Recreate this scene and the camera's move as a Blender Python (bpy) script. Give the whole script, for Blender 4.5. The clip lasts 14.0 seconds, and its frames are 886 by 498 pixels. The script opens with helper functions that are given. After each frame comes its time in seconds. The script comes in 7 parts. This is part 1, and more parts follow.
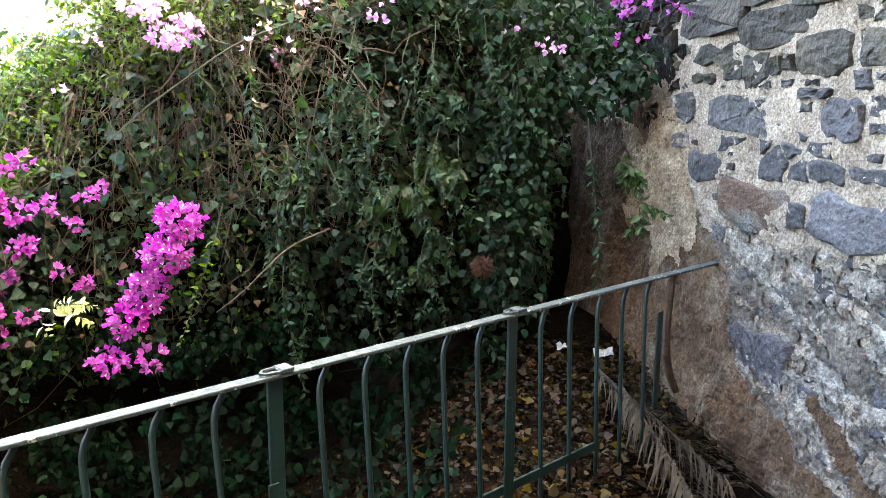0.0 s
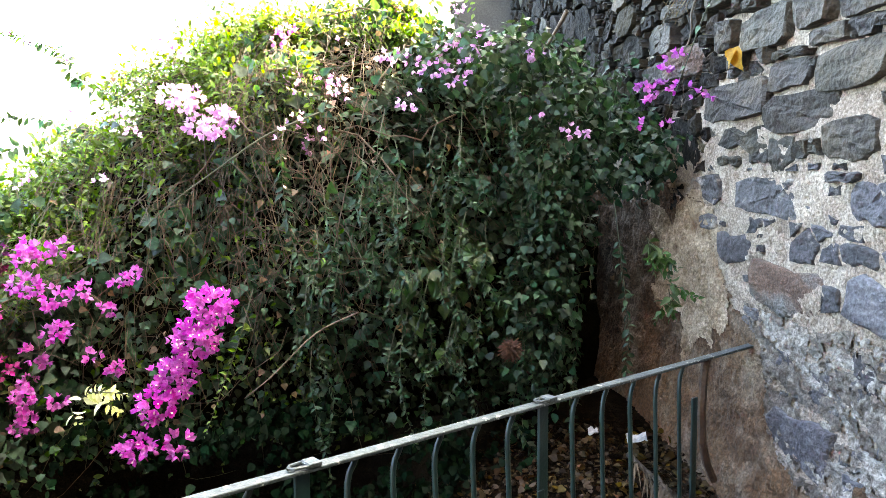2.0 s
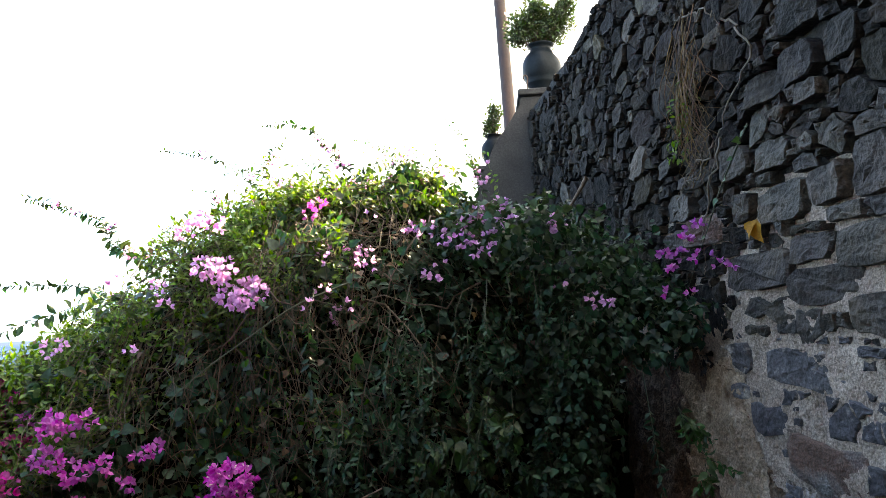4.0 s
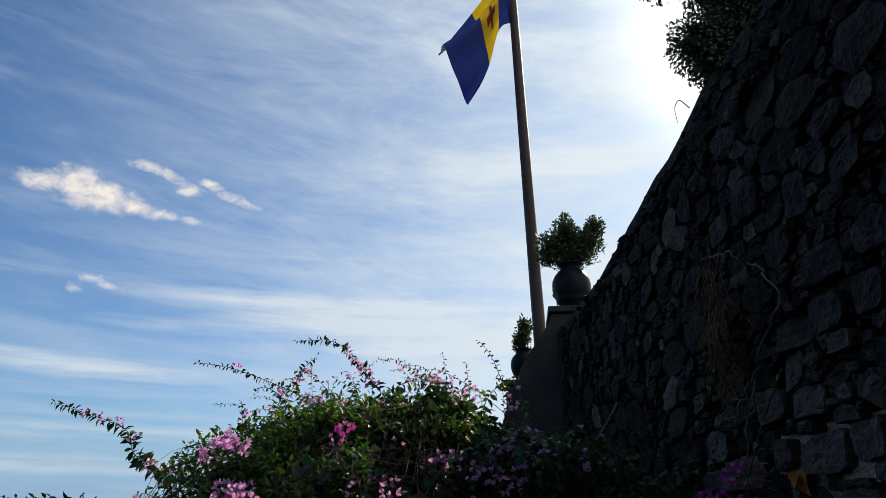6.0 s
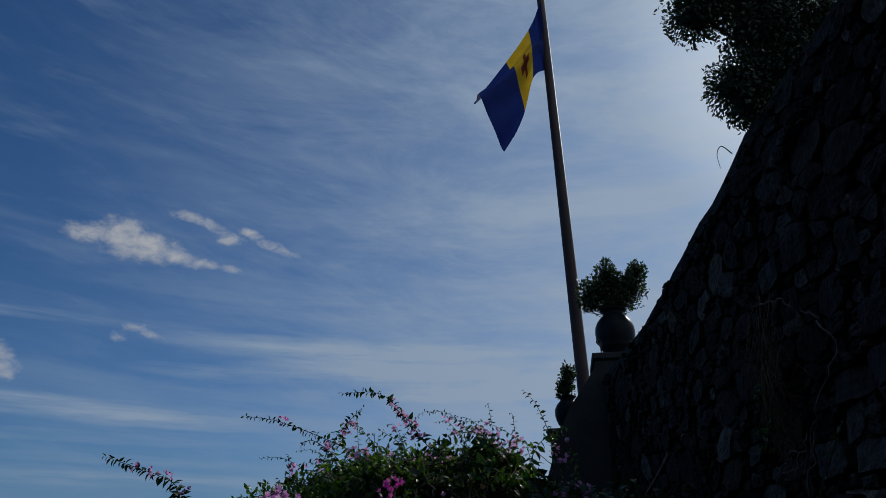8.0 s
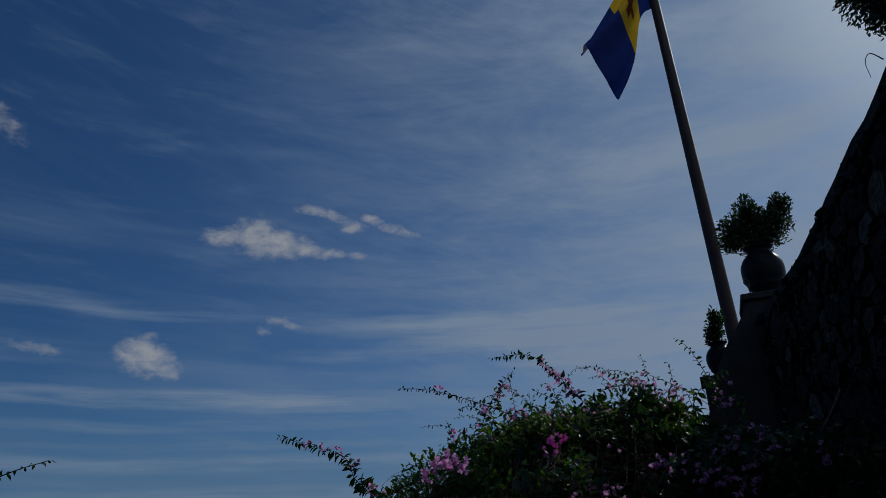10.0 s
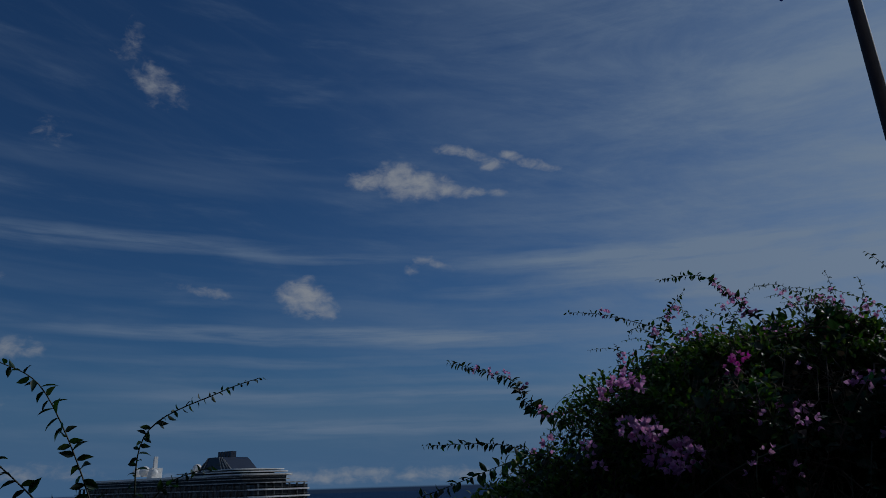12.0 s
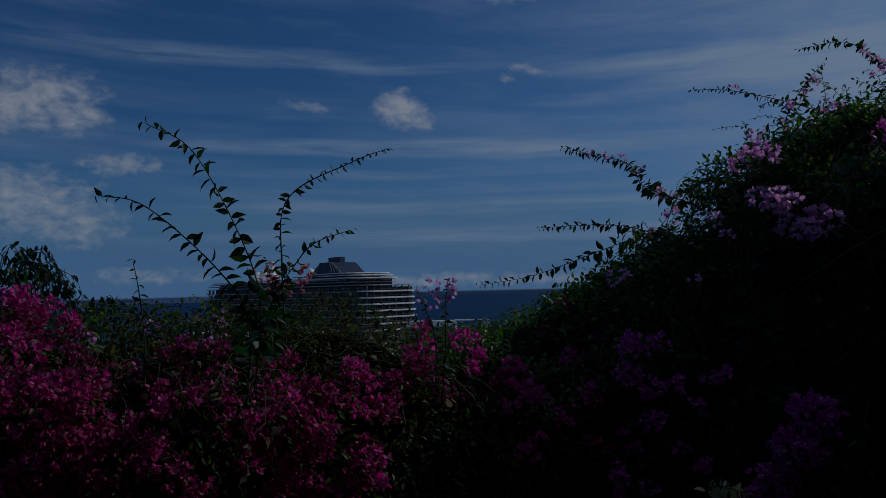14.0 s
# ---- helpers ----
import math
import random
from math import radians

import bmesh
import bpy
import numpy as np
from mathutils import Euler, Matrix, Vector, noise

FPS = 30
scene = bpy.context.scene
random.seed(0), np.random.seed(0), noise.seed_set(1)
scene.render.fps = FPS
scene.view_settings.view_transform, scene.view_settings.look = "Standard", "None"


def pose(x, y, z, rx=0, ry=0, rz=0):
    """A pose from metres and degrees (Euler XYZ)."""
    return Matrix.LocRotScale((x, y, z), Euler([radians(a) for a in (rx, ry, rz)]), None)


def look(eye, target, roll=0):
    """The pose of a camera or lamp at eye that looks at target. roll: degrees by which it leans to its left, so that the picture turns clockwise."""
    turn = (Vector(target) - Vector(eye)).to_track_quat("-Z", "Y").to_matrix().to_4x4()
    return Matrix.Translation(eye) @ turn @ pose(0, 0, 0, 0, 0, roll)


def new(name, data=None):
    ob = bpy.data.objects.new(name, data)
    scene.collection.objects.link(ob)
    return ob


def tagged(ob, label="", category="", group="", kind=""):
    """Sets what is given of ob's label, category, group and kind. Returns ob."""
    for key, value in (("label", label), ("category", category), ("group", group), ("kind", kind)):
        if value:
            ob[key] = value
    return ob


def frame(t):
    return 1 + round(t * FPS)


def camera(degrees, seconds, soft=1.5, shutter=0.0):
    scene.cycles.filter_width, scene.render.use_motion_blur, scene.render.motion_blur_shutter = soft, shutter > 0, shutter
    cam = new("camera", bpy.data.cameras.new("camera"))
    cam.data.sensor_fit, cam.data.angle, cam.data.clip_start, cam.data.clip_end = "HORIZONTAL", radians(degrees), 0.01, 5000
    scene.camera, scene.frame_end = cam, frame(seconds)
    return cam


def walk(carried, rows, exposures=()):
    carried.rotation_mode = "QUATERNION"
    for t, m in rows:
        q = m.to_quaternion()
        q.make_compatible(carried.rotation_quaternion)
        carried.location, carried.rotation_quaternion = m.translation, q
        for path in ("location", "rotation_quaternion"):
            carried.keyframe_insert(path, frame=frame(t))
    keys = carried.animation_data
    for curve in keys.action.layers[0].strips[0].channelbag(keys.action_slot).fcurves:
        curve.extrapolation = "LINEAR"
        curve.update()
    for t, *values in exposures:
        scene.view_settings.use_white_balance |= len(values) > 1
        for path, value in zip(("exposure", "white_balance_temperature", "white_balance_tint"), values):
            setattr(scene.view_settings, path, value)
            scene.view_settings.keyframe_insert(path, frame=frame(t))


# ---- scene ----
cam = camera(62.6, 14.0, soft=0.8)
METRES, EYE, TILT, LEAN, TURN = 0.9, 1.6, -12.2, 1.8, 0.0
ROWS = [
    (0.0, 0.0, 0.0, 0.0, 0.0, 0.0, -0.0),
    (0.5, -0.0047, 0.0094, 0.0027, 0.62, 0.29, 0.05),
    (1.0, -0.0086, 0.0157, 0.0077, 1.1, 0.66, 0.46),
    (1.5, -0.0088, 0.0079, 0.0247, 1.71, 2.81, 0.37),
    (2.0, -0.0072, -0.0067, 0.0498, 2.07, 5.79, 0.21),
    (2.5, -0.0054, -0.0129, 0.071, 2.22, 8.38, -0.08),
    (5.0, -0.0176, -0.0793, 0.2144, 5.37, 25.02, -0.81),
    (5.5, -0.0254, -0.1035, 0.2443, 5.42, 29.17, -1.93),
    (6.0, -0.025, -0.1398, 0.2964, 5.15, 32.99, -2.68),
    (6.5, -0.0365, -0.1661, 0.3175, 5.3, 35.55, -3.46),
    (7.0, -0.0496, -0.1769, 0.3237, 5.47, 36.11, -3.99),
    (7.5, -0.0591, -0.185, 0.3247, 6.36, 36.4, -3.78),
    (10.0, -0.1795, -0.2024, 0.275, 19.85, 33.19, -3.02),
    (10.5, -0.2201, -0.1984, 0.2563, 23.49, 31.39, -3.15),
    (11.0, -0.2553, -0.2108, 0.2354, 26.7, 29.77, -4.23),
    (11.5, -0.2837, -0.2295, 0.2213, 28.47, 28.66, -5.52),
    (12.0, -0.3242, -0.2473, 0.1871, 30.87, 27.28, -6.17),
    (12.5, -0.3616, -0.235, 0.1508, 32.64, 24.72, -6.46),
    (13.0, -0.4122, -0.246, 0.0923, 34.52, 20.61, -6.94),
    (13.5, -0.4502, -0.2362, 0.0423, 36.21, 16.26, -7.17),
    (14.0, -0.4813, -0.2343, -0.0177, 38.36, 11.52, -7.69),
]
EXPOSURES = [(0.0, 5.75, 15000, 15), (1.0, 5.75, 15000, 15), (2.0, 5.7, 14600, 15), (2.7, 5.4, 13200, 16), (5.0, 2.0, 10300, 13), (5.5, 1.2, 9300, 12), (6.0, 0.4, 8000, 11), (6.5, -0.15, 7000, 10), (7.5, -0.7, 6400, 10),
             (10.0, -1.4, 6050, 10), (11.0, -1.6, 5950, 10), (12.5, -1.75, 5800, 10), (14.0, -1.8, 5600, 10)]
walk(cam, [(t, pose(0, 0, EYE, TILT, LEAN, TURN) @ pose(METRES * x, METRES * y, METRES * z, 90 + pitch, roll, yaw)) for t, x, y, z, yaw, pitch, roll in ROWS], EXPOSURES)

# ---- world and sun ----
SUN_AZ, SUN_EL = 28.0, 36.0          # degrees to the right of +y, and up
world = bpy.data.worlds.new("sky")
scene.world = world
world.use_nodes = True
wn, wl = world.node_tree.nodes, world.node_tree.links
wn.clear()


def wmath(op, a, b=None, c=None, clamp=False):
    n = wn.new("ShaderNodeMath")
    n.operation, n.use_clamp = op, clamp
    for i, v in enumerate((a, b, c)):
        if v is None:
            continue
        if isinstance(v, (int, float)):
            n.inputs[i].default_value = v
        else:
            wl.new(v, n.inputs[i])
    return n.outputs[0]


def wmix(fac, a, b):
    n = wn.new("ShaderNodeMix")
    n.data_type = "RGBA"
    for sock, v in ((n.inputs[0], fac), (n.inputs[6], a), (n.inputs[7], b)):
        if isinstance(v, (int, float, tuple)):
            sock.default_value = v
        else:
            wl.new(v, sock)
    return n.outputs[2]


def wnoise(vec, scale, detail, rough, distortion=0.0):
    n = wn.new("ShaderNodeTexNoise")
    wl.new(vec, n.inputs["Vector"])
    n.inputs["Scale"].default_value, n.inputs["Detail"].default_value = scale, detail
    n.inputs["Roughness"].default_value, n.inputs["Distortion"].default_value = rough, distortion
    return n.outputs["Fac"]


def wramp(fac, lo, hi):
    n = wn.new("ShaderNodeMapRange")
    n.interpolation_type = "SMOOTHSTEP"
    wl.new(fac, n.inputs[0])
    n.inputs[1].default_value, n.inputs[2].default_value = lo, hi
    return n.outputs[0]


def wcomb(x, y, z):
    n = wn.new("ShaderNodeCombineXYZ")
    for i, v in enumerate((x, y, z)):
        if isinstance(v, (int, float)):
            n.inputs[i].default_value = v
        else:
            wl.new(v, n.inputs[i])
    return n.outputs[0]


sky = wn.new("ShaderNodeTexSky")
sky.sky_type, sky.sun_disc = "NISHITA", False
sky.sun_elevation, sky.sun_rotation = radians(SUN_EL), radians(SUN_AZ)
sky.air_density, sky.dust_density, sky.ozone_density, sky.altitude = 1.0, 0.6, 2.5, 50
coord = wn.new("ShaderNodeTexCoord").outputs["Generated"]
split = wn.new("ShaderNodeSeparateXYZ")
wl.new(coord, split.inputs[0])
dx, dy, dz = split.outputs
AZ = wmath("MULTIPLY", wmath("ARCTAN2", wmath("MULTIPLY", dx, -1.0), dy), 57.2958)   # degrees to the left
EL = wmath("MULTIPLY", wmath("ARCSINE", dz), 57.2958)
# thin streaks of cirrus on a flat layer overhead
up = wmath("MAXIMUM", dz, 0.03)
layer = wcomb(wmath("DIVIDE", dx, up), wmath("DIVIDE", dy, up), 0.0)
# (long streaks lie nearly level, and sink a little to the right)
tilted = wmath("ADD", EL, wmath("MULTIPLY", AZ, -0.05))
wave = wmath("MULTIPLY", wnoise(wcomb(wmath("MULTIPLY", AZ, 0.03), wmath("MULTIPLY", EL, 0.05), 0.0), 1.2, 2, 0.5), 1.6)
tilted = wmath("ADD", tilted, wave)
streaks = wramp(wnoise(wcomb(wmath("MULTIPLY", AZ, 0.016), wmath("MULTIPLY", tilted, 0.20), 3.0), 1.5, 5, 0.52, 0.15), 0.46, 0.76)
wisps = wramp(wnoise(wcomb(wmath("MULTIPLY", AZ, 0.06), wmath("MULTIPLY", tilted, 0.34), 8.0), 1.7, 7, 0.6, 0.25), 0.48, 0.9)
veil = wramp(wnoise(wcomb(wmath("MULTIPLY", AZ, 0.03), wmath("MULTIPLY", tilted, 0.11), 5.0), 1.8, 9, 0.68, 0.4), 0.30, 0.72)
low = wmath("SUBTRACT", 1.0, wramp(EL, 14.0, 30.0))
thin = wmath("ADD", wmath("MULTIPLY", streaks, wmath("ADD", 0.16, wmath("MULTIPLY", low, 0.16))), wmath("MULTIPLY", wisps, 0.26))
# level bands low in the sky: elevation, half height, strength, middle azimuth, half width
BANDS = [(17.6, 0.9, 0.50, 56.0, 18.0), (17.0, 0.5, 0.45, 40.0, 10.0), (11.0, 0.8, 0.80, 40.0, 24.0), (10.3, 0.5, 0.60, 30.0, 12.0), (16.3, 1.1, 0.85, 16.0, 17.0), (14.9, 0.9, 0.60, 14.0, 12.0), (13.2, 0.7, 0.95, 4.0, 12.0), (14.4, 1.4, 0.55, 2.0, 16.0), (14.1, 0.7, 0.45, 25.0, 9.0),
         (9.0, 0.5, 0.35, 42.0, 24.0), (7.6, 0.4, 0.30, 34.0, 20.0), (6.4, 0.7, 0.55, 36.0, 26.0), (4.1, 0.8, 0.60, 36.0, 30.0), (20.0, 1.6, 0.22, 20.0, 20.0), (26.0, 2.6, 0.16, 8.0, 22.0)]
ripple = wmath("MULTIPLY", wmath("SUBTRACT", wnoise(wcomb(wmath("MULTIPLY", AZ, 0.05), 0.0, 2.0), 1.0, 4, 0.55), 0.5), 2.2)
shred = wramp(wnoise(wcomb(wmath("MULTIPLY", AZ, 0.07), wmath("MULTIPLY", EL, 0.9), 6.0), 1.3, 6, 0.6, 0.2), 0.25, 0.70)
for e, half, power, a, wide in BANDS:
    v = wmath("DIVIDE", wmath("SUBTRACT", wmath("ADD", EL, ripple), e), half)
    u = wmath("DIVIDE", wmath("SUBTRACT", AZ, a), wide)
    band = wmath("SUBTRACT", 1.0, wmath("ADD", wmath("MULTIPLY", v, v), wmath("MULTIPLY", u, u)), clamp=True)
    thin = wmath("ADD", thin, wmath("MULTIPLY", wmath("MULTIPLY", band, shred), power))
# fine fibres that fall away to the right
slant = wmath("ADD", EL, wmath("MULTIPLY", AZ, -0.35))
fibres = wramp(wnoise(wcomb(wmath("MULTIPLY", AZ, 0.035), wmath("MULTIPLY", slant, 0.30), 12.0), 2.2, 8, 0.66, 0.5), 0.46, 0.86)
thin = wmath("ADD", thin, wmath("MULTIPLY", fibres, wmath("MULTIPLY", wramp(EL, 12.0, 24.0), wmath("ADD", 0.06, wmath("MULTIPLY", wramp(wmath("MULTIPLY", AZ, -1.0), -36.0, -8.0), 0.18)))))
# the sky whitens towards the sun, on the right
near_sun = wmath("SUBTRACT", 1.0, wramp(wmath("ADD", AZ, SUN_AZ), 0.0, 78.0))
thin = wmath("ADD", thin, wmath("MULTIPLY", wmath("ADD", 0.10, wmath("MULTIPLY", veil, 0.92)), wmath("MULTIPLY", near_sun, 1.3)), clamp=True)
# small cumulus: azimuth, elevation, half width, half height, tilt, thickness
CUMULUS = [(36.6, 23.1, 1.9, 0.55, 0.0, 1.0), (34.5, 23.4, 1.5, 0.95, 0.0, 1.0), (33.2, 22.8, 2.6, 0.80, 0.05, 1.2), (30.6, 22.4, 2.0, 0.48, 0.15, 0.9), (26.5, 22.0, 1.3, 0.26, 0.05, 0.45), (28.3, 22.1, 1.4, 0.30, 0.1, 0.7),
           (30.0, 25.5, 1.6, 0.30, 0.05, 0.7), (28.0, 25.0, 1.5, 0.34, 0.28, 0.8), (26.4, 24.2, 1.0, 0.40, 0.0, 0.8), (25.0, 24.8, 1.3, 0.28, 0.20, 0.7), (22.8, 24.0, 1.6, 0.34, 0.24, 0.7),
           (42.2, 14.0, 1.5, 0.85, 0.0, 1.2), (43.2, 14.5, 0.9, 0.6, 0.0, 0.8), (40.6, 13.4, 1.1, 0.75, 0.3, 0.8), (41.8, 15.3, 1.0, 0.40, 0.0, 0.3), (41.6, 12.7, 0.9, 0.35, 0.0, 0.4),
           (33.5, 16.2, 0.6, 0.55, 0.0, 0.25), (32.6, 16.9, 0.9, 0.30, 0.0, 0.5), (31.2, 16.5, 1.2, 0.32, 0.4, 0.5), (49.6, 14.2, 2.4, 0.35, 0.15, 0.28), (54.6, 29.0, 2.4, 1.3, 0.3, 0.30), (57.0, 31.2, 1.2, 2.0, 0.0, -0.05), (61.5, 24.6, 1.6, 1.1, 0.0, -0.05),
           (68.6, 13.5, 3.6, 1.5, -0.12, 1.0), (65.8, 12.6, 1.9, 1.0, 0.0, 0.8), (62.8, 9.5, 2.6, 0.75, 0.0, 0.6), (69.0, 6.6, 4.2, 1.9, 0.0, 0.75), (65.6, 5.2, 3.0, 1.6, 0.0, 0.55), (40.0, 0.7, 12.0, 0.5, 0.0, 0.5), (30.5, 0.6, 6.0, 0.4, 0.0, 0.4), (61.0, 1.4, 5.0, 0.6, 0.0, 0.3)]
fluff = wnoise(wcomb(wmath("MULTIPLY", AZ, 0.22), wmath("MULTIPLY", EL, 0.34), 0.0), 3.6, 7, 0.58, 0.3)
puffs = None
for a, e, ra, re, tilt, thick in CUMULUS:
    u = wmath("SUBTRACT", AZ, a)
    v = wmath("SUBTRACT", wmath("SUBTRACT", EL, e), wmath("MULTIPLY", u, tilt))
    u, v = wmath("DIVIDE", u, ra * 1.2), wmath("DIVIDE", v, re * 1.35)
    d2 = wmath("ADD", wmath("MULTIPLY", u, u), wmath("MULTIPLY", v, v))
    one = wmath("SUBTRACT", thick, d2)
    puffs = one if puffs is None else wmath("MAXIMUM", puffs, one)
puffs = wmath("MAXIMUM", puffs, -3.0)
puff_mask = wramp(wmath("ADD", puffs, wmath("MULTIPLY", wmath("SUBTRACT", fluff, 0.5), 3.4)), -0.55, 1.9)
blue = wmix(1.0, sky.outputs[0], sky.outputs[0])
tone = wn.new("ShaderNodeMix")
tone.data_type, tone.blend_type = "RGBA", "MULTIPLY"
tone.inputs[0].default_value = 1.0
wl.new(blue, tone.inputs[6])
tone.inputs[7].default_value = (0.375, 0.66, 0.96, 1)
hazed = wmix(wmath("SUBTRACT", 1.0, wramp(EL, 1.0, 12.0)), tone.outputs[2], (1.65, 3.3, 5.7, 1))
body = wmix(thin, hazed, (4.0, 5.3, 7.1, 1))
body = wmix(wmath("MULTIPLY", wmath("MULTIPLY", near_sun, near_sun), 0.46), body, (7.6, 9.1, 10.9, 1))
# bright aureole round the sun
toward = (math.sin(radians(SUN_AZ)) * math.cos(radians(SUN_EL)), math.cos(radians(SUN_AZ)) * math.cos(radians(SUN_EL)), math.sin(radians(SUN_EL)))
aureole = wmath("ADD", wmath("ADD", wmath("MULTIPLY", dx, toward[0]), wmath("MULTIPLY", dy, toward[1])), wmath("MULTIPLY", dz, toward[2]))
body = wmix(wmath("MULTIPLY", wramp(aureole, 0.955, 1.003), 0.42), body, (15.0, 16.0, 17.0, 1))
body = wmix(wmath("MULTIPLY", puff_mask, 0.9), body, (7.4, 7.5, 7.6, 1))
body = wmix(wmath("SUBTRACT", 1.0, wramp(EL, -0.30, -0.10)), body, (0.35, 0.62, 1.25, 1))
back = wn.new("ShaderNodeBackground")
wl.new(body, back.inputs[0])
back.inputs[1].default_value = 0.10
wl.new(back.outputs[0], wn.new("ShaderNodeOutputWorld").inputs[0])

sun = new("sun", bpy.data.lights.new("sun", "SUN"))
sun.data.energy, sun.data.angle, sun.data.color = 4.0, radians(0.55), (1.0, 0.94, 0.85)
sun_way = Vector((math.sin(radians(SUN_AZ)) * math.cos(radians(SUN_EL)), math.cos(radians(SUN_AZ)) * math.cos(radians(SUN_EL)), math.sin(radians(SUN_EL))))
sun.matrix_world = look(sun_way * 30, (0, 0, 0))

# ---- helpers ----
rng = np.random.default_rng(7)


def link_mesh(name, verts, faces, material, parent=None, label="", smooth=False):
    me = bpy.data.meshes.new(name)
    me.from_pydata([tuple(map(float, v)) for v in verts], [], [tuple(map(int, f)) for f in faces])
    me.materials.append(material)
    if smooth:
        me.polygons.foreach_set("use_smooth", [True] * len(me.polygons))
    me.update()
    ob = new(name, me)
    if parent is not None:
        ob.parent = parent
    if label:
        ob["label"] = label
    return ob


def part(name, bm, material, parent=None, label="", smooth=False):
    me = bpy.data.meshes.new(name)
    bm.normal_update()
    bm.to_mesh(me)
    bm.free()
    me.materials.append(material)
    if smooth:
        me.polygons.foreach_set("use_smooth", [True] * len(me.polygons))
    ob = new(name, me)
    if parent is not None:
        ob.parent = parent
    if label:
        ob["label"] = label
    return ob


def box(bm, centre, size, turn=None, bevel=0.0):
    made = bmesh.ops.create_cube(bm, size=1.0)["verts"]
    bmesh.ops.scale(bm, vec=size, verts=made)
    if bevel:
        edges = list({e for v in made for e in v.link_edges})
        made = list({v for f in bmesh.ops.bevel(bm, geom=edges, offset=bevel, segments=2, affect="EDGES", profile=0.5)["faces"] for v in f.verts} | {v for v in made if v.is_valid})
    m = Matrix.Translation(centre) @ (turn.to_4x4() if turn is not None else Matrix())
    bmesh.ops.transform(bm, matrix=m, verts=made)
    return made


def tube(bm, pts, radii, sides=8, caps=True):
    """A bent rod through the points, with a radius at each."""
    pts = [Vector(p) for p in pts]
    rings = []
    side = None
    for i, p in enumerate(pts):
        way = (pts[min(i + 1, len(pts) - 1)] - pts[max(i - 1, 0)]).normalized()
        if side is None:
            side = way.orthogonal().normalized()
        side = (side - way * side.dot(way)).normalized()
        up_ = way.cross(side)
        r = radii[i] if isinstance(radii, (list, tuple)) else radii
        rings.append([bm.verts.new(p + (side * math.cos(a) + up_ * math.sin(a)) * r) for a in (2 * math.pi * k / sides for k in range(sides))])
    for a, b in zip(rings, rings[1:]):
        for k in range(sides):
            bm.faces.new((a[k], a[(k + 1) % sides], b[(k + 1) % sides], b[k]))
    if caps:
        bm.faces.new(list(reversed(rings[0])))
        bm.faces.new(rings[-1])


def spline(ctrl, n):
    """Catmull-Rom through the control points."""
    c = np.array(ctrl, float)
    c = np.vstack([2 * c[0] - c[1], c, 2 * c[-1] - c[-2]])
    out = []
    for t in np.linspace(0, len(ctrl) - 1, n):
        i = min(int(t), len(ctrl) - 2)
        f = t - i
        p0, p1, p2, p3 = c[i:i + 4]
        out.append(0.5 * (2 * p1 + (p2 - p0) * f + (2 * p0 - 5 * p1 + 4 * p2 - p3) * f * f + (3 * p1 - p0 - 3 * p2 + p3) * f ** 3))
    return np.array(out)


def lathe(bm, profile, sides=32, centre=(0, 0, 0)):
    rings = [[bm.verts.new((centre[0] + r * math.cos(a), centre[1] + r * math.sin(a), centre[2] + z)) for a in (2 * math.pi * k / sides for k in range(sides))] for r, z in profile]
    for a, b in zip(rings, rings[1:]):
        for k in range(sides):
            bm.faces.new((a[k], a[(k + 1) % sides], b[(k + 1) % sides], b[k]))
    bm.faces.new(list(reversed(rings[0])))
    bm.faces.new(rings[-1])


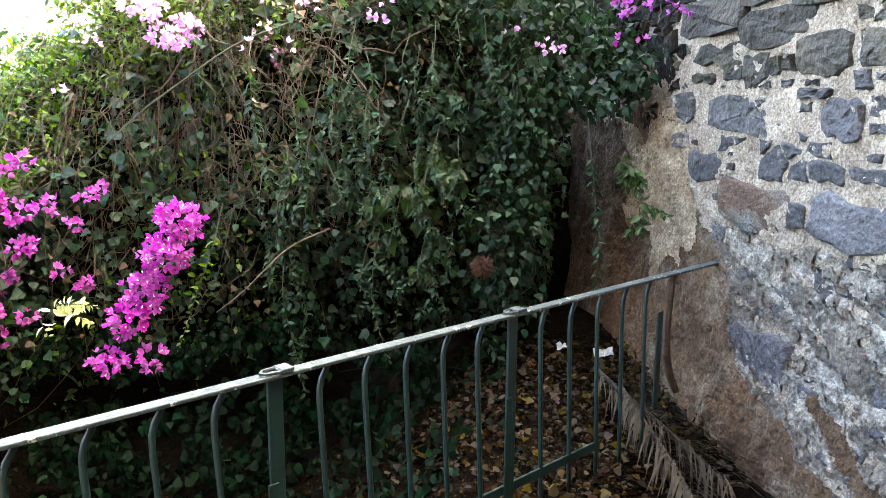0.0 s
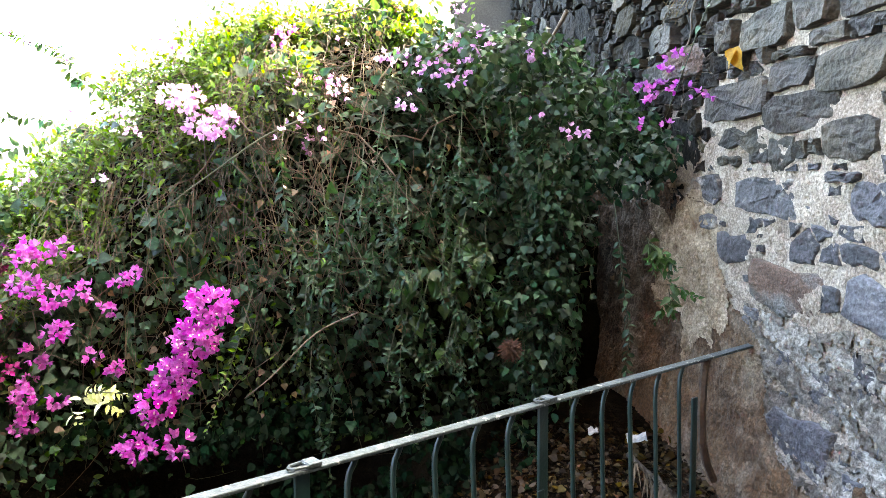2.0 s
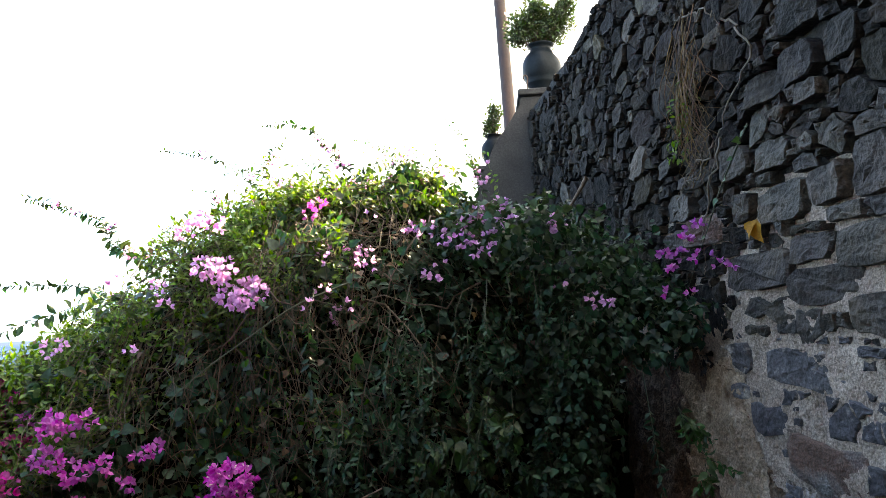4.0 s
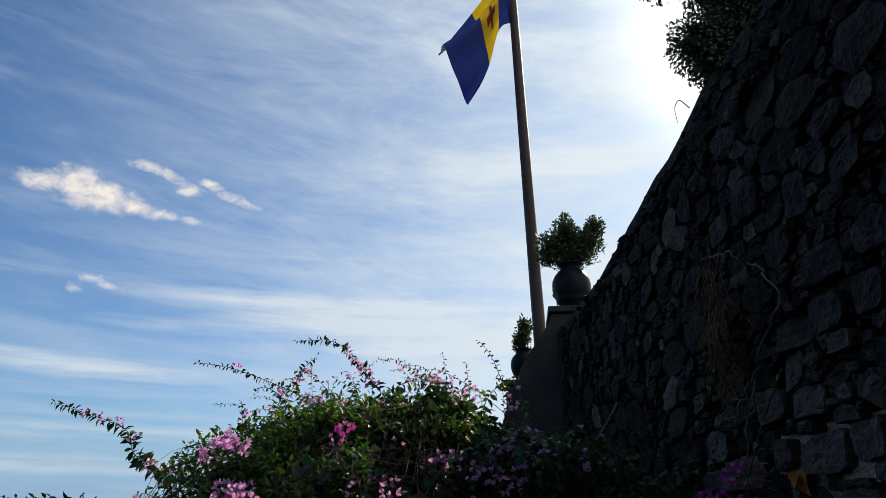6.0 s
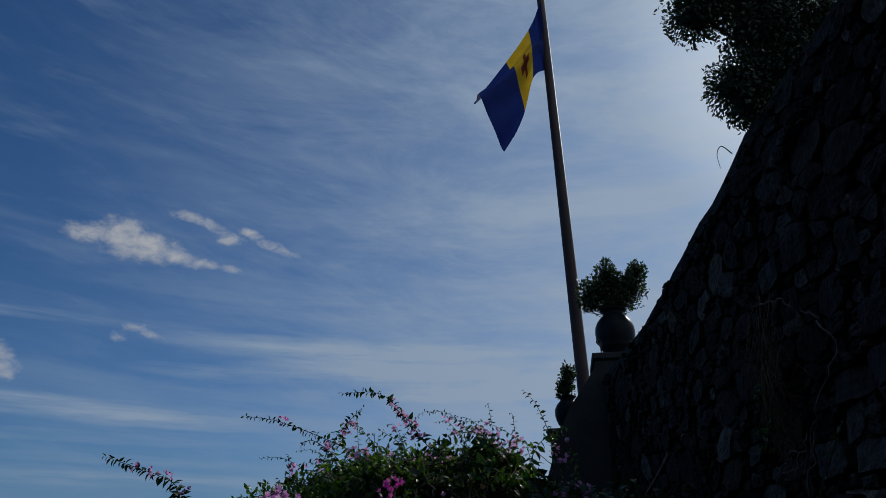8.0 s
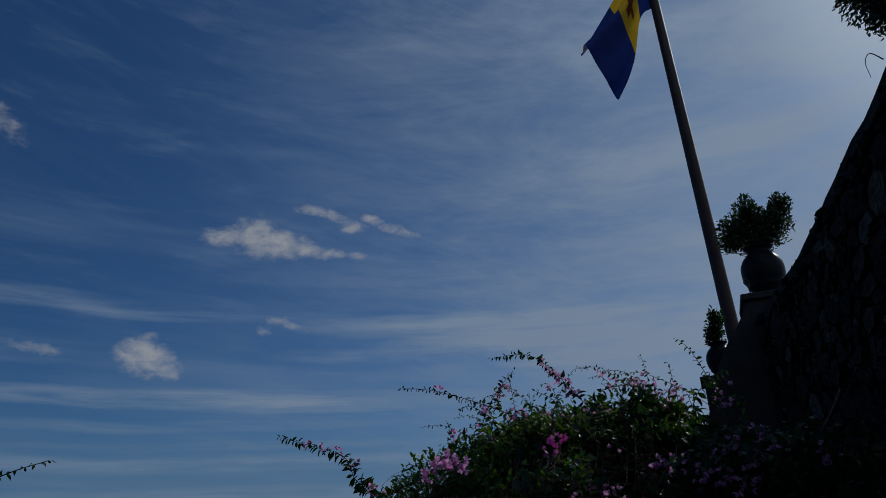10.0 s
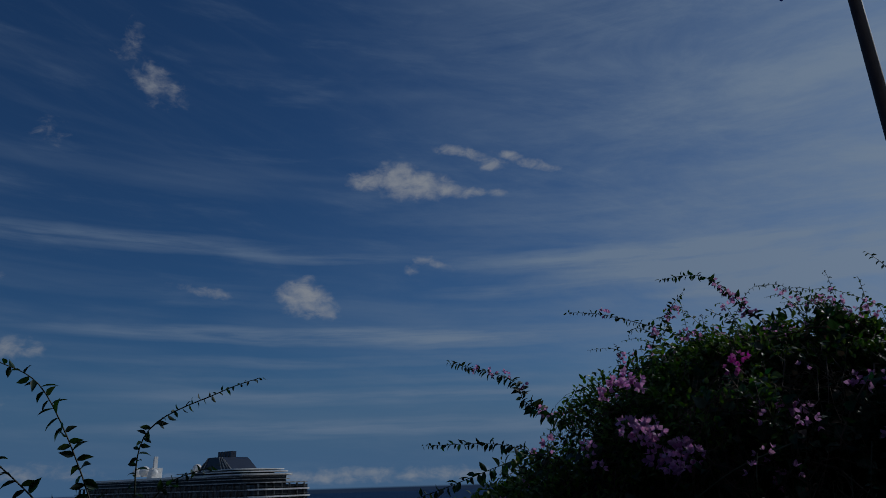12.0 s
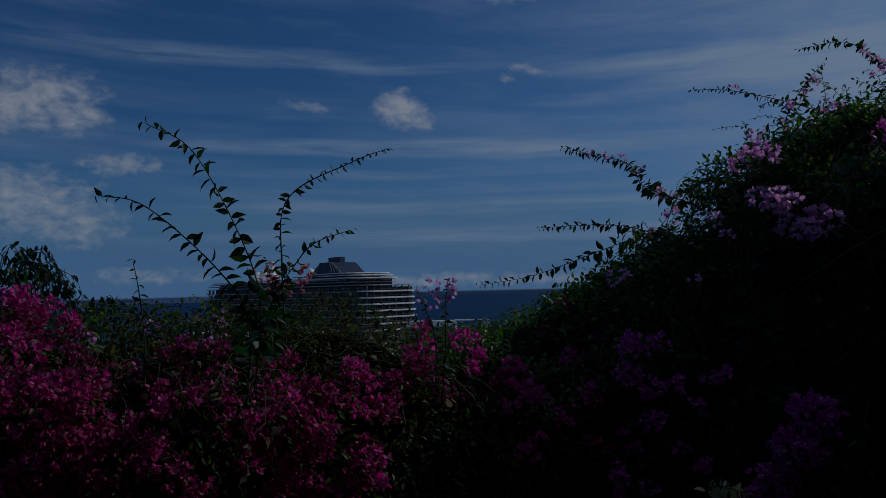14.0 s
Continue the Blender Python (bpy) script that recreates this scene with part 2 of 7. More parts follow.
# ---- materials ----
def surface(name, dark, light, scale=6.0, rough=0.8, bump=0.3, fine=60.0, metal=0.0, vary=0.0, island=False, stain=None, stain_scale=3.0, stain_at=(0.55, 0.68), spec=0.5, translucent=0.0, glow_tint=None, speckle=0.0, speckle_scale=130.0, grainy=0.35):
    """Two scales of noise between two colours, a fine relief, a change from piece to piece and, if asked for, patches of a stain."""
    m = bpy.data.materials.new(name)
    m.use_nodes = True
    nt = m.node_tree
    nn, ll = nt.nodes, nt.links
    bsdf = nn["Principled BSDF"]
    tc = nn.new("ShaderNodeTexCoord").outputs["Object"]
    big = nn.new("ShaderNodeTexNoise")
    big.inputs["Scale"].default_value, big.inputs["Detail"].default_value, big.inputs["Roughness"].default_value = scale, 5, 0.6
    small = nn.new("ShaderNodeTexNoise")
    small.inputs["Scale"].default_value, small.inputs["Detail"].default_value = fine, 4
    offset = nn.new("ShaderNodeVectorMath")
    offset.operation = "ADD"
    ll.new(tc, offset.inputs[0])
    rnd = nn.new("ShaderNodeNewGeometry").outputs["Random Per Island"] if island else nn.new("ShaderNodeObjectInfo").outputs["Random"]
    shift = nn.new("ShaderNodeMath")
    shift.operation = "MULTIPLY"
    ll.new(rnd, shift.inputs[0])
    shift.inputs[1].default_value = 40.0 if vary else 0.0
    ll.new(shift.outputs[0], offset.inputs[1])
    ll.new(offset.outputs[0], big.inputs["Vector"])
    ll.new(offset.outputs[0], small.inputs["Vector"])
    ramp = nn.new("ShaderNodeMapRange")
    ll.new(big.outputs["Fac"], ramp.inputs[0])
    ramp.inputs[1].default_value, ramp.inputs[2].default_value = 0.3, 0.7
    mix = nn.new("ShaderNodeMix")
    mix.data_type = "RGBA"
    ll.new(ramp.outputs[0], mix.inputs[0])
    mix.inputs[6].default_value, mix.inputs[7].default_value = (*dark, 1), (*light, 1)
    grain = nn.new("ShaderNodeMix")
    grain.data_type, grain.blend_type = "RGBA", "OVERLAY"
    grain.inputs[0].default_value = grainy
    ll.new(mix.outputs[2], grain.inputs[6])
    ll.new(small.outputs["Fac"], grain.inputs[7])
    colour = grain.outputs[2]
    if vary:
        hsv = nn.new("ShaderNodeHueSaturation")
        ll.new(colour, hsv.inputs["Color"])
        for key, amount, k in (("Value", vary, 1.0), ("Hue", vary * 0.06, 7.3), ("Saturation", vary * 0.8, 3.7)):
            wrap = nn.new("ShaderNodeMath")
            wrap.operation = "MULTIPLY"
            ll.new(rnd, wrap.inputs[0])
            wrap.inputs[1].default_value = k
            fr = nn.new("ShaderNodeMath")
            fr.operation = "FRACT"
            ll.new(wrap.outputs[0], fr.inputs[0])
            mr = nn.new("ShaderNodeMapRange")
            ll.new(fr.outputs[0], mr.inputs[0])
            mid = 0.5 if key == "Hue" else 1.0
            mr.inputs[3].default_value, mr.inputs[4].default_value = mid - amount, mid + amount
            ll.new(mr.outputs[0], hsv.inputs[key])
        colour = hsv.outputs[0]
    if stain:
        sn = nn.new("ShaderNodeTexNoise")
        sn.inputs["Scale"].default_value, sn.inputs["Detail"].default_value, sn.inputs["Roughness"].default_value = stain_scale, 8, 0.65
        ll.new(offset.outputs[0], sn.inputs["Vector"])
        sr = nn.new("ShaderNodeMapRange")
        ll.new(sn.outputs["Fac"], sr.inputs[0])
        sr.inputs[1].default_value, sr.inputs[2].default_value = stain_at
        sm = nn.new("ShaderNodeMix")
        sm.data_type = "RGBA"
        ll.new(sr.outputs[0], sm.inputs[0])
        ll.new(colour, sm.inputs[6])
        sm.inputs[7].default_value = (*stain, 1)
        colour = sm.outputs[2]
    if speckle:
        sp = nn.new("ShaderNodeTexNoise")
        sp.inputs["Scale"].default_value, sp.inputs["Detail"].default_value, sp.inputs["Roughness"].default_value = speckle_scale, 3, 0.7
        ll.new(offset.outputs[0], sp.inputs["Vector"])
        sr2 = nn.new("ShaderNodeMapRange")
        ll.new(sp.outputs["Fac"], sr2.inputs[0])
        sr2.inputs[1].default_value, sr2.inputs[2].default_value = 0.36, 0.64
        sr2.inputs[3].default_value, sr2.inputs[4].default_value = 1.0 - speckle, 1.0 + speckle
        sm2 = nn.new("ShaderNodeVectorMath")
        sm2.operation = "SCALE"
        ll.new(colour, sm2.inputs[0])
        ll.new(sr2.outputs[0], sm2.inputs["Scale"])
        colour = sm2.outputs[0]
    ll.new(colour, bsdf.inputs["Base Color"])
    bsdf.inputs["Roughness"].default_value, bsdf.inputs["Metallic"].default_value = rough, metal
    bsdf.inputs["Specular IOR Level"].default_value = spec
    if bump:
        height = nn.new("ShaderNodeMath")
        height.operation = "MULTIPLY_ADD"
        ll.new(big.outputs["Fac"], height.inputs[0])
        height.inputs[1].default_value = 2.0
        ll.new(small.outputs["Fac"], height.inputs[2])
        bp = nn.new("ShaderNodeBump")
        bp.inputs["Strength"].default_value, bp.inputs["Distance"].default_value = bump, 0.02
        ll.new(height.outputs[0], bp.inputs["Height"])
        ll.new(bp.outputs[0], bsdf.inputs["Normal"])
    if translucent:
        tr = nn.new("ShaderNodeBsdfTranslucent")
        if glow_tint:
            tm = nn.new("ShaderNodeMix")
            tm.data_type, tm.blend_type = "RGBA", "MULTIPLY"
            tm.inputs[0].default_value = 1.0
            ll.new(colour, tm.inputs[6])
            tm.inputs[7].default_value = (*glow_tint, 1)
            ll.new(tm.outputs[2], tr.inputs["Color"])
        else:
            ll.new(colour, tr.inputs["Color"])
        ms = nn.new("ShaderNodeMixShader")
        ms.inputs[0].default_value = translucent
        ll.new(bsdf.outputs[0], ms.inputs[1])
        ll.new(tr.outputs[0], ms.inputs[2])
        ll.new(ms.outputs[0], nn["Material Output"].inputs["Surface"])
    return m


BASALT = surface("basalt", (0.02296, 0.01962, 0.01715), (0.06632, 0.05545, 0.04597), 7, 0.75, 1.0, 38, vary=0.38, stain=(0.1071, 0.07891, 0.05317), stain_scale=4, stain_at=(0.52, 0.76), spec=0.35, speckle=0.28, speckle_scale=45)
SMEARED = surface("smeared_basalt", (0.042, 0.0385, 0.040), (0.112, 0.103, 0.105), 7, 0.85, 1.0, 38, vary=0.42, stain=(0.36, 0.3055, 0.2626), stain_scale=4.5, stain_at=(0.53, 0.62), speckle=0.35, speckle_scale=45, spec=0.3)
# far and high stones: the same basalt painted darker to stand in for shade
BASALT_JOINED_SHADED = surface("basalt_far_shaded", (0.0086, 0.0072, 0.0066), (0.0265, 0.0210, 0.0178), 7, 0.85, 0.9, 38, vary=0.75, island=True, stain=(0.05, 0.033, 0.021), stain_scale=3, stain_at=(0.52, 0.75), speckle=0.35, speckle_scale=40, spec=0.2)
BASALT_HIGH_SHADED = surface("basalt_high_shaded", (0.0112, 0.0094, 0.0083), (0.036, 0.0290, 0.0240), 7, 0.8, 1.0, 38, vary=0.6, stain=(0.065, 0.045, 0.030), stain_scale=3.5, stain_at=(0.52, 0.75), speckle=0.35, speckle_scale=42, spec=0.25)
TAN_STONE = surface("tan_stone", (0.034, 0.028, 0.022), (0.105, 0.085, 0.064), 7, 0.85, 0.9, 38, vary=0.4, island=True, stain=(0.03, 0.026, 0.024), stain_scale=4, stain_at=(0.55, 0.7), speckle=0.35, speckle_scale=40, spec=0.3)
BLUE_BASALT = surface("blue_grey_basalt", (0.050, 0.047, 0.052), (0.120, 0.112, 0.118), 6, 0.85, 1.0, 34, vary=0.35, stain=(0.30, 0.255, 0.215), stain_scale=5, stain_at=(0.60, 0.70), speckle=0.35, speckle_scale=55, spec=0.3)
RED_STONE = surface("red_tuff", (0.08, 0.0416, 0.0304), (0.168, 0.092, 0.0656), 8, 0.85, 0.9, 50, stain=(0.16, 0.152, 0.144), stain_scale=3, stain_at=(0.5, 0.62), speckle=0.4)
MORTAR = surface("lime_mortar", (0.222, 0.154, 0.117), (0.455, 0.346, 0.274), 7, 0.95, 1.0, 55, stain=(0.125, 0.086, 0.064), stain_scale=8, stain_at=(0.57, 0.68), speckle=0.42, speckle_scale=95)
CRUST = surface("grey_brown_crust", (0.082, 0.062, 0.051), (0.185, 0.145, 0.120), 6, 0.95, 1.0, 40, stain=(0.30, 0.25, 0.21), stain_scale=13, stain_at=(0.54, 0.68), speckle=0.4, speckle_scale=70)
EFFLORESCENCE = surface("white_efflorescence", (0.19, 0.155, 0.130), (0.40, 0.342, 0.295), 7, 0.95, 1.0, 44, stain=(0.105, 0.085, 0.073), stain_scale=17, stain_at=(0.47, 0.62), speckle=0.42, speckle_scale=80)
RENDER_COAT = surface("earthy_render", (0.050, 0.0215, 0.0108), (0.165, 0.083, 0.0445), 3.2, 0.95, 1.0, 45, stain=(0.215, 0.150, 0.108), stain_scale=4.2, stain_at=(0.50, 0.68), speckle=0.4, speckle_scale=60)
TAN_PLASTER = surface("tan_plaster", (0.22, 0.130, 0.080), (0.50, 0.365, 0.262), 6, 0.95, 1.0, 50, stain=(0.12, 0.060, 0.033), stain_scale=5, stain_at=(0.56, 0.68), speckle=0.35, speckle_scale=80)
JOINT = surface("dark_joint", (0.012, 0.0108, 0.0102), (0.042, 0.0372, 0.0324), 6, 0.95, 0.8, 40, speckle=0.4)
CONCRETE = surface("grey_concrete", (0.0255, 0.0258, 0.0264), (0.0520, 0.0515, 0.0515), 2.5, 0.9, 0.3, 50, stain=(0.041, 0.041, 0.0424), stain_scale=2, speckle=0.25, speckle_scale=60)
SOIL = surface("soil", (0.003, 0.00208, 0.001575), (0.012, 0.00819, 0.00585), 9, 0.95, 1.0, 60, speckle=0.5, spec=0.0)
# weed and ivy leaves at the bank's foot, with shade put into their colour
SHADED_WEED = surface("shaded_weed_leaf", (0.0022, 0.0072, 0.0044), (0.0078, 0.0205, 0.0125), 30, 0.9, 0.0, 80, vary=0.5, island=True, spec=0.0)
PALE_TIP = surface("pale_young_leaf", (0.378, 0.429, 0.1625), (0.621, 0.624, 0.3375), 20, 0.5, 0.0, 60, vary=0.25, island=True, translucent=0.3)
STRAW = surface("straw_stem", (0.036, 0.025, 0.015), (0.086, 0.061, 0.038), 12, 0.85, 0.0, 60, vary=0.4, island=True)
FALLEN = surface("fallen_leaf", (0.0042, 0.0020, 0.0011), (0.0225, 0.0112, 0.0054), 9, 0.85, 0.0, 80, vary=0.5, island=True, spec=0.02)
CURLED = surface("curled_leaf", (0.018, 0.0105, 0.006), (0.066, 0.042, 0.024), 9, 0.85, 0.0, 80, vary=0.6, island=True, spec=0.03)
PAVING = surface("paving", (0.06, 0.06, 0.06), (0.11, 0.11, 0.11), 2, 0.9, 0.3, 40)
SHADED_CORE = surface("shaded_core", (0.0036, 0.0042, 0.0024), (0.012, 0.0102, 0.0066), 9, 0.95, 0.8, 50, spec=0.0)
GREEN_PAINT = surface("green_paint", (0.0034, 0.0175, 0.0170), (0.0085, 0.0330, 0.0315), 8, 0.38, 0.12, 90, stain=(0.09, 0.0405, 0.018), stain_scale=14, stain_at=(0.66, 0.72))
WORN_RAIL = surface("worn_rail_paint", (0.022, 0.036, 0.041), (0.062, 0.082, 0.090), 12, 0.52, 0.3, 60, stain=(0.46, 0.46, 0.43), stain_scale=26, stain_at=(0.60, 0.64), speckle=0.4)
RUST = surface("rusted_iron", (0.035, 0.018, 0.012), (0.09, 0.045, 0.028), 18, 0.8, 0.4, 80)
POLE_WOOD = surface("pole_wood", (0.034, 0.0132, 0.0086), (0.068, 0.028, 0.018), 3, 0.6, 0.2, 50)
GLAZE = surface("dark_glaze", (0.00504, 0.0084, 0.01092), (0.0126, 0.0189, 0.0231), 3, 0.42, 0.1, 40, spec=0.12)
IVY = surface("ivy_leaf", (0.0070, 0.0250, 0.0150), (0.0245, 0.068, 0.043), 30, 0.48, 0.0, 80, vary=0.45, island=True, translucent=0.25, glow_tint=(1.9, 1.8, 0.5), spec=0.22)
BOUGAINVILLEA_LEAF = surface("bougainvillea_leaf", (0.012, 0.038, 0.008), (0.052, 0.112, 0.020), 30, 0.5, 0.0, 80, vary=0.5, island=True, translucent=0.32, glow_tint=(1.9, 1.8, 0.4), spec=0.2)
OLIVE_LEAF = surface("olive_leaf", (0.016, 0.024, 0.005), (0.062, 0.072, 0.014), 30, 0.6, 0.0, 80, vary=0.6, island=True, translucent=0.3, glow_tint=(2.0, 1.6, 0.4), spec=0.15)
FRESH_AND_LIT = surface("fresh_and_lit_leaf", (0.036, 0.0936, 0.0128), (0.0936, 0.1716, 0.028), 30, 0.45, 0.0, 80, vary=0.35, island=True, translucent=0.34, glow_tint=(1.45, 1.55, 0.65), spec=0.4)
DRY = surface("dry_leaf", (0.048, 0.02691, 0.01344), (0.1296, 0.08352, 0.048), 30, 0.8, 0.0, 80, vary=0.35, island=True, translucent=0.25)
TWIG = surface("twig", (0.032, 0.02, 0.012), (0.1, 0.068, 0.044), 20, 0.85, 0.2, 60, island=True, vary=0.3)
MIDGREEN = surface("mid_green_leaf", (0.018, 0.058, 0.020), (0.046, 0.115, 0.042), 30, 0.42, 0.0, 80, vary=0.35, island=True, translucent=0.25, glow_tint=(1.5, 1.7, 0.5), spec=0.3)
GREEN_STEM = surface("green_stem", (0.016, 0.0294, 0.01), (0.036, 0.042, 0.0175), 20, 0.6, 0.0, 60)
MAGENTA = surface("magenta_bract", (0.44, 0.036, 0.33), (0.72, 0.15, 0.57), 20, 0.55, 0.0, 60, vary=0.22, island=True, translucent=0.45)
CRIMSON = surface("crimson_bract", (0.306, 0.0064, 0.104), (0.527, 0.02, 0.24), 20, 0.55, 0.0, 60, vary=0.25, island=True, translucent=0.45)
# the crimson again, painted darker for hedge flowers that sit in shade
CRIMSON_SHADED = surface("shaded_crimson_bract", (0.16, 0.006, 0.055), (0.34, 0.018, 0.13), 20, 0.55, 0.0, 60, vary=0.3, island=True, translucent=0.4)
PINK = surface("pale_pink_bract", (0.55, 0.20, 0.47), (0.84, 0.47, 0.77), 20, 0.55, 0.0, 60, vary=0.2, island=True, translucent=0.6)
LILAC = surface("lilac_bract", (0.46, 0.16, 0.46), (0.74, 0.40, 0.72), 20, 0.55, 0.0, 60, vary=0.25, island=True, translucent=0.6)
CORAL = surface("coral_bract", (0.42, 0.09, 0.15), (0.70, 0.26, 0.30), 20, 0.55, 0.0, 60, vary=0.25, island=True, translucent=0.6)
ROSE = surface("rose_bract", (0.40, 0.014, 0.18), (0.66, 0.045, 0.35), 20, 0.55, 0.0, 60, vary=0.25, island=True, translucent=0.55)
CREAM = surface("cream_flower", (0.7, 0.7, 0.5), (0.85, 0.85, 0.7), 20, 0.6, 0.0, 60)
SEA = surface("sea_water", (0.006, 0.026, 0.075), (0.010, 0.036, 0.095), 0.004, 0.7, 0.4, 0.12, spec=0.04)
# the haze of distance is put into this blue land colour
HAZED_LAND = surface("hazed_land", (0.01575, 0.039, 0.117), (0.0225, 0.054, 0.153), 0.01, 1.0, 0.0, 0.1)
SHIP_WHITE = surface("ship_white", (0.62, 0.60, 0.57), (0.78, 0.76, 0.72), 0.1, 0.5, 0.0, 1)
# ship white painted greyer, standing in for the ship's unlit side
SHIP_SHADE = surface("ship_rail_shaded", (0.24, 0.233, 0.22), (0.38, 0.37, 0.35), 0.6, 0.6, 0.0, 3, speckle=0.5, speckle_scale=0.5)
SHIP_GLASS = surface("ship_glass", (0.006, 0.010, 0.016), (0.022, 0.028, 0.036), 0.4, 0.4, 0.0, 2)
# partitions and cabin side: shade and haze are put into these greys
SHIP_PARTITION = surface("ship_partition_shaded", (0.075, 0.073, 0.069), (0.15, 0.145, 0.135), 0.6, 0.6, 0.0, 3)
SHIP_SIDE = surface("ship_side_shaded", (0.062, 0.061, 0.059), (0.175, 0.168, 0.156), 0.25, 0.6, 0.0, 1.2, speckle=0.4, speckle_scale=0.5)
SHIP_NAVY = surface("ship_navy", (0.010, 0.016, 0.035), (0.02, 0.03, 0.055), 0.2, 0.4, 0.0, 2)

# ---- the stone wall ----
WALL_AT, WALL_WAY, WALL_OUT = np.array((1.3, 3.0)), np.array((-0.158, 0.9874)), np.array((-0.9874, -0.158))


def on_wall(u, z, off=0.0):
    p = WALL_AT + u * WALL_WAY + off * WALL_OUT
    return np.array((p[0], p[1], z))


def wall_top(u):
    return float(np.interp(u, (-7, 0.75, 1.27, 1.83, 2.5, 3.3, 5.4), (4.42, 4.36, 4.26, 4.2, 4.1, 4.0, 3.97)))


def bulge(u, z):
    """The foot of the wall swells out towards the bed."""
    return 0.13 * max(0.0, 1 - z / 0.75) ** 1.5 + 0.012 * noise.noise((u * 1.3, z * 1.3, 4.0))


def coat_edge(z):
    """The station beyond which the brown coat covers the stones, by height."""
    return float(np.interp(z, (0.10, 0.20, 0.29, 0.37, 0.45, 0.64, 0.90, 1.15, 1.40), (-1.2, -0.48, -0.33, 0.0, 0.10, 0.15, 0.36, 0.60, 0.70)))


def rendered(u, z):
    """Where the wall is coated and no stones show."""
    n = 0.08 * noise.noise((u * 2.1, z * 2.1, 9.0)) + 0.08 * noise.noise((u * 4.3, z * 4.3, 49.0)) + 0.07 * noise.noise((u * 7, z * 7, 19.0)) + 0.04 * noise.noise((u * 21, z * 21, 29.0))
    streak = abs(z - 0.34 - 0.55 * (u + 0.62)) < 0.045 + 0.5 * n and -0.95 < u < -0.45
    return (u > coat_edge(z) + n and z < 1.42 + n) or z < 0.14 + n or streak


def wall_sheet(name, u0, u1, z_of, cut, material, lift, parent, rough, nu, nz):
    """The front skin of the wall between two stations, as an uneven sheet with closed edges."""
    verts, faces = [], []
    for i in range(nu + 1):
        u = u0 + (u1 - u0) * i / nu
        lo, hi = z_of(u)
        for j in range(nz + 1):
            z = lo + (hi - lo) * j / nz
            verts.append(on_wall(u, z, lift(u, z) + bulge(u, z) + rough * noise.noise((u * 9, z * 9, 1.0)) + rough * 1.1 * noise.noise((u * 24, z * 24, 2.0)) + rough * 0.7 * noise.noise((u * 55, z * 55, 6.0))))
    for i in range(nu):
        for j in range(nz):
            a = i * (nz + 1) + j
            um, zm = u0 + (u1 - u0) * (i + 0.5) / nu, verts[a][2]
            if cut(um, zm):
                continue
            faces.append((a, a + 1, a + nz + 2, a + nz + 1))
    return link_mesh(name, verts, faces, material, parent, smooth=True)


bm = bmesh.new()
US = [-8 + 0.4 * i for i in range(34)]
US[-1] = 5.3
rows_ = []
for u in US:
    top = wall_top(u) - 0.06
    rows_.append([bm.verts.new(on_wall(u, z, off)) for z, off in ((-0.6, -0.10), (top, -0.10), (top, -0.55), (-0.6, -0.55))])
for a, b in zip(rows_, rows_[1:]):
    for k in range(4):
        bm.faces.new((a[k], b[k], b[(k + 1) % 4], a[(k + 1) % 4]))
bm.faces.new(rows_[0])
bm.faces.new(list(reversed(rows_[-1])))
wall_east = tagged(part("wall_east", bm, JOINT), "tall dark basalt rubble wall with pale mortar below", "stone wall", kind="structure")


def mortar_lift(u, z):
    """Flush pointing low down, open joints above."""
    t = min(1.0, max(0.0, (z - 1.80 - 0.25 * noise.noise((u * 1.2, z, 3.0))) / 0.5))
    return 0.004 - 0.052 * t


wall_sheet("mortar", -2.2, 5.3, lambda u: (-0.3, 2.3), lambda u, z: False, MORTAR, mortar_lift, wall_east, 0.010, 420, 150)
wall_sheet("joint_bed", -2.2, 5.3, lambda u: (2.2, wall_top(u) - 0.02), lambda u, z: False, JOINT, lambda u, z: -0.055, wall_east, 0.012, 110, 36)
wall_sheet("render_coat", -2.2, 3.2, lambda u: (-0.3, 1.7), lambda u, z: not rendered(u, z), RENDER_COAT, lambda u, z: 0.011, wall_east, 0.012, 340, 130)


def smear_gap(u, z):
    """Where no pale plaster is left along the edge of the brown coat."""
    edge = 1.0 + 0.14 * noise.noise((z * 1.7, 3.0, 9.0)) + 0.16 * noise.noise((u * 4.5, z * 4.5, 77.0)) + 0.07 * noise.noise((u * 11, z * 11, 79.0)) + 0.04 * noise.noise((u * 19, z * 19, 78.0))
    wide = 0.40 + 0.12 * noise.noise((z * 2.6, 8.0, 5.0))
    return abs(u - edge) > wide or z < 0.72 + 0.3 * noise.noise((u * 5, z * 3, 21.0)) or z > 1.46 + 0.3 * noise.noise((u * 6, z * 4, 22.0))


wall_sheet("plaster_patch", 0.2, 1.75, lambda u: (0.4, 1.7), smear_gap, TAN_PLASTER, lambda u, z: 0.016 if rendered(u, z) else 0.009, wall_east, 0.010, 150, 130)


def layered(u, z, shift):
    """Weathered layers low on the wall, sloping down along it."""
    w, l = z - 0.26 * u, u + 0.3 * z
    return noise.noise((w * 8.0, l * 1.8, shift)) + 0.55 * noise.noise((w * 21, l * 7.0, shift + 4)) + 0.40 * noise.noise((u * 26, z * 26, shift + 8))


def low_cover(u, z):
    return rendered(u, z) or z > 0.98 + 0.12 * noise.noise((u * 3, z * 3, 15.0)) or u > 0.35


wall_sheet("crust_patch", -1.7, 0.5, lambda u: (0.05, 1.15), lambda u, z: low_cover(u, z) or layered(u, z, 60.0) < 0.02, CRUST, lambda u, z: 0.016, wall_east, 0.012, 220, 130)
wall_sheet("lime_patch", -1.7, 0.5, lambda u: (0.05, 1.15), lambda u, z: low_cover(u, z) or layered(u, z, 60.0) > -0.20, EFFLORESCENCE, lambda u, z: 0.013, wall_east, 0.012, 220, 130)


BLOCKS = []


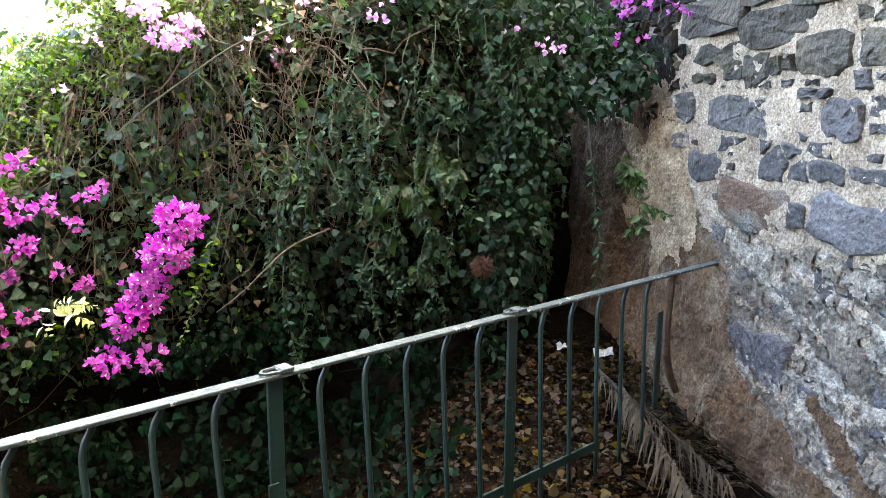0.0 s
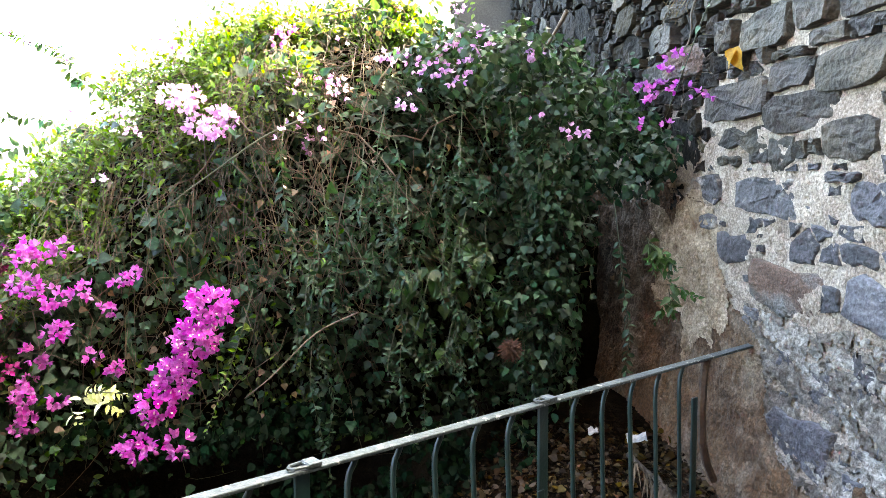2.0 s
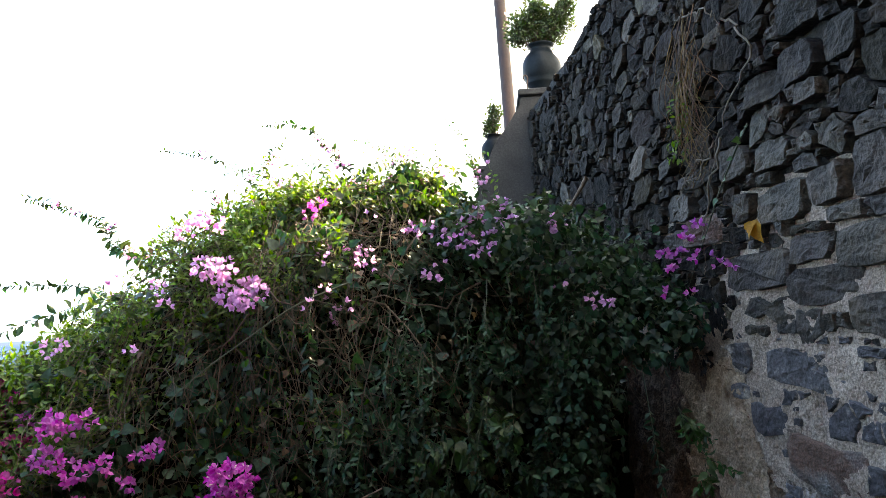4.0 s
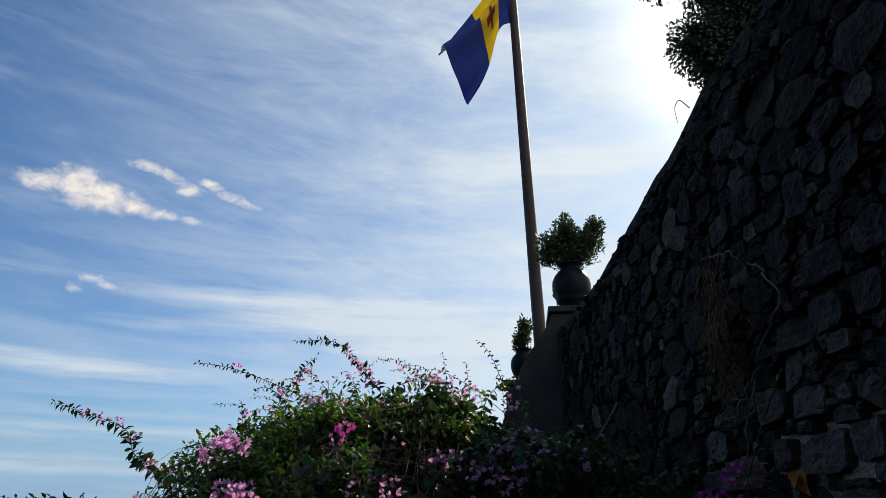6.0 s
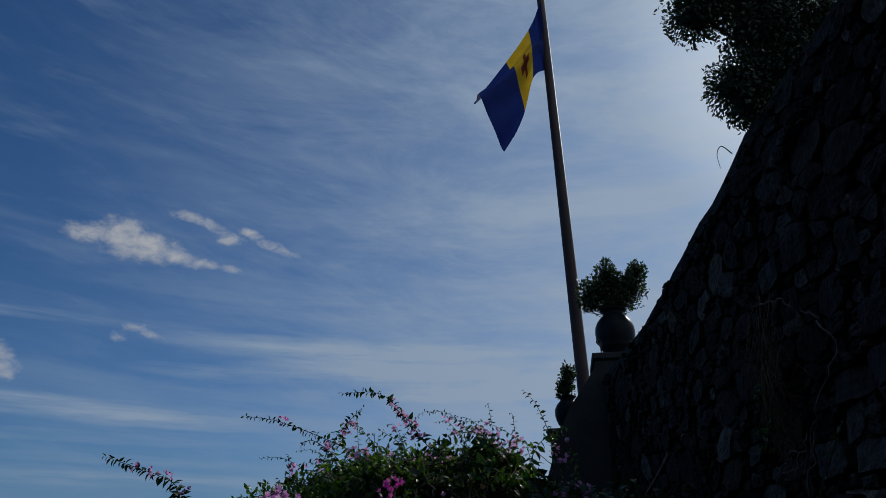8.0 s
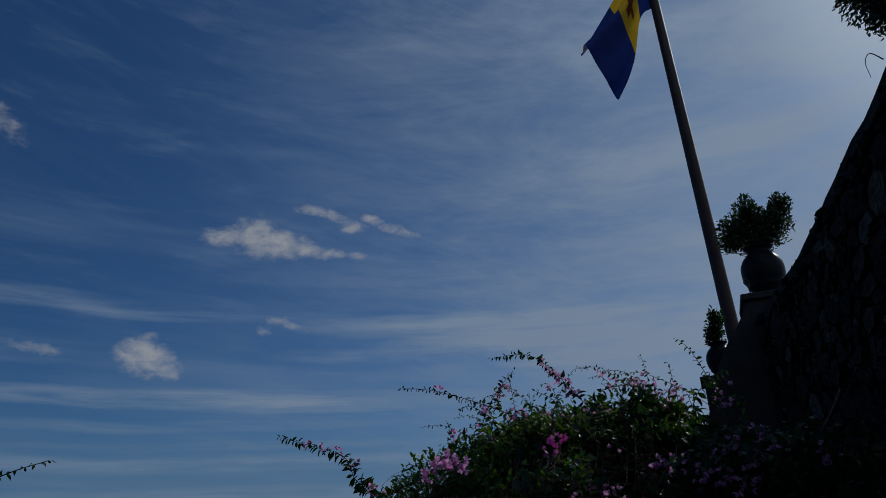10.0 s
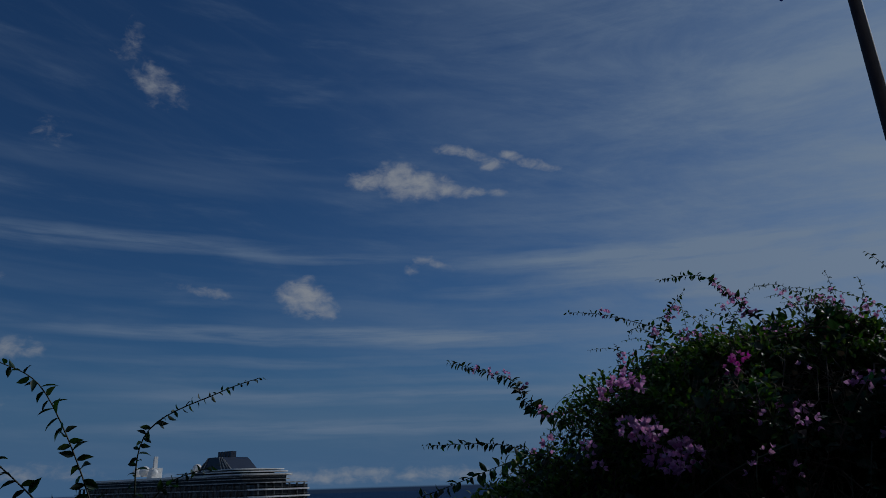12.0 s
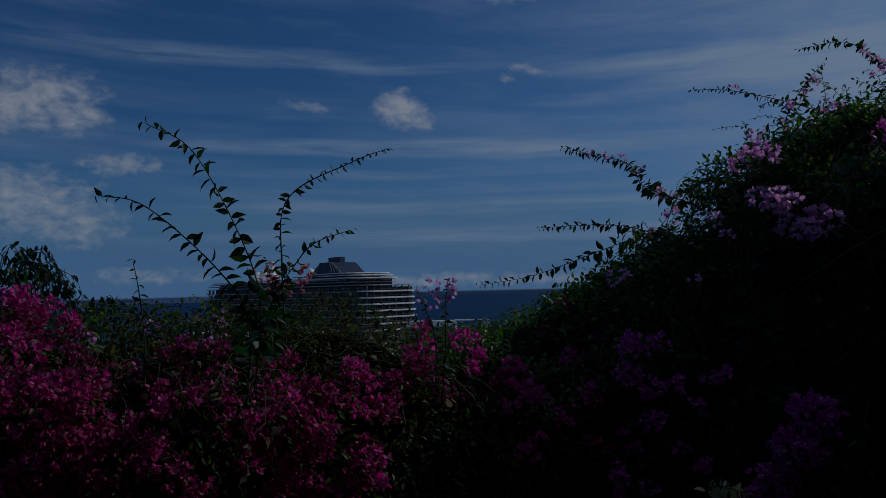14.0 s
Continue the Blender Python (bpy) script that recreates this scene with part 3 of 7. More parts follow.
def lay(u, z, w, h, look_of="", lean=0.0):
    """One of the large blocks that the rest of the rubble is packed round: middle, half width, half height, slope."""
    r = np.random.default_rng(len(BLOCKS) + 40)
    poly = []
    for sx, sz in ((-1, -1), (1, -1), (1, 1), (-1, 1)):
        cx, cz = sx * (1.06 - r.uniform(0, 0.20)), sz * (1.05 - r.uniform(0, 0.30))
        ca, cb = r.uniform(0.10, 0.50, 2)
        ends = [(cx - sx * ca * 0.9, cz + sz * r.uniform(0, 0.06)), (cx + sx * r.uniform(0, 0.04), cz - sz * cb * 0.9)]
        poly += ends if sx * sz < 0 else ends[::-1]
    BLOCKS.append((u, z, w, h, look_of, [np.array((u + w * p, z + h * q + lean * w * p)) for p, q in poly]))


# the top of the mortared part, and the courses below it
lay(0.44, 1.885, 0.33, 0.090)
lay(-0.08, 1.80, 0.235, 0.084)
lay(-0.35, 1.69, 0.155, 0.088)
lay(-0.60, 1.70, 0.085, 0.066)
lay(0.35, 1.725, 0.20, 0.060, lean=0.04)
lay(-0.07, 1.655, 0.048, 0.044)
lay(0.49, 1.62, 0.115, 0.030)
lay(0.245, 1.635, 0.09, 0.038)
lay(0.76, 1.48, 0.20, 0.085, "smear")
lay(0.11, 1.47, 0.34, 0.098, "smear")
lay(-0.31, 1.55, 0.10, 0.026)
lay(-0.47, 1.47, 0.12, 0.085)
lay(0.45, 1.22, 0.150, 0.070)
lay(0.05, 1.085, 0.25, 0.120, "red")
lay(-0.40, 1.27, 0.10, 0.048)
lay(-0.62, 1.28, 0.10, 0.034)
lay(-0.54, 1.12, 0.235, 0.095)
lay(-0.64, 1.345, 0.04, 0.022)
lay(0.69, 1.32, 0.09, 0.040)
lay(-0.27, 0.72, 0.25, 0.115, "smear", -0.12)
lay(-0.72, 0.73, 0.12, 0.095, "smear")
lay(-0.49, 0.88, 0.12, 0.070, "smear", -0.10)
lay(-0.46, 0.53, 0.13, 0.045, "smear", -0.2)
lay(-0.73, 0.875, 0.10, 0.050, "smear")
# dry-looking rubble above
lay(0.24, 2.39, 0.14, 0.072)
lay(-0.40, 2.22, 0.13, 0.110)
lay(-0.12, 2.195, 0.125, 0.082, "tan")
lay(0.20, 2.18, 0.165, 0.090)
lay(0.52, 2.20, 0.085, 0.085)
lay(0.92, 2.14, 0.175, 0.082, "red")
lay(0.01, 1.955, 0.13, 0.060)
lay(-0.35, 1.945, 0.19, 0.085)
lay(-0.21, 2.075, 0.13, 0.034)
lay(-0.52, 2.07, 0.05, 0.030)
lay(1.03, 2.43, 0.18, 0.050)
lay(1.27, 2.31, 0.21, 0.088)
lay(0.57, 2.42, 0.14, 0.100)
lay(0.95, 2.58, 0.20, 0.078)
lay(1.39, 2.57, 0.15, 0.064)
lay(0.43, 2.075, 0.09, 0.040)
lay(0.05, 2.045, 0.11, 0.022)
lay(1.33, 2.13, 0.17, 0.055)
lay(0.48, 3.46, 0.13, 0.120)
lay(0.06, 3.30, 0.085, 0.125)
lay(-0.19, 3.17, 0.095, 0.056)
lay(-0.39, 2.93, 0.110, 0.084)
lay(-0.29, 2.73, 0.115, 0.092)
lay(-0.05, 2.92, 0.125, 0.084)
lay(0.00, 2.72, 0.130, 0.086)
lay(-0.07, 2.58, 0.085, 0.048, "tan")
lay(0.82, 3.43, 0.135, 0.095)
lay(0.58, 2.68, 0.095, 0.046)
lay(0.26, 2.70, 0.120, 0.070)
lay(-0.32, 3.27, 0.115, 0.078)


def rubble_cells(u0, u1, z0, z1):
    """Random rubble packed round the large blocks: middling stones first, chips in the spaces between, without courses."""
    r = np.random.default_rng(3)
    flat = 1.5                                    # stones are wider than they are high
    big = np.array([(b[0], b[1], b[2], b[3]) for b in BLOCKS])
    seeds = np.zeros((0, 3))
    for lo, hi, tries in ((0.13, 0.19, 240), (0.085, 0.13, 900), (0.05, 0.08, 2600), (0.028, 0.045, 5200), (0.016, 0.026, 7000)):
        for x, z, f in r.uniform(0, 1, (tries, 3)):
            u, z = u0 + (u1 - u0) * x, z0 + (z1 - z0) * z
            x = u / flat
            rad = lo + (hi - lo) * f
            if z > 1.7:
                rad *= 0.66
            if np.any((np.abs(big[:, 0] - u) < big[:, 2] + rad * flat * 0.55) & (np.abs(big[:, 1] - z) < big[:, 3] + rad * 0.55)):
                continue
            if len(seeds) and np.any(np.hypot(seeds[:, 0] - x, seeds[:, 1] - z) < (seeds[:, 2] + rad) * 0.86):
                continue
            seeds = np.vstack([seeds, (x, z, rad)])
    cells = []
    for x, z, rad in seeds:
        reach = min(0.3, rad * 1.7)
        poly = [np.array(p) for p in ((x - reach, z - reach), (x + reach, z - reach), (x + reach, z + reach), (x - reach, z + reach))]
        gap = seeds[:, :2] - (x, z)
        dist = np.hypot(gap[:, 0], gap[:, 1])
        cuts = []
        for j in np.argsort(dist)[1:26]:
            d = dist[j]
            if d > 0.62:
                break
            n = gap[j] / d
            cuts.append((n, (d * d + rad * rad - seeds[j, 2] ** 2) / (2 * d) + np.dot(n, (x, z))))
        for bu, bz, bw, bh in big:
            if abs(bu / flat - x) < bw / flat + reach and abs(bz - z) < bh + reach:
                ax, az = (abs(bu / flat - x) - bw / flat), (abs(bz - z) - bh)
                n = np.array((np.sign(bu / flat - x), 0.0)) if ax > az else np.array((0.0, np.sign(bz - z)))
                cuts.append((n, np.dot(n, (x, z)) + max(ax, az) + 0.004))
        for n, cut in cuts:
            out = []
            for p, q in zip(poly, poly[1:] + poly[:1]):
                a, b = np.dot(p, n) - cut, np.dot(q, n) - cut
                if a <= 0:
                    out.append(p)
                if a * b < 0:
                    out.append(p + (q - p) * (a / (a - b)))
            poly = out
            if len(poly) < 3:
                break
        if len(poly) < 3:
            continue
        # weld corners that lie too near one another
        keep_ = [p for p, q in zip(poly, poly[1:] + poly[:1]) if np.hypot(*(q - p)) > 0.008]
        if len(keep_) < 3:
            continue
        jit = (0.08 if z < 1.7 else 0.13) * rad
        cells.append((rad, [np.array((p[0] * flat, p[1])) + r.uniform(-jit, jit, 2) for p in keep_]))
    return cells


def stone_mesh(poly, gap, proud, seed):
    """One rubble stone: an uneven, rough-broken face with worn edges. Returns its middle, verts and faces in the wall's own axes."""
    r = np.random.default_rng(seed)
    c = sum(poly) / len(poly)
    ring = []
    for a, b in zip(poly, poly[1:] + poly[:1]):
        L = np.hypot(*(b - a))
        side = np.array((b[1] - a[1], a[0] - b[0])) / max(L, 1e-6)
        for f in ((0.0, 0.35, 0.7) if L > 0.15 else (0.0, 0.5) if L > 0.07 else (0.0,)):
            q = a + (b - a) * f + side * (r.normal(0, 0.05 if c[1] < 1.75 else 0.02) * L if f else 0)
            v = q - c
            R = max(np.hypot(*v), 1e-6)
            ring.append(c + v * max(0.3, (R - gap - r.uniform(0, 0.009)) / R))
    n = len(ring)
    tilt = r.normal(0, 0.05 if c[1] < 1.75 else 0.10, 2)
    verts, faces = [], []
    for inset, off in ((1.0, -0.08), (1.0, proud * 0.35), (0.94 if c[1] < 1.75 else 0.965, proud * 0.9), (0.62, proud), (0.28, proud)):
        for q in ring:
            v = (q - c) * inset
            w = off
            if off > 0:
                w += v @ tilt + (0.016 if c[1] < 1.75 else 0.011) * noise.noise((q[0] * inset * 11, q[1] * inset * 11, seed * 1.7)) + r.normal(0, 0.003)
            verts.append((v[0], v[1], w))
    verts.append((0, 0, proud + 0.016 * noise.noise((0, 0, seed * 1.7))))
    for lv in range(4):
        for k in range(n):
            a, b = lv * n + k, lv * n + (k + 1) % n
            faces.append((a, b, b + n, a + n))
    for k in range(n):
        faces.append((4 * n + k, 4 * n + (k + 1) % n, 5 * n))
    return c, verts, faces


STONES = [(b[3], b[5], b[4] or "block") for b in BLOCKS] + [(rad, poly, "") for rad, poly in rubble_cells(-1.6, 5.25, 0.0, 4.42)]
as_parts, joined_v, joined_f, tan_v, tan_f = [], [], [], [], []
for k, (thick, poly, look_of) in enumerate(STONES):
    c0 = sum(poly) / len(poly)
    if not look_of and (rendered(c0[0], c0[1]) or max(p[1] for p in poly) > wall_top(c0[0]) - 0.015 or max(p[0] for p in poly) > 5.3 or c0[1] < 0.1):
        continue
    low_zone = c0[1] < 1.72 + 0.2 * noise.noise((c0[0] * 1.5, c0[1], 50.0))
    if low_zone and not look_of and random.random() > np.interp(c0[1], (0.8, 1.1, 1.5, 1.75), (0.45, 0.6, 0.75, 0.95)):
        continue                                  # more mortar than stone low down
    if look_of:
        gap = 0.004 if low_zone else 0.002
        proud = random.uniform(0.012, 0.022) if low_zone else random.uniform(0.010, 0.030)
        proud = 0.008 if look_of == "smear" else proud
    else:
        gap = random.choice((0.008, 0.014, 0.022)) if low_zone else random.uniform(0.0005, 0.004)
        proud = random.uniform(0.006, 0.018) if low_zone else random.uniform(-0.012, 0.036)
    c, vs, fs = stone_mesh(poly, gap, max(proud, 0.002), k)
    base = bulge(c[0], c[1])
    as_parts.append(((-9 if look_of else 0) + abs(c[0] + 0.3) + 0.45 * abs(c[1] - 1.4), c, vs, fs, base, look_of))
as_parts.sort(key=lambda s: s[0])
WALL_BASIS = Matrix(((WALL_WAY[0], 0, WALL_OUT[0], 0), (WALL_WAY[1], 0, WALL_OUT[1], 0), (0, 1, 0, 0), (0, 0, 0, 1)))
for k, (_, c, vs, fs, base, look_of) in enumerate(as_parts):
    if k < 290:
        made_of = {"red": RED_STONE, "tan": TAN_STONE, "smear": SMEARED}.get(look_of) or (BLUE_BASALT if c[1] < 1.62 else TAN_STONE if not look_of and random.random() < 0.10 else BASALT_HIGH_SHADED if c[1] > 2.45 else BASALT)
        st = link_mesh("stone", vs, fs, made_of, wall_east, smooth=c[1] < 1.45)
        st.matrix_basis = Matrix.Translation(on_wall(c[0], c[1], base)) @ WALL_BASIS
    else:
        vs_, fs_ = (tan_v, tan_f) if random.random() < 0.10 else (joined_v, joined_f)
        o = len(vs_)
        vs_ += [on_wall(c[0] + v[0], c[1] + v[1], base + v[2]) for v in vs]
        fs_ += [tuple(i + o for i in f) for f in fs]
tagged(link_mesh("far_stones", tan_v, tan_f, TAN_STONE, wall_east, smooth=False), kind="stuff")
tagged(link_mesh("far_stones", joined_v, joined_f, BASALT_JOINED_SHADED, wall_east, smooth=False), kind="stuff")
# flat capping of mortar along the wall's top
bm = bmesh.new()
caps_ = []
for i in range(60):
    u = -8 + 13.3 * i / 59
    t = wall_top(u) + 0.012 * noise.noise((u * 3, 0, 0))
    caps_.append([bm.verts.new(on_wall(u, z, off + 0.02 * noise.noise((u * 4, z, 7.0)))) for z, off in ((t - 0.09, -0.02), (t - 0.02, -0.01), (t + 0.02, -0.25), (t, -0.56), (t - 0.07, -0.57))])
for a, b in zip(caps_, caps_[1:]):
    for k in range(5):
        bm.faces.new((a[k], b[k], b[(k + 1) % 5], a[(k + 1) % 5]))
part("coping", bm, JOINT, wall_east, "weathered grey mortar capping")

# ---- ground, terrace, sea ----
SEA_Z = -42.0


def ground_height(x, y):
    """The bed and path near by, and the hillside that falls to the shore beyond them."""
    s = (-x) * 0.55 + (y - 4.5) * 0.65
    bed = 0.04 + 0.05 * noise.noise((x * 1.3, y * 1.3, 0)) + 0.10 * max(0, min(1, (y - 3.2) / 1.5))
    # a shaded hollow between the railing and the foot of the bank
    past = 0.742 * (y + 0.14) - 0.670 * (x + 2.55)
    bed -= 0.6 * float(np.interp(past, (0.2, 0.75), (0, 1)) * np.interp(x, (-3.2, -2.4, -0.8, 0.15), (0, 1, 1, 0)) * np.interp(y, (4.4, 5.4), (1, 0)))
    fall = max(0.0, s - 2.2)
    return max(bed - 0.75 * fall, SEA_Z - 2.0)


verts, faces = [], []
GX = [-260, -180, -120, -90, -70, -50, -35, -24, -17, -12, -9, -7] + [-6 + 0.2 * i for i in range(48)] + [4.5, 7, 12, 24, 60]
GY = [-120, -60, -25, -10, -5, -2.5, -1] + [0.2 * i for i in range(40)] + [9, 11, 14, 18, 24, 32, 45, 60, 90, 130, 190]
for x in GX:
    for y in GY:
        verts.append((x, y, ground_height(x, y)))
for i in range(len(GX) - 1):
    for j in range(len(GY) - 1):
        a = i * len(GY) + j
        faces.append((a, a + len(GY), a + len(GY) + 1, a + 1))
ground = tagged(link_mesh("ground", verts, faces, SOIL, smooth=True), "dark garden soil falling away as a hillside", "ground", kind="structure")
bm = bmesh.new()
box(bm, (-0.9, -1.6, 0.03), (4.4, 4.6, 0.16), Matrix.Rotation(math.atan2(1.95, 2.16), 3, "Z"), 0.01)
path = tagged(part("pavement", bm, PAVING), "pale worn garden path", "path", kind="structure")

bm = bmesh.new()
ring = 96
centre = bm.verts.new((0, 0, SEA_Z))
last = None
for rad in (60, 200, 500, 1200, 2500, 4950):
    cur = [bm.verts.new((rad * math.cos(2 * math.pi * k / ring), rad * math.sin(2 * math.pi * k / ring), SEA_Z)) for k in range(ring)]
    for k in range(ring):
        if last is None:
            bm.faces.new((centre, cur[k], cur[(k + 1) % ring]))
        else:
            bm.faces.new((last[k], cur[k], cur[(k + 1) % ring], last[(k + 1) % ring]))
    last = cur
sea = tagged(part("water", bm, SEA), "calm deep blue sea reaching the horizon", "sea", kind="structure")

# the upper garden behind the wall
bm = bmesh.new()
c = [on_wall(-8, 0, -0.5)[:2], on_wall(9.0, 0, -0.5)[:2], on_wall(9.0, 0, -14)[:2], on_wall(-8, 0, -14)[:2]]
lo_ = [bm.verts.new((*p, -1.0)) for p in c]
hi_ = [bm.verts.new((*p, 3.1)) for p in c]
for k in range(4):
    bm.faces.new((lo_[k], lo_[(k + 1) % 4], hi_[(k + 1) % 4], hi_[k]))
bm.faces.new(hi_)
bmesh.ops.recalc_face_normals(bm, faces=bm.faces)
terrace = tagged(part("terrace", bm, SOIL), "raised garden terrace behind the stone wall", "terrace", kind="structure")


def headland(name, az0, az1, dist, top, seed, label):
    bm = bmesh.new()
    prev = None
    for i in range(61):
        f = i / 60
        a = radians(az0 + (az1 - az0) * f)
        h = top * (math.sin(math.pi * f) ** 0.7) * (0.75 + 0.5 * noise.noise((f * 5, seed, 0.0)))
        cur = []
        for back_, z in ((0, SEA_Z - 1), (150, SEA_Z + h * 0.8), (330, SEA_Z + h), (700, SEA_Z - 1)):
            r = dist + back_
            cur.append(bm.verts.new((-r * math.sin(a), r * math.cos(a), z)))
        if prev:
            for k in range(3):
                bm.faces.new((prev[k], cur[k], cur[k + 1], prev[k + 1]))
        prev = cur
    tagged(part(name, bm, HAZED_LAND, smooth=True), label, "headland", kind="structure")


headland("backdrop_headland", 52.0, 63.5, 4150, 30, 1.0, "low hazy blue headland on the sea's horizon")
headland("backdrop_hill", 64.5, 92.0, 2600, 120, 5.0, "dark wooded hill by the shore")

# unseen dark wall added behind the path to hold back sky light
bm = bmesh.new()
box(bm, (-0.2, -1.75, 4.6), (9.0, 0.35, 10.0), None, 0.02)
tagged(part("wall_south", bm, JOINT), "unseen dark wall added behind the path to block sky light", "wall", kind="structure")

# unseen slab added overhead to keep sky light off the wall and bank
bm = bmesh.new()
box(bm, (-0.9, -0.80, 3.0), (5.0, 2.0, 0.16), None, 0.01)
tagged(part("ceiling", bm, CONCRETE), "unseen grey slab added overhead to cut sky light", "ceiling", kind="structure")

# ---- pillar, urns, pole ----
bm = bmesh.new()
PROFILE = [(0.95, 2.0), (-0.42, 2.0), (-0.16, 2.9), (-0.02, 3.33), (0.12, 3.62), (0.30, 3.86), (0.40, 4.02), (0.42, 4.12), (0.95, 4.12)]
f_ = [bm.verts.new((x, 7.85, z)) for x, z in PROFILE]
b_ = [bm.verts.new((x, 8.5, z)) for x, z in PROFILE]
bm.faces.new(f_)
bm.faces.new(list(reversed(b_)))
for k in range(len(PROFILE)):
    bm.faces.new((f_[k], b_[k], b_[(k + 1) % len(PROFILE)], f_[(k + 1) % len(PROFILE)]))
bmesh.ops.recalc_face_normals(bm, faces=bm.faces)
bmesh.ops.bevel(bm, geom=list(bm.edges), offset=0.012, segments=2, affect="EDGES")
pillar = tagged(new("pillar"), "grey rendered end pillar with a flared side", "pillar")
part("shaft", bm, CONCRETE, pillar)
bm = bmesh.new()
box(bm, (0.70, 8.17, 4.165), (0.60, 0.72, 0.07), None, 0.012)
part("cap", bm, CONCRETE, pillar)
bm = bmesh.new()
tube(bm, spline([(0.505, 7.87, 4.18), (0.508, 7.87, 4.28), (0.515, 7.87, 4.335), (0.495, 7.87, 4.365), (0.465, 7.87, 4.34), (0.48, 7.87, 4.305)], 24), 0.007, 6)
part("iron_hook", bm, RUST, pillar, "curled iron hook")
low_pillar = tagged(new("low_pillar"), "low grey rendered pillar under a small urn", "pillar")
bm = bmesh.new()
box(bm, (0.10, 8.95, 2.75), (0.42, 0.42, 1.5), None, 0.012)
part("shaft", bm, CONCRETE, low_pillar)
bm = bmesh.new()
box(bm, (0.10, 8.95, 3.53), (0.50, 0.50, 0.06), None, 0.012)
part("cap", bm, CONCRETE, low_pillar)


def urn(x, y, z, s, label):
    t = tagged(new("urn"), label, "urn", "urns on pillars")
    t.matrix_basis = pose(x, y, z)
    bm = bmesh.new()
    prof = [(0.10, 0.0), (0.115, 0.01), (0.12, 0.03), (0.135, 0.075), (0.165, 0.12), (0.175, 0.13), (0.172, 0.145), (0.195, 0.19), (0.21, 0.26), (0.212, 0.32), (0.205, 0.38), (0.18, 0.44), (0.14, 0.49), (0.115, 0.515), (0.11, 0.54), (0.125, 0.56), (0.145, 0.575), (0.145, 0.585), (0.12, 0.58), (0.10, 0.55), (0.10, 0.50)]
    lathe(bm, [(r * s * 1.06, h * s) for r, h in prof], 36)
    part("jar", bm, GLAZE, t, smooth=True)
    bm = bmesh.new()
    lathe(bm, [(0.02 * s, 0.50 * s), (0.104 * s, 0.51 * s), (0.104 * s, 0.53 * s), (0.02 * s, 0.54 * s)], 20)
    part("potting_soil", bm, SOIL, t)
    return t


urn(0.70, 8.12, 4.20, 1.0, "large dark glazed urn planted with a bushy shrub")
urn(0.12, 8.95, 3.56, 0.72, "small dark glazed urn with an upright shrub")

flagpole = tagged(new("flagpole"), "tall leaning reddish wooden flagpole", "flagpole")
POLE_FOOT, POLE_TOP = Vector((0.437, 10.45, 3.0)), Vector((0.207, 10.92, 12.2))
bm = bmesh.new()
tube(bm, [POLE_FOOT.lerp(POLE_TOP, i / 14) for i in range(15)], [0.102 - 0.030 * i / 14 for i in range(15)], 14)
part("pole", bm, POLE_WOOD, flagpole, smooth=True)
bm = bmesh.new()
lathe(bm, [(0.02, 0), (0.085, 0.02), (0.09, 0.06), (0.02, 0.1)], 16, POLE_TOP)
part("finial", bm, POLE_WOOD, flagpole)

# ---- flag ----
FLAG_BLUE = surface("blue_cloth", (0.008, 0.020, 0.13), (0.012, 0.030, 0.18), 4, 0.8, 0.1, 300, translucent=0.3)
FLAG_YELLOW = surface("yellow_cloth", (0.40, 0.26, 0.010), (0.50, 0.34, 0.018), 4, 0.8, 0.1, 300, translucent=0.45)
FLAG_RED = surface("red_cloth", (0.22, 0.03, 0.012), (0.30, 0.045, 0.02), 4, 0.8, 0.1, 300, translucent=0.4)


def flag_point(u, v):
    """u along the fly, v down the hoist; the cloth hangs slack, its upper edge blown out and its lower edge folded in."""
    up_edge = spline([(0.20, 12.02), (-0.03, 11.50), (-0.56, 10.70), (-1.16, 10.02)], 25)
    low_edge = spline([(0.25, 10.42), (-0.02, 10.32), (-0.24, 9.62), (-0.58, 8.82)], 25)
    a, b = (np.array([np.interp(u, np.linspace(0, 1, 25), e[:, k]) for k in (0, 1)]) for e in (up_edge, low_edge))
    q = a + (b - a) * v
    sag = 4 * v * (1 - v) * u * (1 - u)
    q = q + np.array((0.10, 0.16)) * sag * 1.2
    y = 10.80 + 0.34 * u * math.sin(v * 7.0 + u * 2.2) + 0.10 * math.sin(u * 7 + v * 15) * u + 0.22 * sag
    return (float(q[0]), y - 0.05 * u, float(q[1]))


flag = tagged(new("flag"), "slack blue and yellow striped flag with a small red cross", "flag")
for name, u0, u1, m in (("hoist_band", 0.0, 0.36, FLAG_BLUE), ("middle_band", 0.36, 0.64, FLAG_YELLOW), ("fly_band", 0.64, 1.0, FLAG_BLUE)):
    nu, nv = 12, 30
    vs = [flag_point(u0 + (u1 - u0) * i / nu, j / nv) for i in range(nu + 1) for j in range(nv + 1)]
    fs = [(i * (nv + 1) + j, (i + 1) * (nv + 1) + j, (i + 1) * (nv + 1) + j + 1, i * (nv + 1) + j + 1) for i in range(nu) for j in range(nv)]
    link_mesh(name, vs, fs, m, flag, smooth=True)
vs, fs = [], []
for (ua, ub, va, vb) in ((0.43, 0.57, 0.56, 0.64), (0.48, 0.52, 0.46, 0.74)):
    o = len(vs)
    for i in range(7):
        for j in range(7):
            p = flag_point(ua + (ub - ua) * i / 6, va + (vb - va) * j / 6)
            vs.append((p[0], p[1] - 0.006 - 0.002 * (o > 0), p[2]))
    fs += [(o + i * 7 + j, o + (i + 1) * 7 + j, o + (i + 1) * 7 + j + 1, o + i * 7 + j + 1) for i in range(6) for j in range(6)]
link_mesh("cross", vs, fs, FLAG_RED, flag, "small red cross")

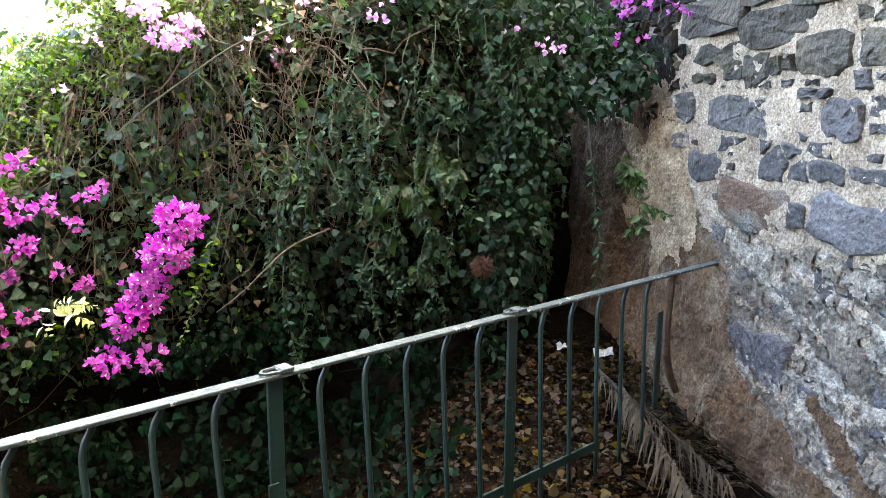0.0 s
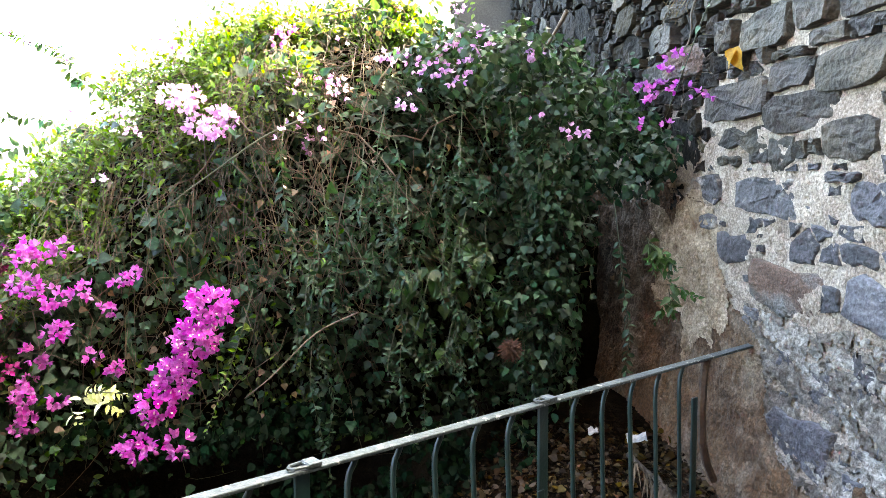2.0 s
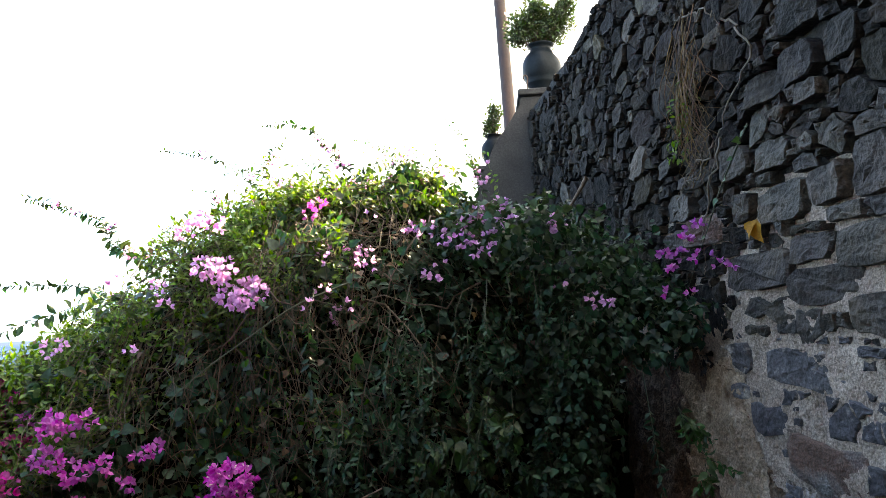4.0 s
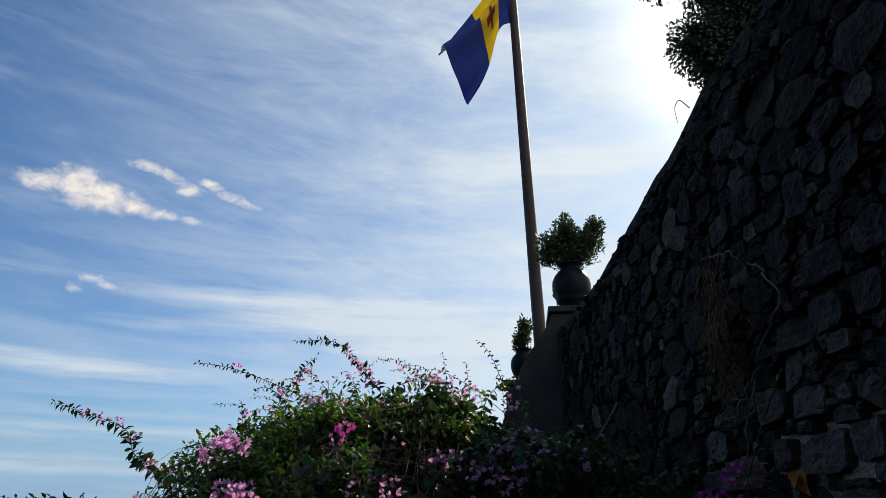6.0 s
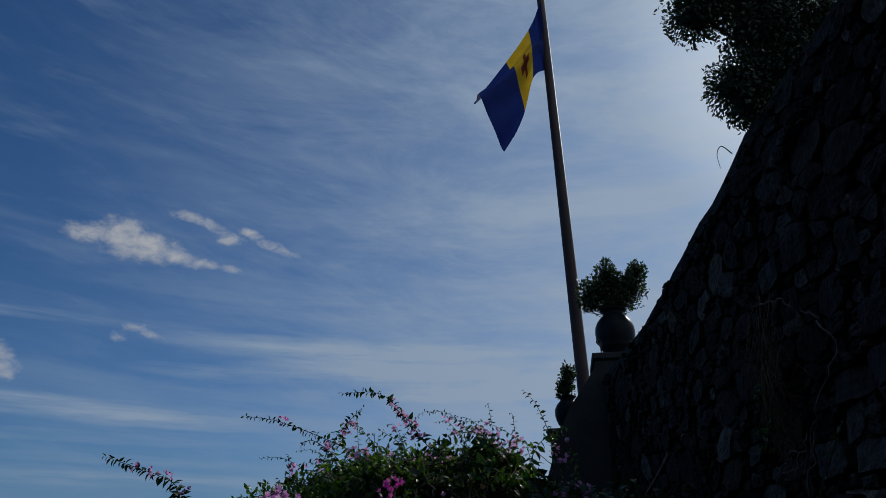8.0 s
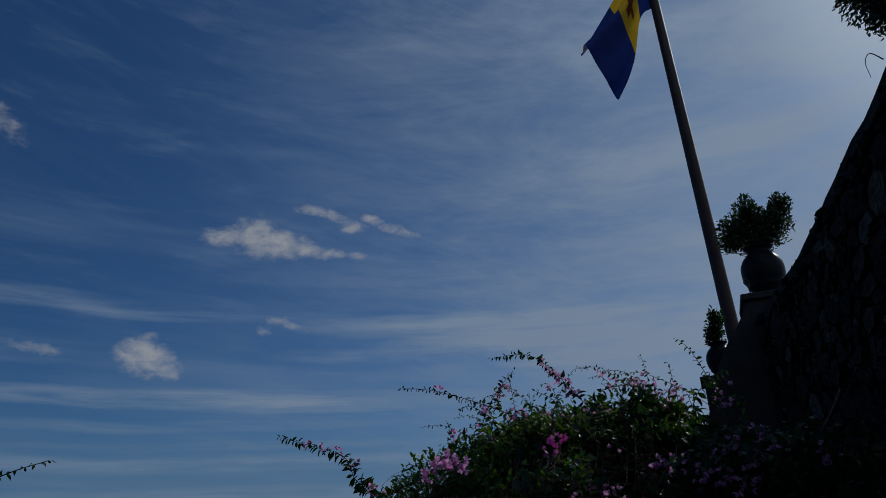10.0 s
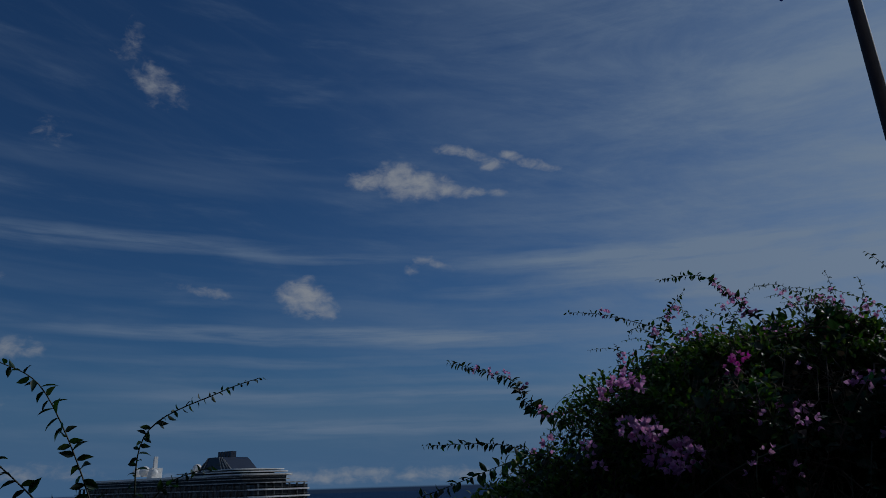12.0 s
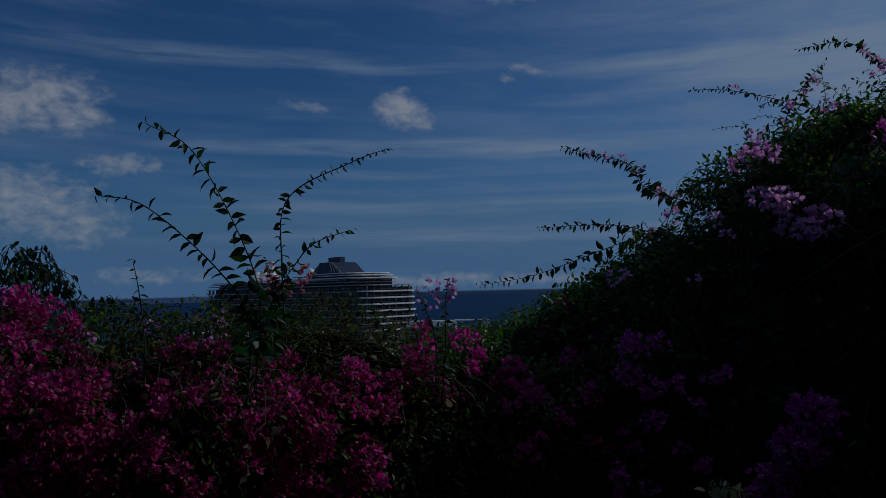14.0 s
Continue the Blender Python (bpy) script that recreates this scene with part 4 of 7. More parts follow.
# ---- railing ----
RAIL_A, RAIL_B = Vector((-2.55, -0.14, 1.05)), Vector((1.262, 3.298, 0.787))
RAIL_WAY = (RAIL_B - RAIL_A).normalized()
RAIL_FLAT = Vector((RAIL_WAY.x, RAIL_WAY.y, 0)).normalized()
RAIL_SIDE = Vector((-RAIL_FLAT.y, RAIL_FLAT.x, 0))
RAIL_TURN = Matrix((RAIL_WAY, RAIL_SIDE, RAIL_WAY.cross(RAIL_SIDE))).transposed()
railing = tagged(new("railing"), "low green iron railing with worn, paint-flecked top rail", "railing")


def on_rail(x):
    """The point of the top rail at that x."""
    return RAIL_A.lerp(RAIL_B, (x - RAIL_A.x) / (RAIL_B.x - RAIL_A.x))


bm = bmesh.new()
box(bm, (RAIL_A + RAIL_B) / 2, ((RAIL_B - RAIL_A).length, 0.042, 0.011), RAIL_TURN, 0.003)
part("top_rail", bm, WORN_RAIL, railing, "flat top rail, paint worn to white flecks")
bm = bmesh.new()
mid = (on_rail(-2.5) + on_rail(0.58)) / 2 - Vector((0, 0, 0.63))
box(bm, mid, ((on_rail(0.58) - on_rail(-2.5)).length, 0.010, 0.035), RAIL_TURN, 0.002)
part("bottom_rail", bm, GREEN_PAINT, railing)
POSTS = [-2.47, -1.80, -1.135, -0.47, 0.195]
for x in POSTS:
    p = on_rail(x)
    bm = bmesh.new()
    box(bm, p - Vector((0, 0, 0.43)), (0.042, 0.012, 0.84), RAIL_TURN, 0.002)
    post = part("post", bm, GREEN_PAINT, railing)
    bm = bmesh.new()
    box(bm, p - Vector((0, 0, 0.55)) - RAIL_FLAT * 0.022 - RAIL_SIDE * 0.008, (0.03, 0.008, 0.52), RAIL_TURN, 0.002)
    part("brace", bm, GREEN_PAINT, post)
    # joining shackle over the rail
    q = p + RAIL_WAY * 0.035 + RAIL_WAY.cross(RAIL_SIDE) * 0.012
    bm = bmesh.new()
    loop = [q + RAIL_WAY * a + RAIL_SIDE * b for a, b in ((-0.052, 0.0), (-0.040, 0.014), (-0.006, 0.018), (0.0, 0.018), (0.0, -0.018), (-0.006, -0.018), (-0.040, -0.014), (-0.052, 0.0))]
    tube(bm, [tuple(v) for v in loop], 0.005, 6, False)
    box(bm, q + RAIL_WAY * 0.016, (0.036, 0.046, 0.012), RAIL_TURN, 0.002)
    part("shackle", bm, WORN_RAIL, post)
BARS = [a + (b - a) * k / 6 for a, b in zip(POSTS, POSTS[1:] + [0.93]) for k in range(1, 6)] + [-2.6]
for x in BARS:
    p = on_rail(x)
    lean = random.uniform(-0.006, 0.006)
    pts = [p + RAIL_WAY * a - Vector((0, 0, d)) + RAIL_SIDE * lean * d for a, d in ((0.034, 0.006), (0.026, 0.022), (0.012, 0.042), (0.003, 0.07), (0, 0.11), (0, 0.4), (0, 0.66), (lean, 0.80))]
    bm = bmesh.new()
    tube(bm, [tuple(v) for v in pts], 0.0085, 8)
    part("bar", bm, GREEN_PAINT, railing, smooth=True)
p = on_rail(0.945)
bm = bmesh.new()
pts = [p - Vector((0, 0, d)) + RAIL_WAY * a for a, d in ((0.03, 0.005), (0.012, 0.03), (0.0, 0.08), (-0.016, 0.24), (-0.012, 0.36), (0.02, 0.46), (0.075, 0.55))]
tube(bm, [tuple(v) for v in pts], [0.017] * 7, 6)
part("end_post", bm, RUST, railing, "bent rusted end post")
bm = bmesh.new()
box(bm, on_rail(0.885) - Vector((0, 0, 0.37)), (0.036, 0.010, 0.43), RAIL_TURN, 0.002)
part("brace", bm, GREEN_PAINT, railing)

# ---- plants ----
LEAF_FACES = [(0, 1, 2, 8), (8, 2, 3, 9), (9, 3, 4), (9, 4, 5), (8, 9, 5, 6), (0, 8, 6, 7)]
IVY_LEAF = (np.array([(0, 0, 0), (0.32, 0.06, 0.06), (0.43, 0.33, 0.08), (0.22, 0.68, 0.02), (0, 1, -0.16), (-0.22, 0.68, 0.02), (-0.43, 0.33, 0.08), (-0.32, 0.06, 0.06), (0, 0.33, 0.0), (0, 0.68, -0.05)]), LEAF_FACES)
LONG_LEAF = (np.array([(0, 0, 0), (0.15, 0.15, 0.06), (0.24, 0.42, 0.09), (0.15, 0.72, 0.01), (0, 1, -0.20), (-0.15, 0.72, 0.01), (-0.24, 0.42, 0.09), (-0.15, 0.15, 0.06), (0, 0.38, -0.02), (0, 0.70, -0.07)]), LEAF_FACES)
BRACT = (np.array([(0, 0, 0), (0.30, 0.30, 0.07), (0.33, 0.62, 0.10), (0, 1, 0.16), (-0.33, 0.62, 0.10), (-0.30, 0.30, 0.07), (0, 0.5, -0.04)]), [(0, 1, 2, 6), (6, 2, 3), (6, 3, 4), (0, 6, 4, 5)])


def unit(a):
    return a / np.maximum(np.linalg.norm(a, axis=-1, keepdims=True), 1e-9)


def blades(name, shape, at, along, facing, size, material, parent, label="", kind="stuff"):
    """One mesh of many leaves: at each point one leaf that grows along a way and faces another."""
    at, along, facing = np.asarray(at, float), unit(np.asarray(along, float)), np.asarray(facing, float)
    side = unit(np.cross(along, facing))
    up_ = np.cross(side, along)
    size = np.broadcast_to(size, (len(at),))[:, None, None]
    tv, tf = shape
    v = at[:, None, :] + size * (tv[None, :, 0:1] * side[:, None, :] + tv[None, :, 1:2] * along[:, None, :] + tv[None, :, 2:3] * up_[:, None, :])
    n, k = len(at), len(tv)
    loops, starts, totals, pos = [], [], [], 0
    flat = [i for f in tf for i in f]
    sizes = [len(f) for f in tf]
    loops = (np.arange(n)[:, None] * k + np.array(flat)[None, :]).ravel()
    totals = np.tile(sizes, n)
    starts = np.concatenate([[0], np.cumsum(totals)[:-1]])
    me = bpy.data.meshes.new(name)
    me.vertices.add(n * k)
    me.vertices.foreach_set("co", v.reshape(-1))
    me.loops.add(len(loops))
    me.loops.foreach_set("vertex_index", loops)
    me.polygons.add(len(totals))
    me.polygons.foreach_set("loop_start", starts)
    me.polygons.foreach_set("loop_total", totals)
    me.materials.append(material)
    me.update()
    me.validate()
    ob = new(name, me)
    if parent is not None:
        ob.parent = parent
    return tagged(ob, label, kind=kind)


def stems(name, paths, radius, material, parent, sides=4, label="", kind=""):
    """Many thin tapering stems as one part."""
    vs, fs = [], []
    for pts in paths:
        pts = np.asarray(pts, float)
        n = len(pts)
        way = unit(np.gradient(pts, axis=0))
        s = unit(np.cross(way, np.array((0.31, 0.22, 0.92))))
        t = np.cross(way, s)
        o = len(vs)
        for i in range(n):
            r = radius * (1 - 0.65 * i / (n - 1))
            for k in range(sides):
                a = 2 * math.pi * k / sides
                vs.append(pts[i] + r * (s[i] * math.cos(a) + t[i] * math.sin(a)))
        for i in range(n - 1):
            for k in range(sides):
                a, b = o + i * sides + k, o + i * sides + (k + 1) % sides
                fs.append((a, b, b + sides, a + sides))
    return tagged(link_mesh(name, vs, fs, material, parent, label, True), kind=kind)


# the bank: front line of the growth (x, y) and its height
FRONT = np.array([(1.28, 5.15, 2.12), (0.92, 4.75, 2.24), (0.48, 3.98, 2.46), (-0.02, 3.64, 2.50), (-0.6, 3.50, 2.51), (-1.05, 3.42, 2.47), (-1.67, 3.40, 2.30), (-1.79, 3.36, 1.82), (-2.33, 2.98, 1.20), (-2.55, 2.3, 1.43), (-2.8, 1.55, 1.40), (-3.4, 0.65, 1.40), (-4.4, -0.5, 1.35)])

FRONT_LINE = spline(FRONT, 120)
LINE_S = np.concatenate([[0], np.cumsum(np.hypot(*np.diff(FRONT_LINE[:, :2], axis=0).T))])
LINE_S += 2.39 - np.interp(0.6, -FRONT_LINE[:60, 0], LINE_S[:60])
LENGTH = LINE_S[-1]


def bank(s, v, lumps=0.19):
    """A point of the bank: s metres along its front, v 0 to 1 up the face to the crest and 1 to 2 over the top. Arrays."""
    s, v = np.asarray(s, float), np.asarray(v, float)
    x, y, h = (np.interp(s, LINE_S, FRONT_LINE[:, i]) for i in range(3))
    e = 0.15
    tx = np.interp(s + e, LINE_S, FRONT_LINE[:, 0]) - np.interp(s - e, LINE_S, FRONT_LINE[:, 0])
    ty = np.interp(s + e, LINE_S, FRONT_LINE[:, 1]) - np.interp(s - e, LINE_S, FRONT_LINE[:, 1])
    L = np.hypot(tx, ty)
    bx, by = ty / L, -tx / L
    a = np.clip(v, 0, 1) * math.pi / 2
    over = np.maximum(v - 1, 0)
    deep = np.interp(s, (3.2, 4.6), (1.3, 0.85))
    q = deep * (1 - np.cos(a)) ** 0.9 + over * 2.2
    # undercut foot: the growth hangs out over a dark hollow
    q = q + 0.50 * np.clip(1 - v / 0.42, 0, 1) ** 1.3 * np.interp(s, (0.3, 0.9, 3.6, 4.4), (0, 1, 1, 0.2)) - 0.10 * np.exp(-((v - 0.55) / 0.18) ** 2)
    z = 0.02 + h * np.sin(a) ** 0.95 - 0.35 * over ** 2 * h * 0.6
    if lumps:
        n = np.array([noise.noise((p * 1.7, r * 4.0, 0.3)) + 0.6 * noise.noise((p * 4.1, r * 10.0, 5.3)) for p, r in zip(s.ravel(), v.ravel())]).reshape(s.shape)
        q = q - lumps * n * np.cos(a * 0.8)
        z = z + lumps * 0.35 * n * np.sin(a)
    return np.stack([x + bx * q, y + by * q, z], -1)


def bank_out(s, v):
    e = 0.03
    return unit(np.cross(bank(s + e, v, 0) - bank(s - e, v, 0), bank(s, v + e, 0) - bank(s, v - e, 0)))


# closed shell behind the leaves; its near-black paint stands in for inner shade
ns, nv = 110, 44
SS, VV = np.meshgrid(np.linspace(LINE_S[0], LENGTH, ns), np.linspace(0, 2, nv), indexing="ij")
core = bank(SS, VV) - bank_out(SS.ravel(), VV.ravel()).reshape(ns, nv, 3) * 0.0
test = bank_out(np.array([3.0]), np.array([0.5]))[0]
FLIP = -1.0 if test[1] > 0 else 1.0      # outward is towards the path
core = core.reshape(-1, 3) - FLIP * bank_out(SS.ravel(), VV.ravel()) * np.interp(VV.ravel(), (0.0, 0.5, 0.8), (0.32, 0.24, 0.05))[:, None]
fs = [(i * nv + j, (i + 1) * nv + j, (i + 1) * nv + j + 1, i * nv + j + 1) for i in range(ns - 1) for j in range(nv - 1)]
tagged(link_mesh("bank", core, fs, SHADED_CORE, smooth=True), "near-black shell inside the planted bank, painted as its inner shade", "bank", kind="structure")

ivy = tagged(new("ivy"), "dense dark green ivy hanging down over the bank", "ivy")
bougainvillea = tagged(new("bougainvillea"), "sprawling bougainvillea with magenta and pale pink bracts", "bougainvillea")


def leaf_cloud(s, v, lift=(-0.26, 0.12), spread=0.55, droop=0.9, stand=0.07):
    p = bank(s, v)
    n = FLIP * bank_out(s, v)
    r = rng.normal(0, 1, p.shape)
    p = p + n * rng.uniform(*lift, len(s))[:, None] + r * 0.02
    # sprays of leaves turn and stand out together
    spray = np.array([noise.noise_vector((q[0] * 4.5, q[1] * 4.5, q[2] * 4.5)) for q in p])
    p = p + n * (stand * spray[:, 2])[:, None]
    along = np.array((0, 0, -droop * 0.7)) + n * 0.7 + spray * 1.8 + rng.normal(0, spread, p.shape)
    facing = n * 0.85 + np.array((0, 0, 0.6)) - spray[:, [1, 2, 0]] * 0.9 + rng.normal(0, 0.45, p.shape)
    return p, along, facing


def corner_clear(p):
    """The growth hangs clear of the wall in the corner, more so low down."""
    return p[:, 0] < np.interp(p[:, 2], (0.3, 0.92, 1.35, 1.6, 1.8, 2.1), (0.58, 0.64, 0.76, 0.95, 1.10, 1.4)) + rng.normal(0, 0.05, len(p))


def keep(s, v, gaps=0.0, layer=11.0):
    """Thinner where the dark inside shows."""
    d = np.array([noise.noise((a * 2.3, b * 6.0, layer)) + 0.75 * noise.noise((a * 6.5, b * 17.0, layer + 3)) for a, b in zip(s, v)])
    return d > gaps + rng.normal(0, 0.09, len(s))


s, v = rng.uniform(0.35, 4.2, 44000), rng.uniform(0.02, 1.35, 44000)
k = keep(s, v, -0.03) & (rng.uniform(0, 1, len(s)) < np.interp(v, (0.0, 0.15, 0.36), (0.25, 0.45, 1.0)))
# the dry hollow full of stems holds few leaves
k &= (rng.uniform(0, 1, len(s)) < 1 - 0.62 * np.exp(-((s - 2.85) / 0.50) ** 2 - ((v - 0.46) / 0.20) ** 2))
s, v = s[k], v[k]
IVY_P, IVY_A, IVY_F = leaf_cloud(s, v, stand=0.20)
k = corner_clear(IVY_P)
s, v, IVY_P, IVY_A, IVY_F = s[k], v[k], IVY_P[k], IVY_A[k], IVY_F[k]
IVY_SIZE = 0.030 + 0.052 * rng.uniform(0, 1, len(s)) ** 2.0
blades("foliage", IVY_LEAF, IVY_P, IVY_A, IVY_F, IVY_SIZE, IVY, ivy)
# older leaves in the shade inside
s, v = rng.uniform(0.35, 4.3, 17000), rng.uniform(0.0, 1.0, 17000) ** 0.75
p, a, f = leaf_cloud(s, v, (-0.34, -0.14), 0.75, 0.8)
k = corner_clear(p)
blades("inner_foliage", IVY_LEAF, p[k], a[k], f[k], rng.uniform(0.03, 0.06, k.sum()), IVY, ivy)
s, v = rng.uniform(2.4, LENGTH, 38000), rng.uniform(0.03, 1.5, 38000)
k = keep(s, v, -0.14, 23.0) & ((s > 4.2) | (rng.uniform(0, 1, len(s)) < np.interp(v, (0.3, 0.6), (0.35, 0.8))))
p, a, f = leaf_cloud(s[k], v[k], (-0.22, 0.16), 0.8, 0.4)
# (the low hedge has finer, more olive leaves)
size_ = rng.uniform(0.03, 0.06, len(p)) * np.interp(s[k], (4.0, 4.4), (1.0, 0.72))
pick_ = np.where(s[k] < 4.2, np.arange(len(p)) % 7 == 0, False)
blades("foliage", LONG_LEAF, p[pick_], a[pick_], f[pick_], size_[pick_], IVY, bougainvillea)
olive_ = (s[k] > 4.1) & (np.arange(len(p)) % 5 < 2)
pick_ = ~pick_ & ~olive_
blades("foliage", LONG_LEAF, p[pick_], a[pick_], f[pick_], size_[pick_], BOUGAINVILLEA_LEAF, bougainvillea)
blades("foliage", LONG_LEAF, p[olive_], a[olive_], f[olive_], size_[olive_], OLIVE_LEAF, bougainvillea)
s, v = rng.uniform(4.0, LENGTH - 0.6, 5200), rng.uniform(0.55, 1.15, 5200)
p, a, f = leaf_cloud(s, v, (-0.08, 0.10), 0.9, 0.3)
blades("foliage", LONG_LEAF, p, a, f, rng.uniform(0.018, 0.038, len(p)), OLIVE_LEAF, bougainvillea)
# more cover on the steep western side
s, v = rng.uniform(3.0, 4.3, 10000), rng.uniform(0.48, 1.3, 10000)
p, a, f = leaf_cloud(s, v, (-0.15, 0.12), 0.8, 0.4)
blades("foliage", LONG_LEAF, p, a, f, rng.uniform(0.03, 0.055, len(p)), BOUGAINVILLEA_LEAF, bougainvillea)
# closed leaf cover over the crest
s, v = rng.uniform(1.2, 4.6, 11000), rng.uniform(0.70, 1.45, 11000)
p, a, f = leaf_cloud(s, v, (-0.05, 0.10), 0.8, 0.3)
size_ = rng.uniform(0.028, 0.052, len(p))
blades("crest_foliage", LONG_LEAF, p[:9400], a[:9400], f[:9400], size_[:9400], BOUGAINVILLEA_LEAF, bougainvillea)
# a share of brighter leaves stands in for the sunlit glow along the ridge
blades("crest_foliage", LONG_LEAF, p[9400:], a[9400:], f[9400:], size_[9400:], FRESH_AND_LIT, bougainvillea)
# lighter leaves over the upper western face
s, v = rng.uniform(2.5, 3.9, 5200), rng.uniform(0.50, 0.85, 5200)
k = keep(s, v, 0.02, 57.0)
p, a, f = leaf_cloud(s[k], v[k], (0.0, 0.15), 0.8, 0.5)
blades("young_foliage", LONG_LEAF, p, a, f, rng.uniform(0.028, 0.05, len(p)), FRESH_AND_LIT, bougainvillea)
# fresh growth on top, in the sun
s, v = rng.uniform(1.6, 4.4, 9000), rng.uniform(0.72, 1.5, 9000)
k = keep(s, v, -0.05)
p, a, f = leaf_cloud(s[k], v[k], (0.03, 0.20), 0.9, 0.0)
blades("young_foliage", LONG_LEAF, p, a, f, rng.uniform(0.03, 0.055, len(p)), FRESH_AND_LIT, bougainvillea, "bright green young leaves")
# leaves in a lighter green, painting sunlight onto the western side
s, v = rng.uniform(2.9, 4.4, 9000), rng.uniform(0.5, 1.3, 9000)
k = keep(s, v, 0.05, 41.0)
p, a, f = leaf_cloud(s[k], v[k], (0.02, 0.17), 0.9, 0.2)
blades("young_foliage", LONG_LEAF, p, a, f, rng.uniform(0.028, 0.05, len(p)), FRESH_AND_LIT, bougainvillea)
s, v = rng.uniform(0.5, LENGTH, 700), rng.uniform(0.1, 1.0, 700)
p, a, f = leaf_cloud(s, v, (0.06, 0.16), 0.5, 1.0)
blades("withered_foliage", IVY_LEAF, p, a, f, rng.uniform(0.025, 0.05, len(p)), DRY, bougainvillea, "withered brown leaves")


def tangle(count, s_range, v_range, length, lift, seed, droop=1.0):
    r = np.random.default_rng(seed)
    out = []
    for _ in range(count):
        s0, v0 = r.uniform(*s_range), r.uniform(*v_range)
        ds, dv = r.normal(0, length * 0.8), -droop * (r.normal(0.1, length * 0.4) if r.uniform() < 0.6 else abs(r.normal(0, length * 0.4)))
        t = np.linspace(0, 1, 9)
        ss = np.clip(s0 + ds * t + np.cumsum(r.normal(0, 0.03, 9)), 0.05, LENGTH - 0.05)
        vv = np.clip(v0 + dv * t + 0.16 * np.sin(t * math.pi) * r.uniform(-0.3, 1) + np.cumsum(r.normal(0, 0.016, 9)), 0.02, 1.4)
        p = bank(ss, vv) + FLIP * bank_out(ss, vv) * (r.uniform(*lift) + 0.05 * np.sin(t * math.pi))[:, None]
        out.append(p)
    return out


stems("vine_growth", tangle(150, (0.4, 3.6), (0.25, 0.95), 0.6, (-0.06, 0.12), 1, 0.6), 0.0026, TWIG, ivy, label="bare brown vine stems", kind="stuff")
stems("dry_growth", tangle(300, (2.2, 3.9), (0.24, 0.72), 0.42, (-0.04, 0.15), 2, 0.7), 0.0026, TWIG, bougainvillea, label="tangle of dry brown stems", kind="stuff")
stems("straw_growth", tangle(80, (2.2, 3.7), (0.40, 0.74), 0.36, (0.02, 0.16), 8, 0.5), 0.0024, STRAW, bougainvillea, label="pale dry straw-like stems", kind="stuff")
stems("straw_growth", tangle(26, (1.0, 2.4), (0.5, 0.9), 0.4, (0.02, 0.14), 9, 0.4), 0.0020, STRAW, ivy, kind="stuff")
stems("woody_growth", tangle(16, (0.7, 3.6), (0.35, 0.85), 0.75, (0.04, 0.13), 14, 0.8), 0.0060, TWIG, ivy, 5, "bare woody vine stems", "stuff")
stems("strand_growth", tangle(70, (4.0, LENGTH - 0.8), (0.5, 1.05), 0.5, (0.03, 0.15), 6, 0.7), 0.0018, STRAW, bougainvillea, label="thin dry strands", kind="stuff")
stems("green_growth", tangle(110, (3.4, LENGTH - 0.3), (0.5, 1.2), 0.6, (0.04, 0.16), 4), 0.0022, GREEN_STEM, bougainvillea, kind="stuff")


def bract_cluster(centre, radii, count, material, parent, name="blossom", label="", seed=0, size=(0.028, 0.042)):
    """A head of papery three-bract flowers round a point."""
    r = np.random.default_rng(seed)
    d = unit(r.normal(0, 1, (count, 3)))
    p = np.array(centre) + d * np.array(radii) * (r.uniform(0.45, 1.0, (count, 1)))
    axis = unit(d + r.normal(0, 0.5, d.shape) + np.array((0, -0.35, 0.15)))
    e1 = unit(np.cross(axis, r.normal(0, 1, d.shape)))
    e2 = np.cross(axis, e1)
    at, along, facing = [], [], []
    for k in range(3):
        w = 2 * math.pi * k / 3
        out = e1 * math.cos(w) + e2 * math.sin(w)
        at.append(p)
        along.append(out * 0.75 + axis * 0.65)
        facing.append(axis - out * 0.6)
    sz = np.tile(r.uniform(*size, count), 3)
    return blades(name, BRACT, np.vstack(at), np.vstack(along), np.vstack(facing), sz, material, parent, label, kind="")


FLOWER_MESH = None


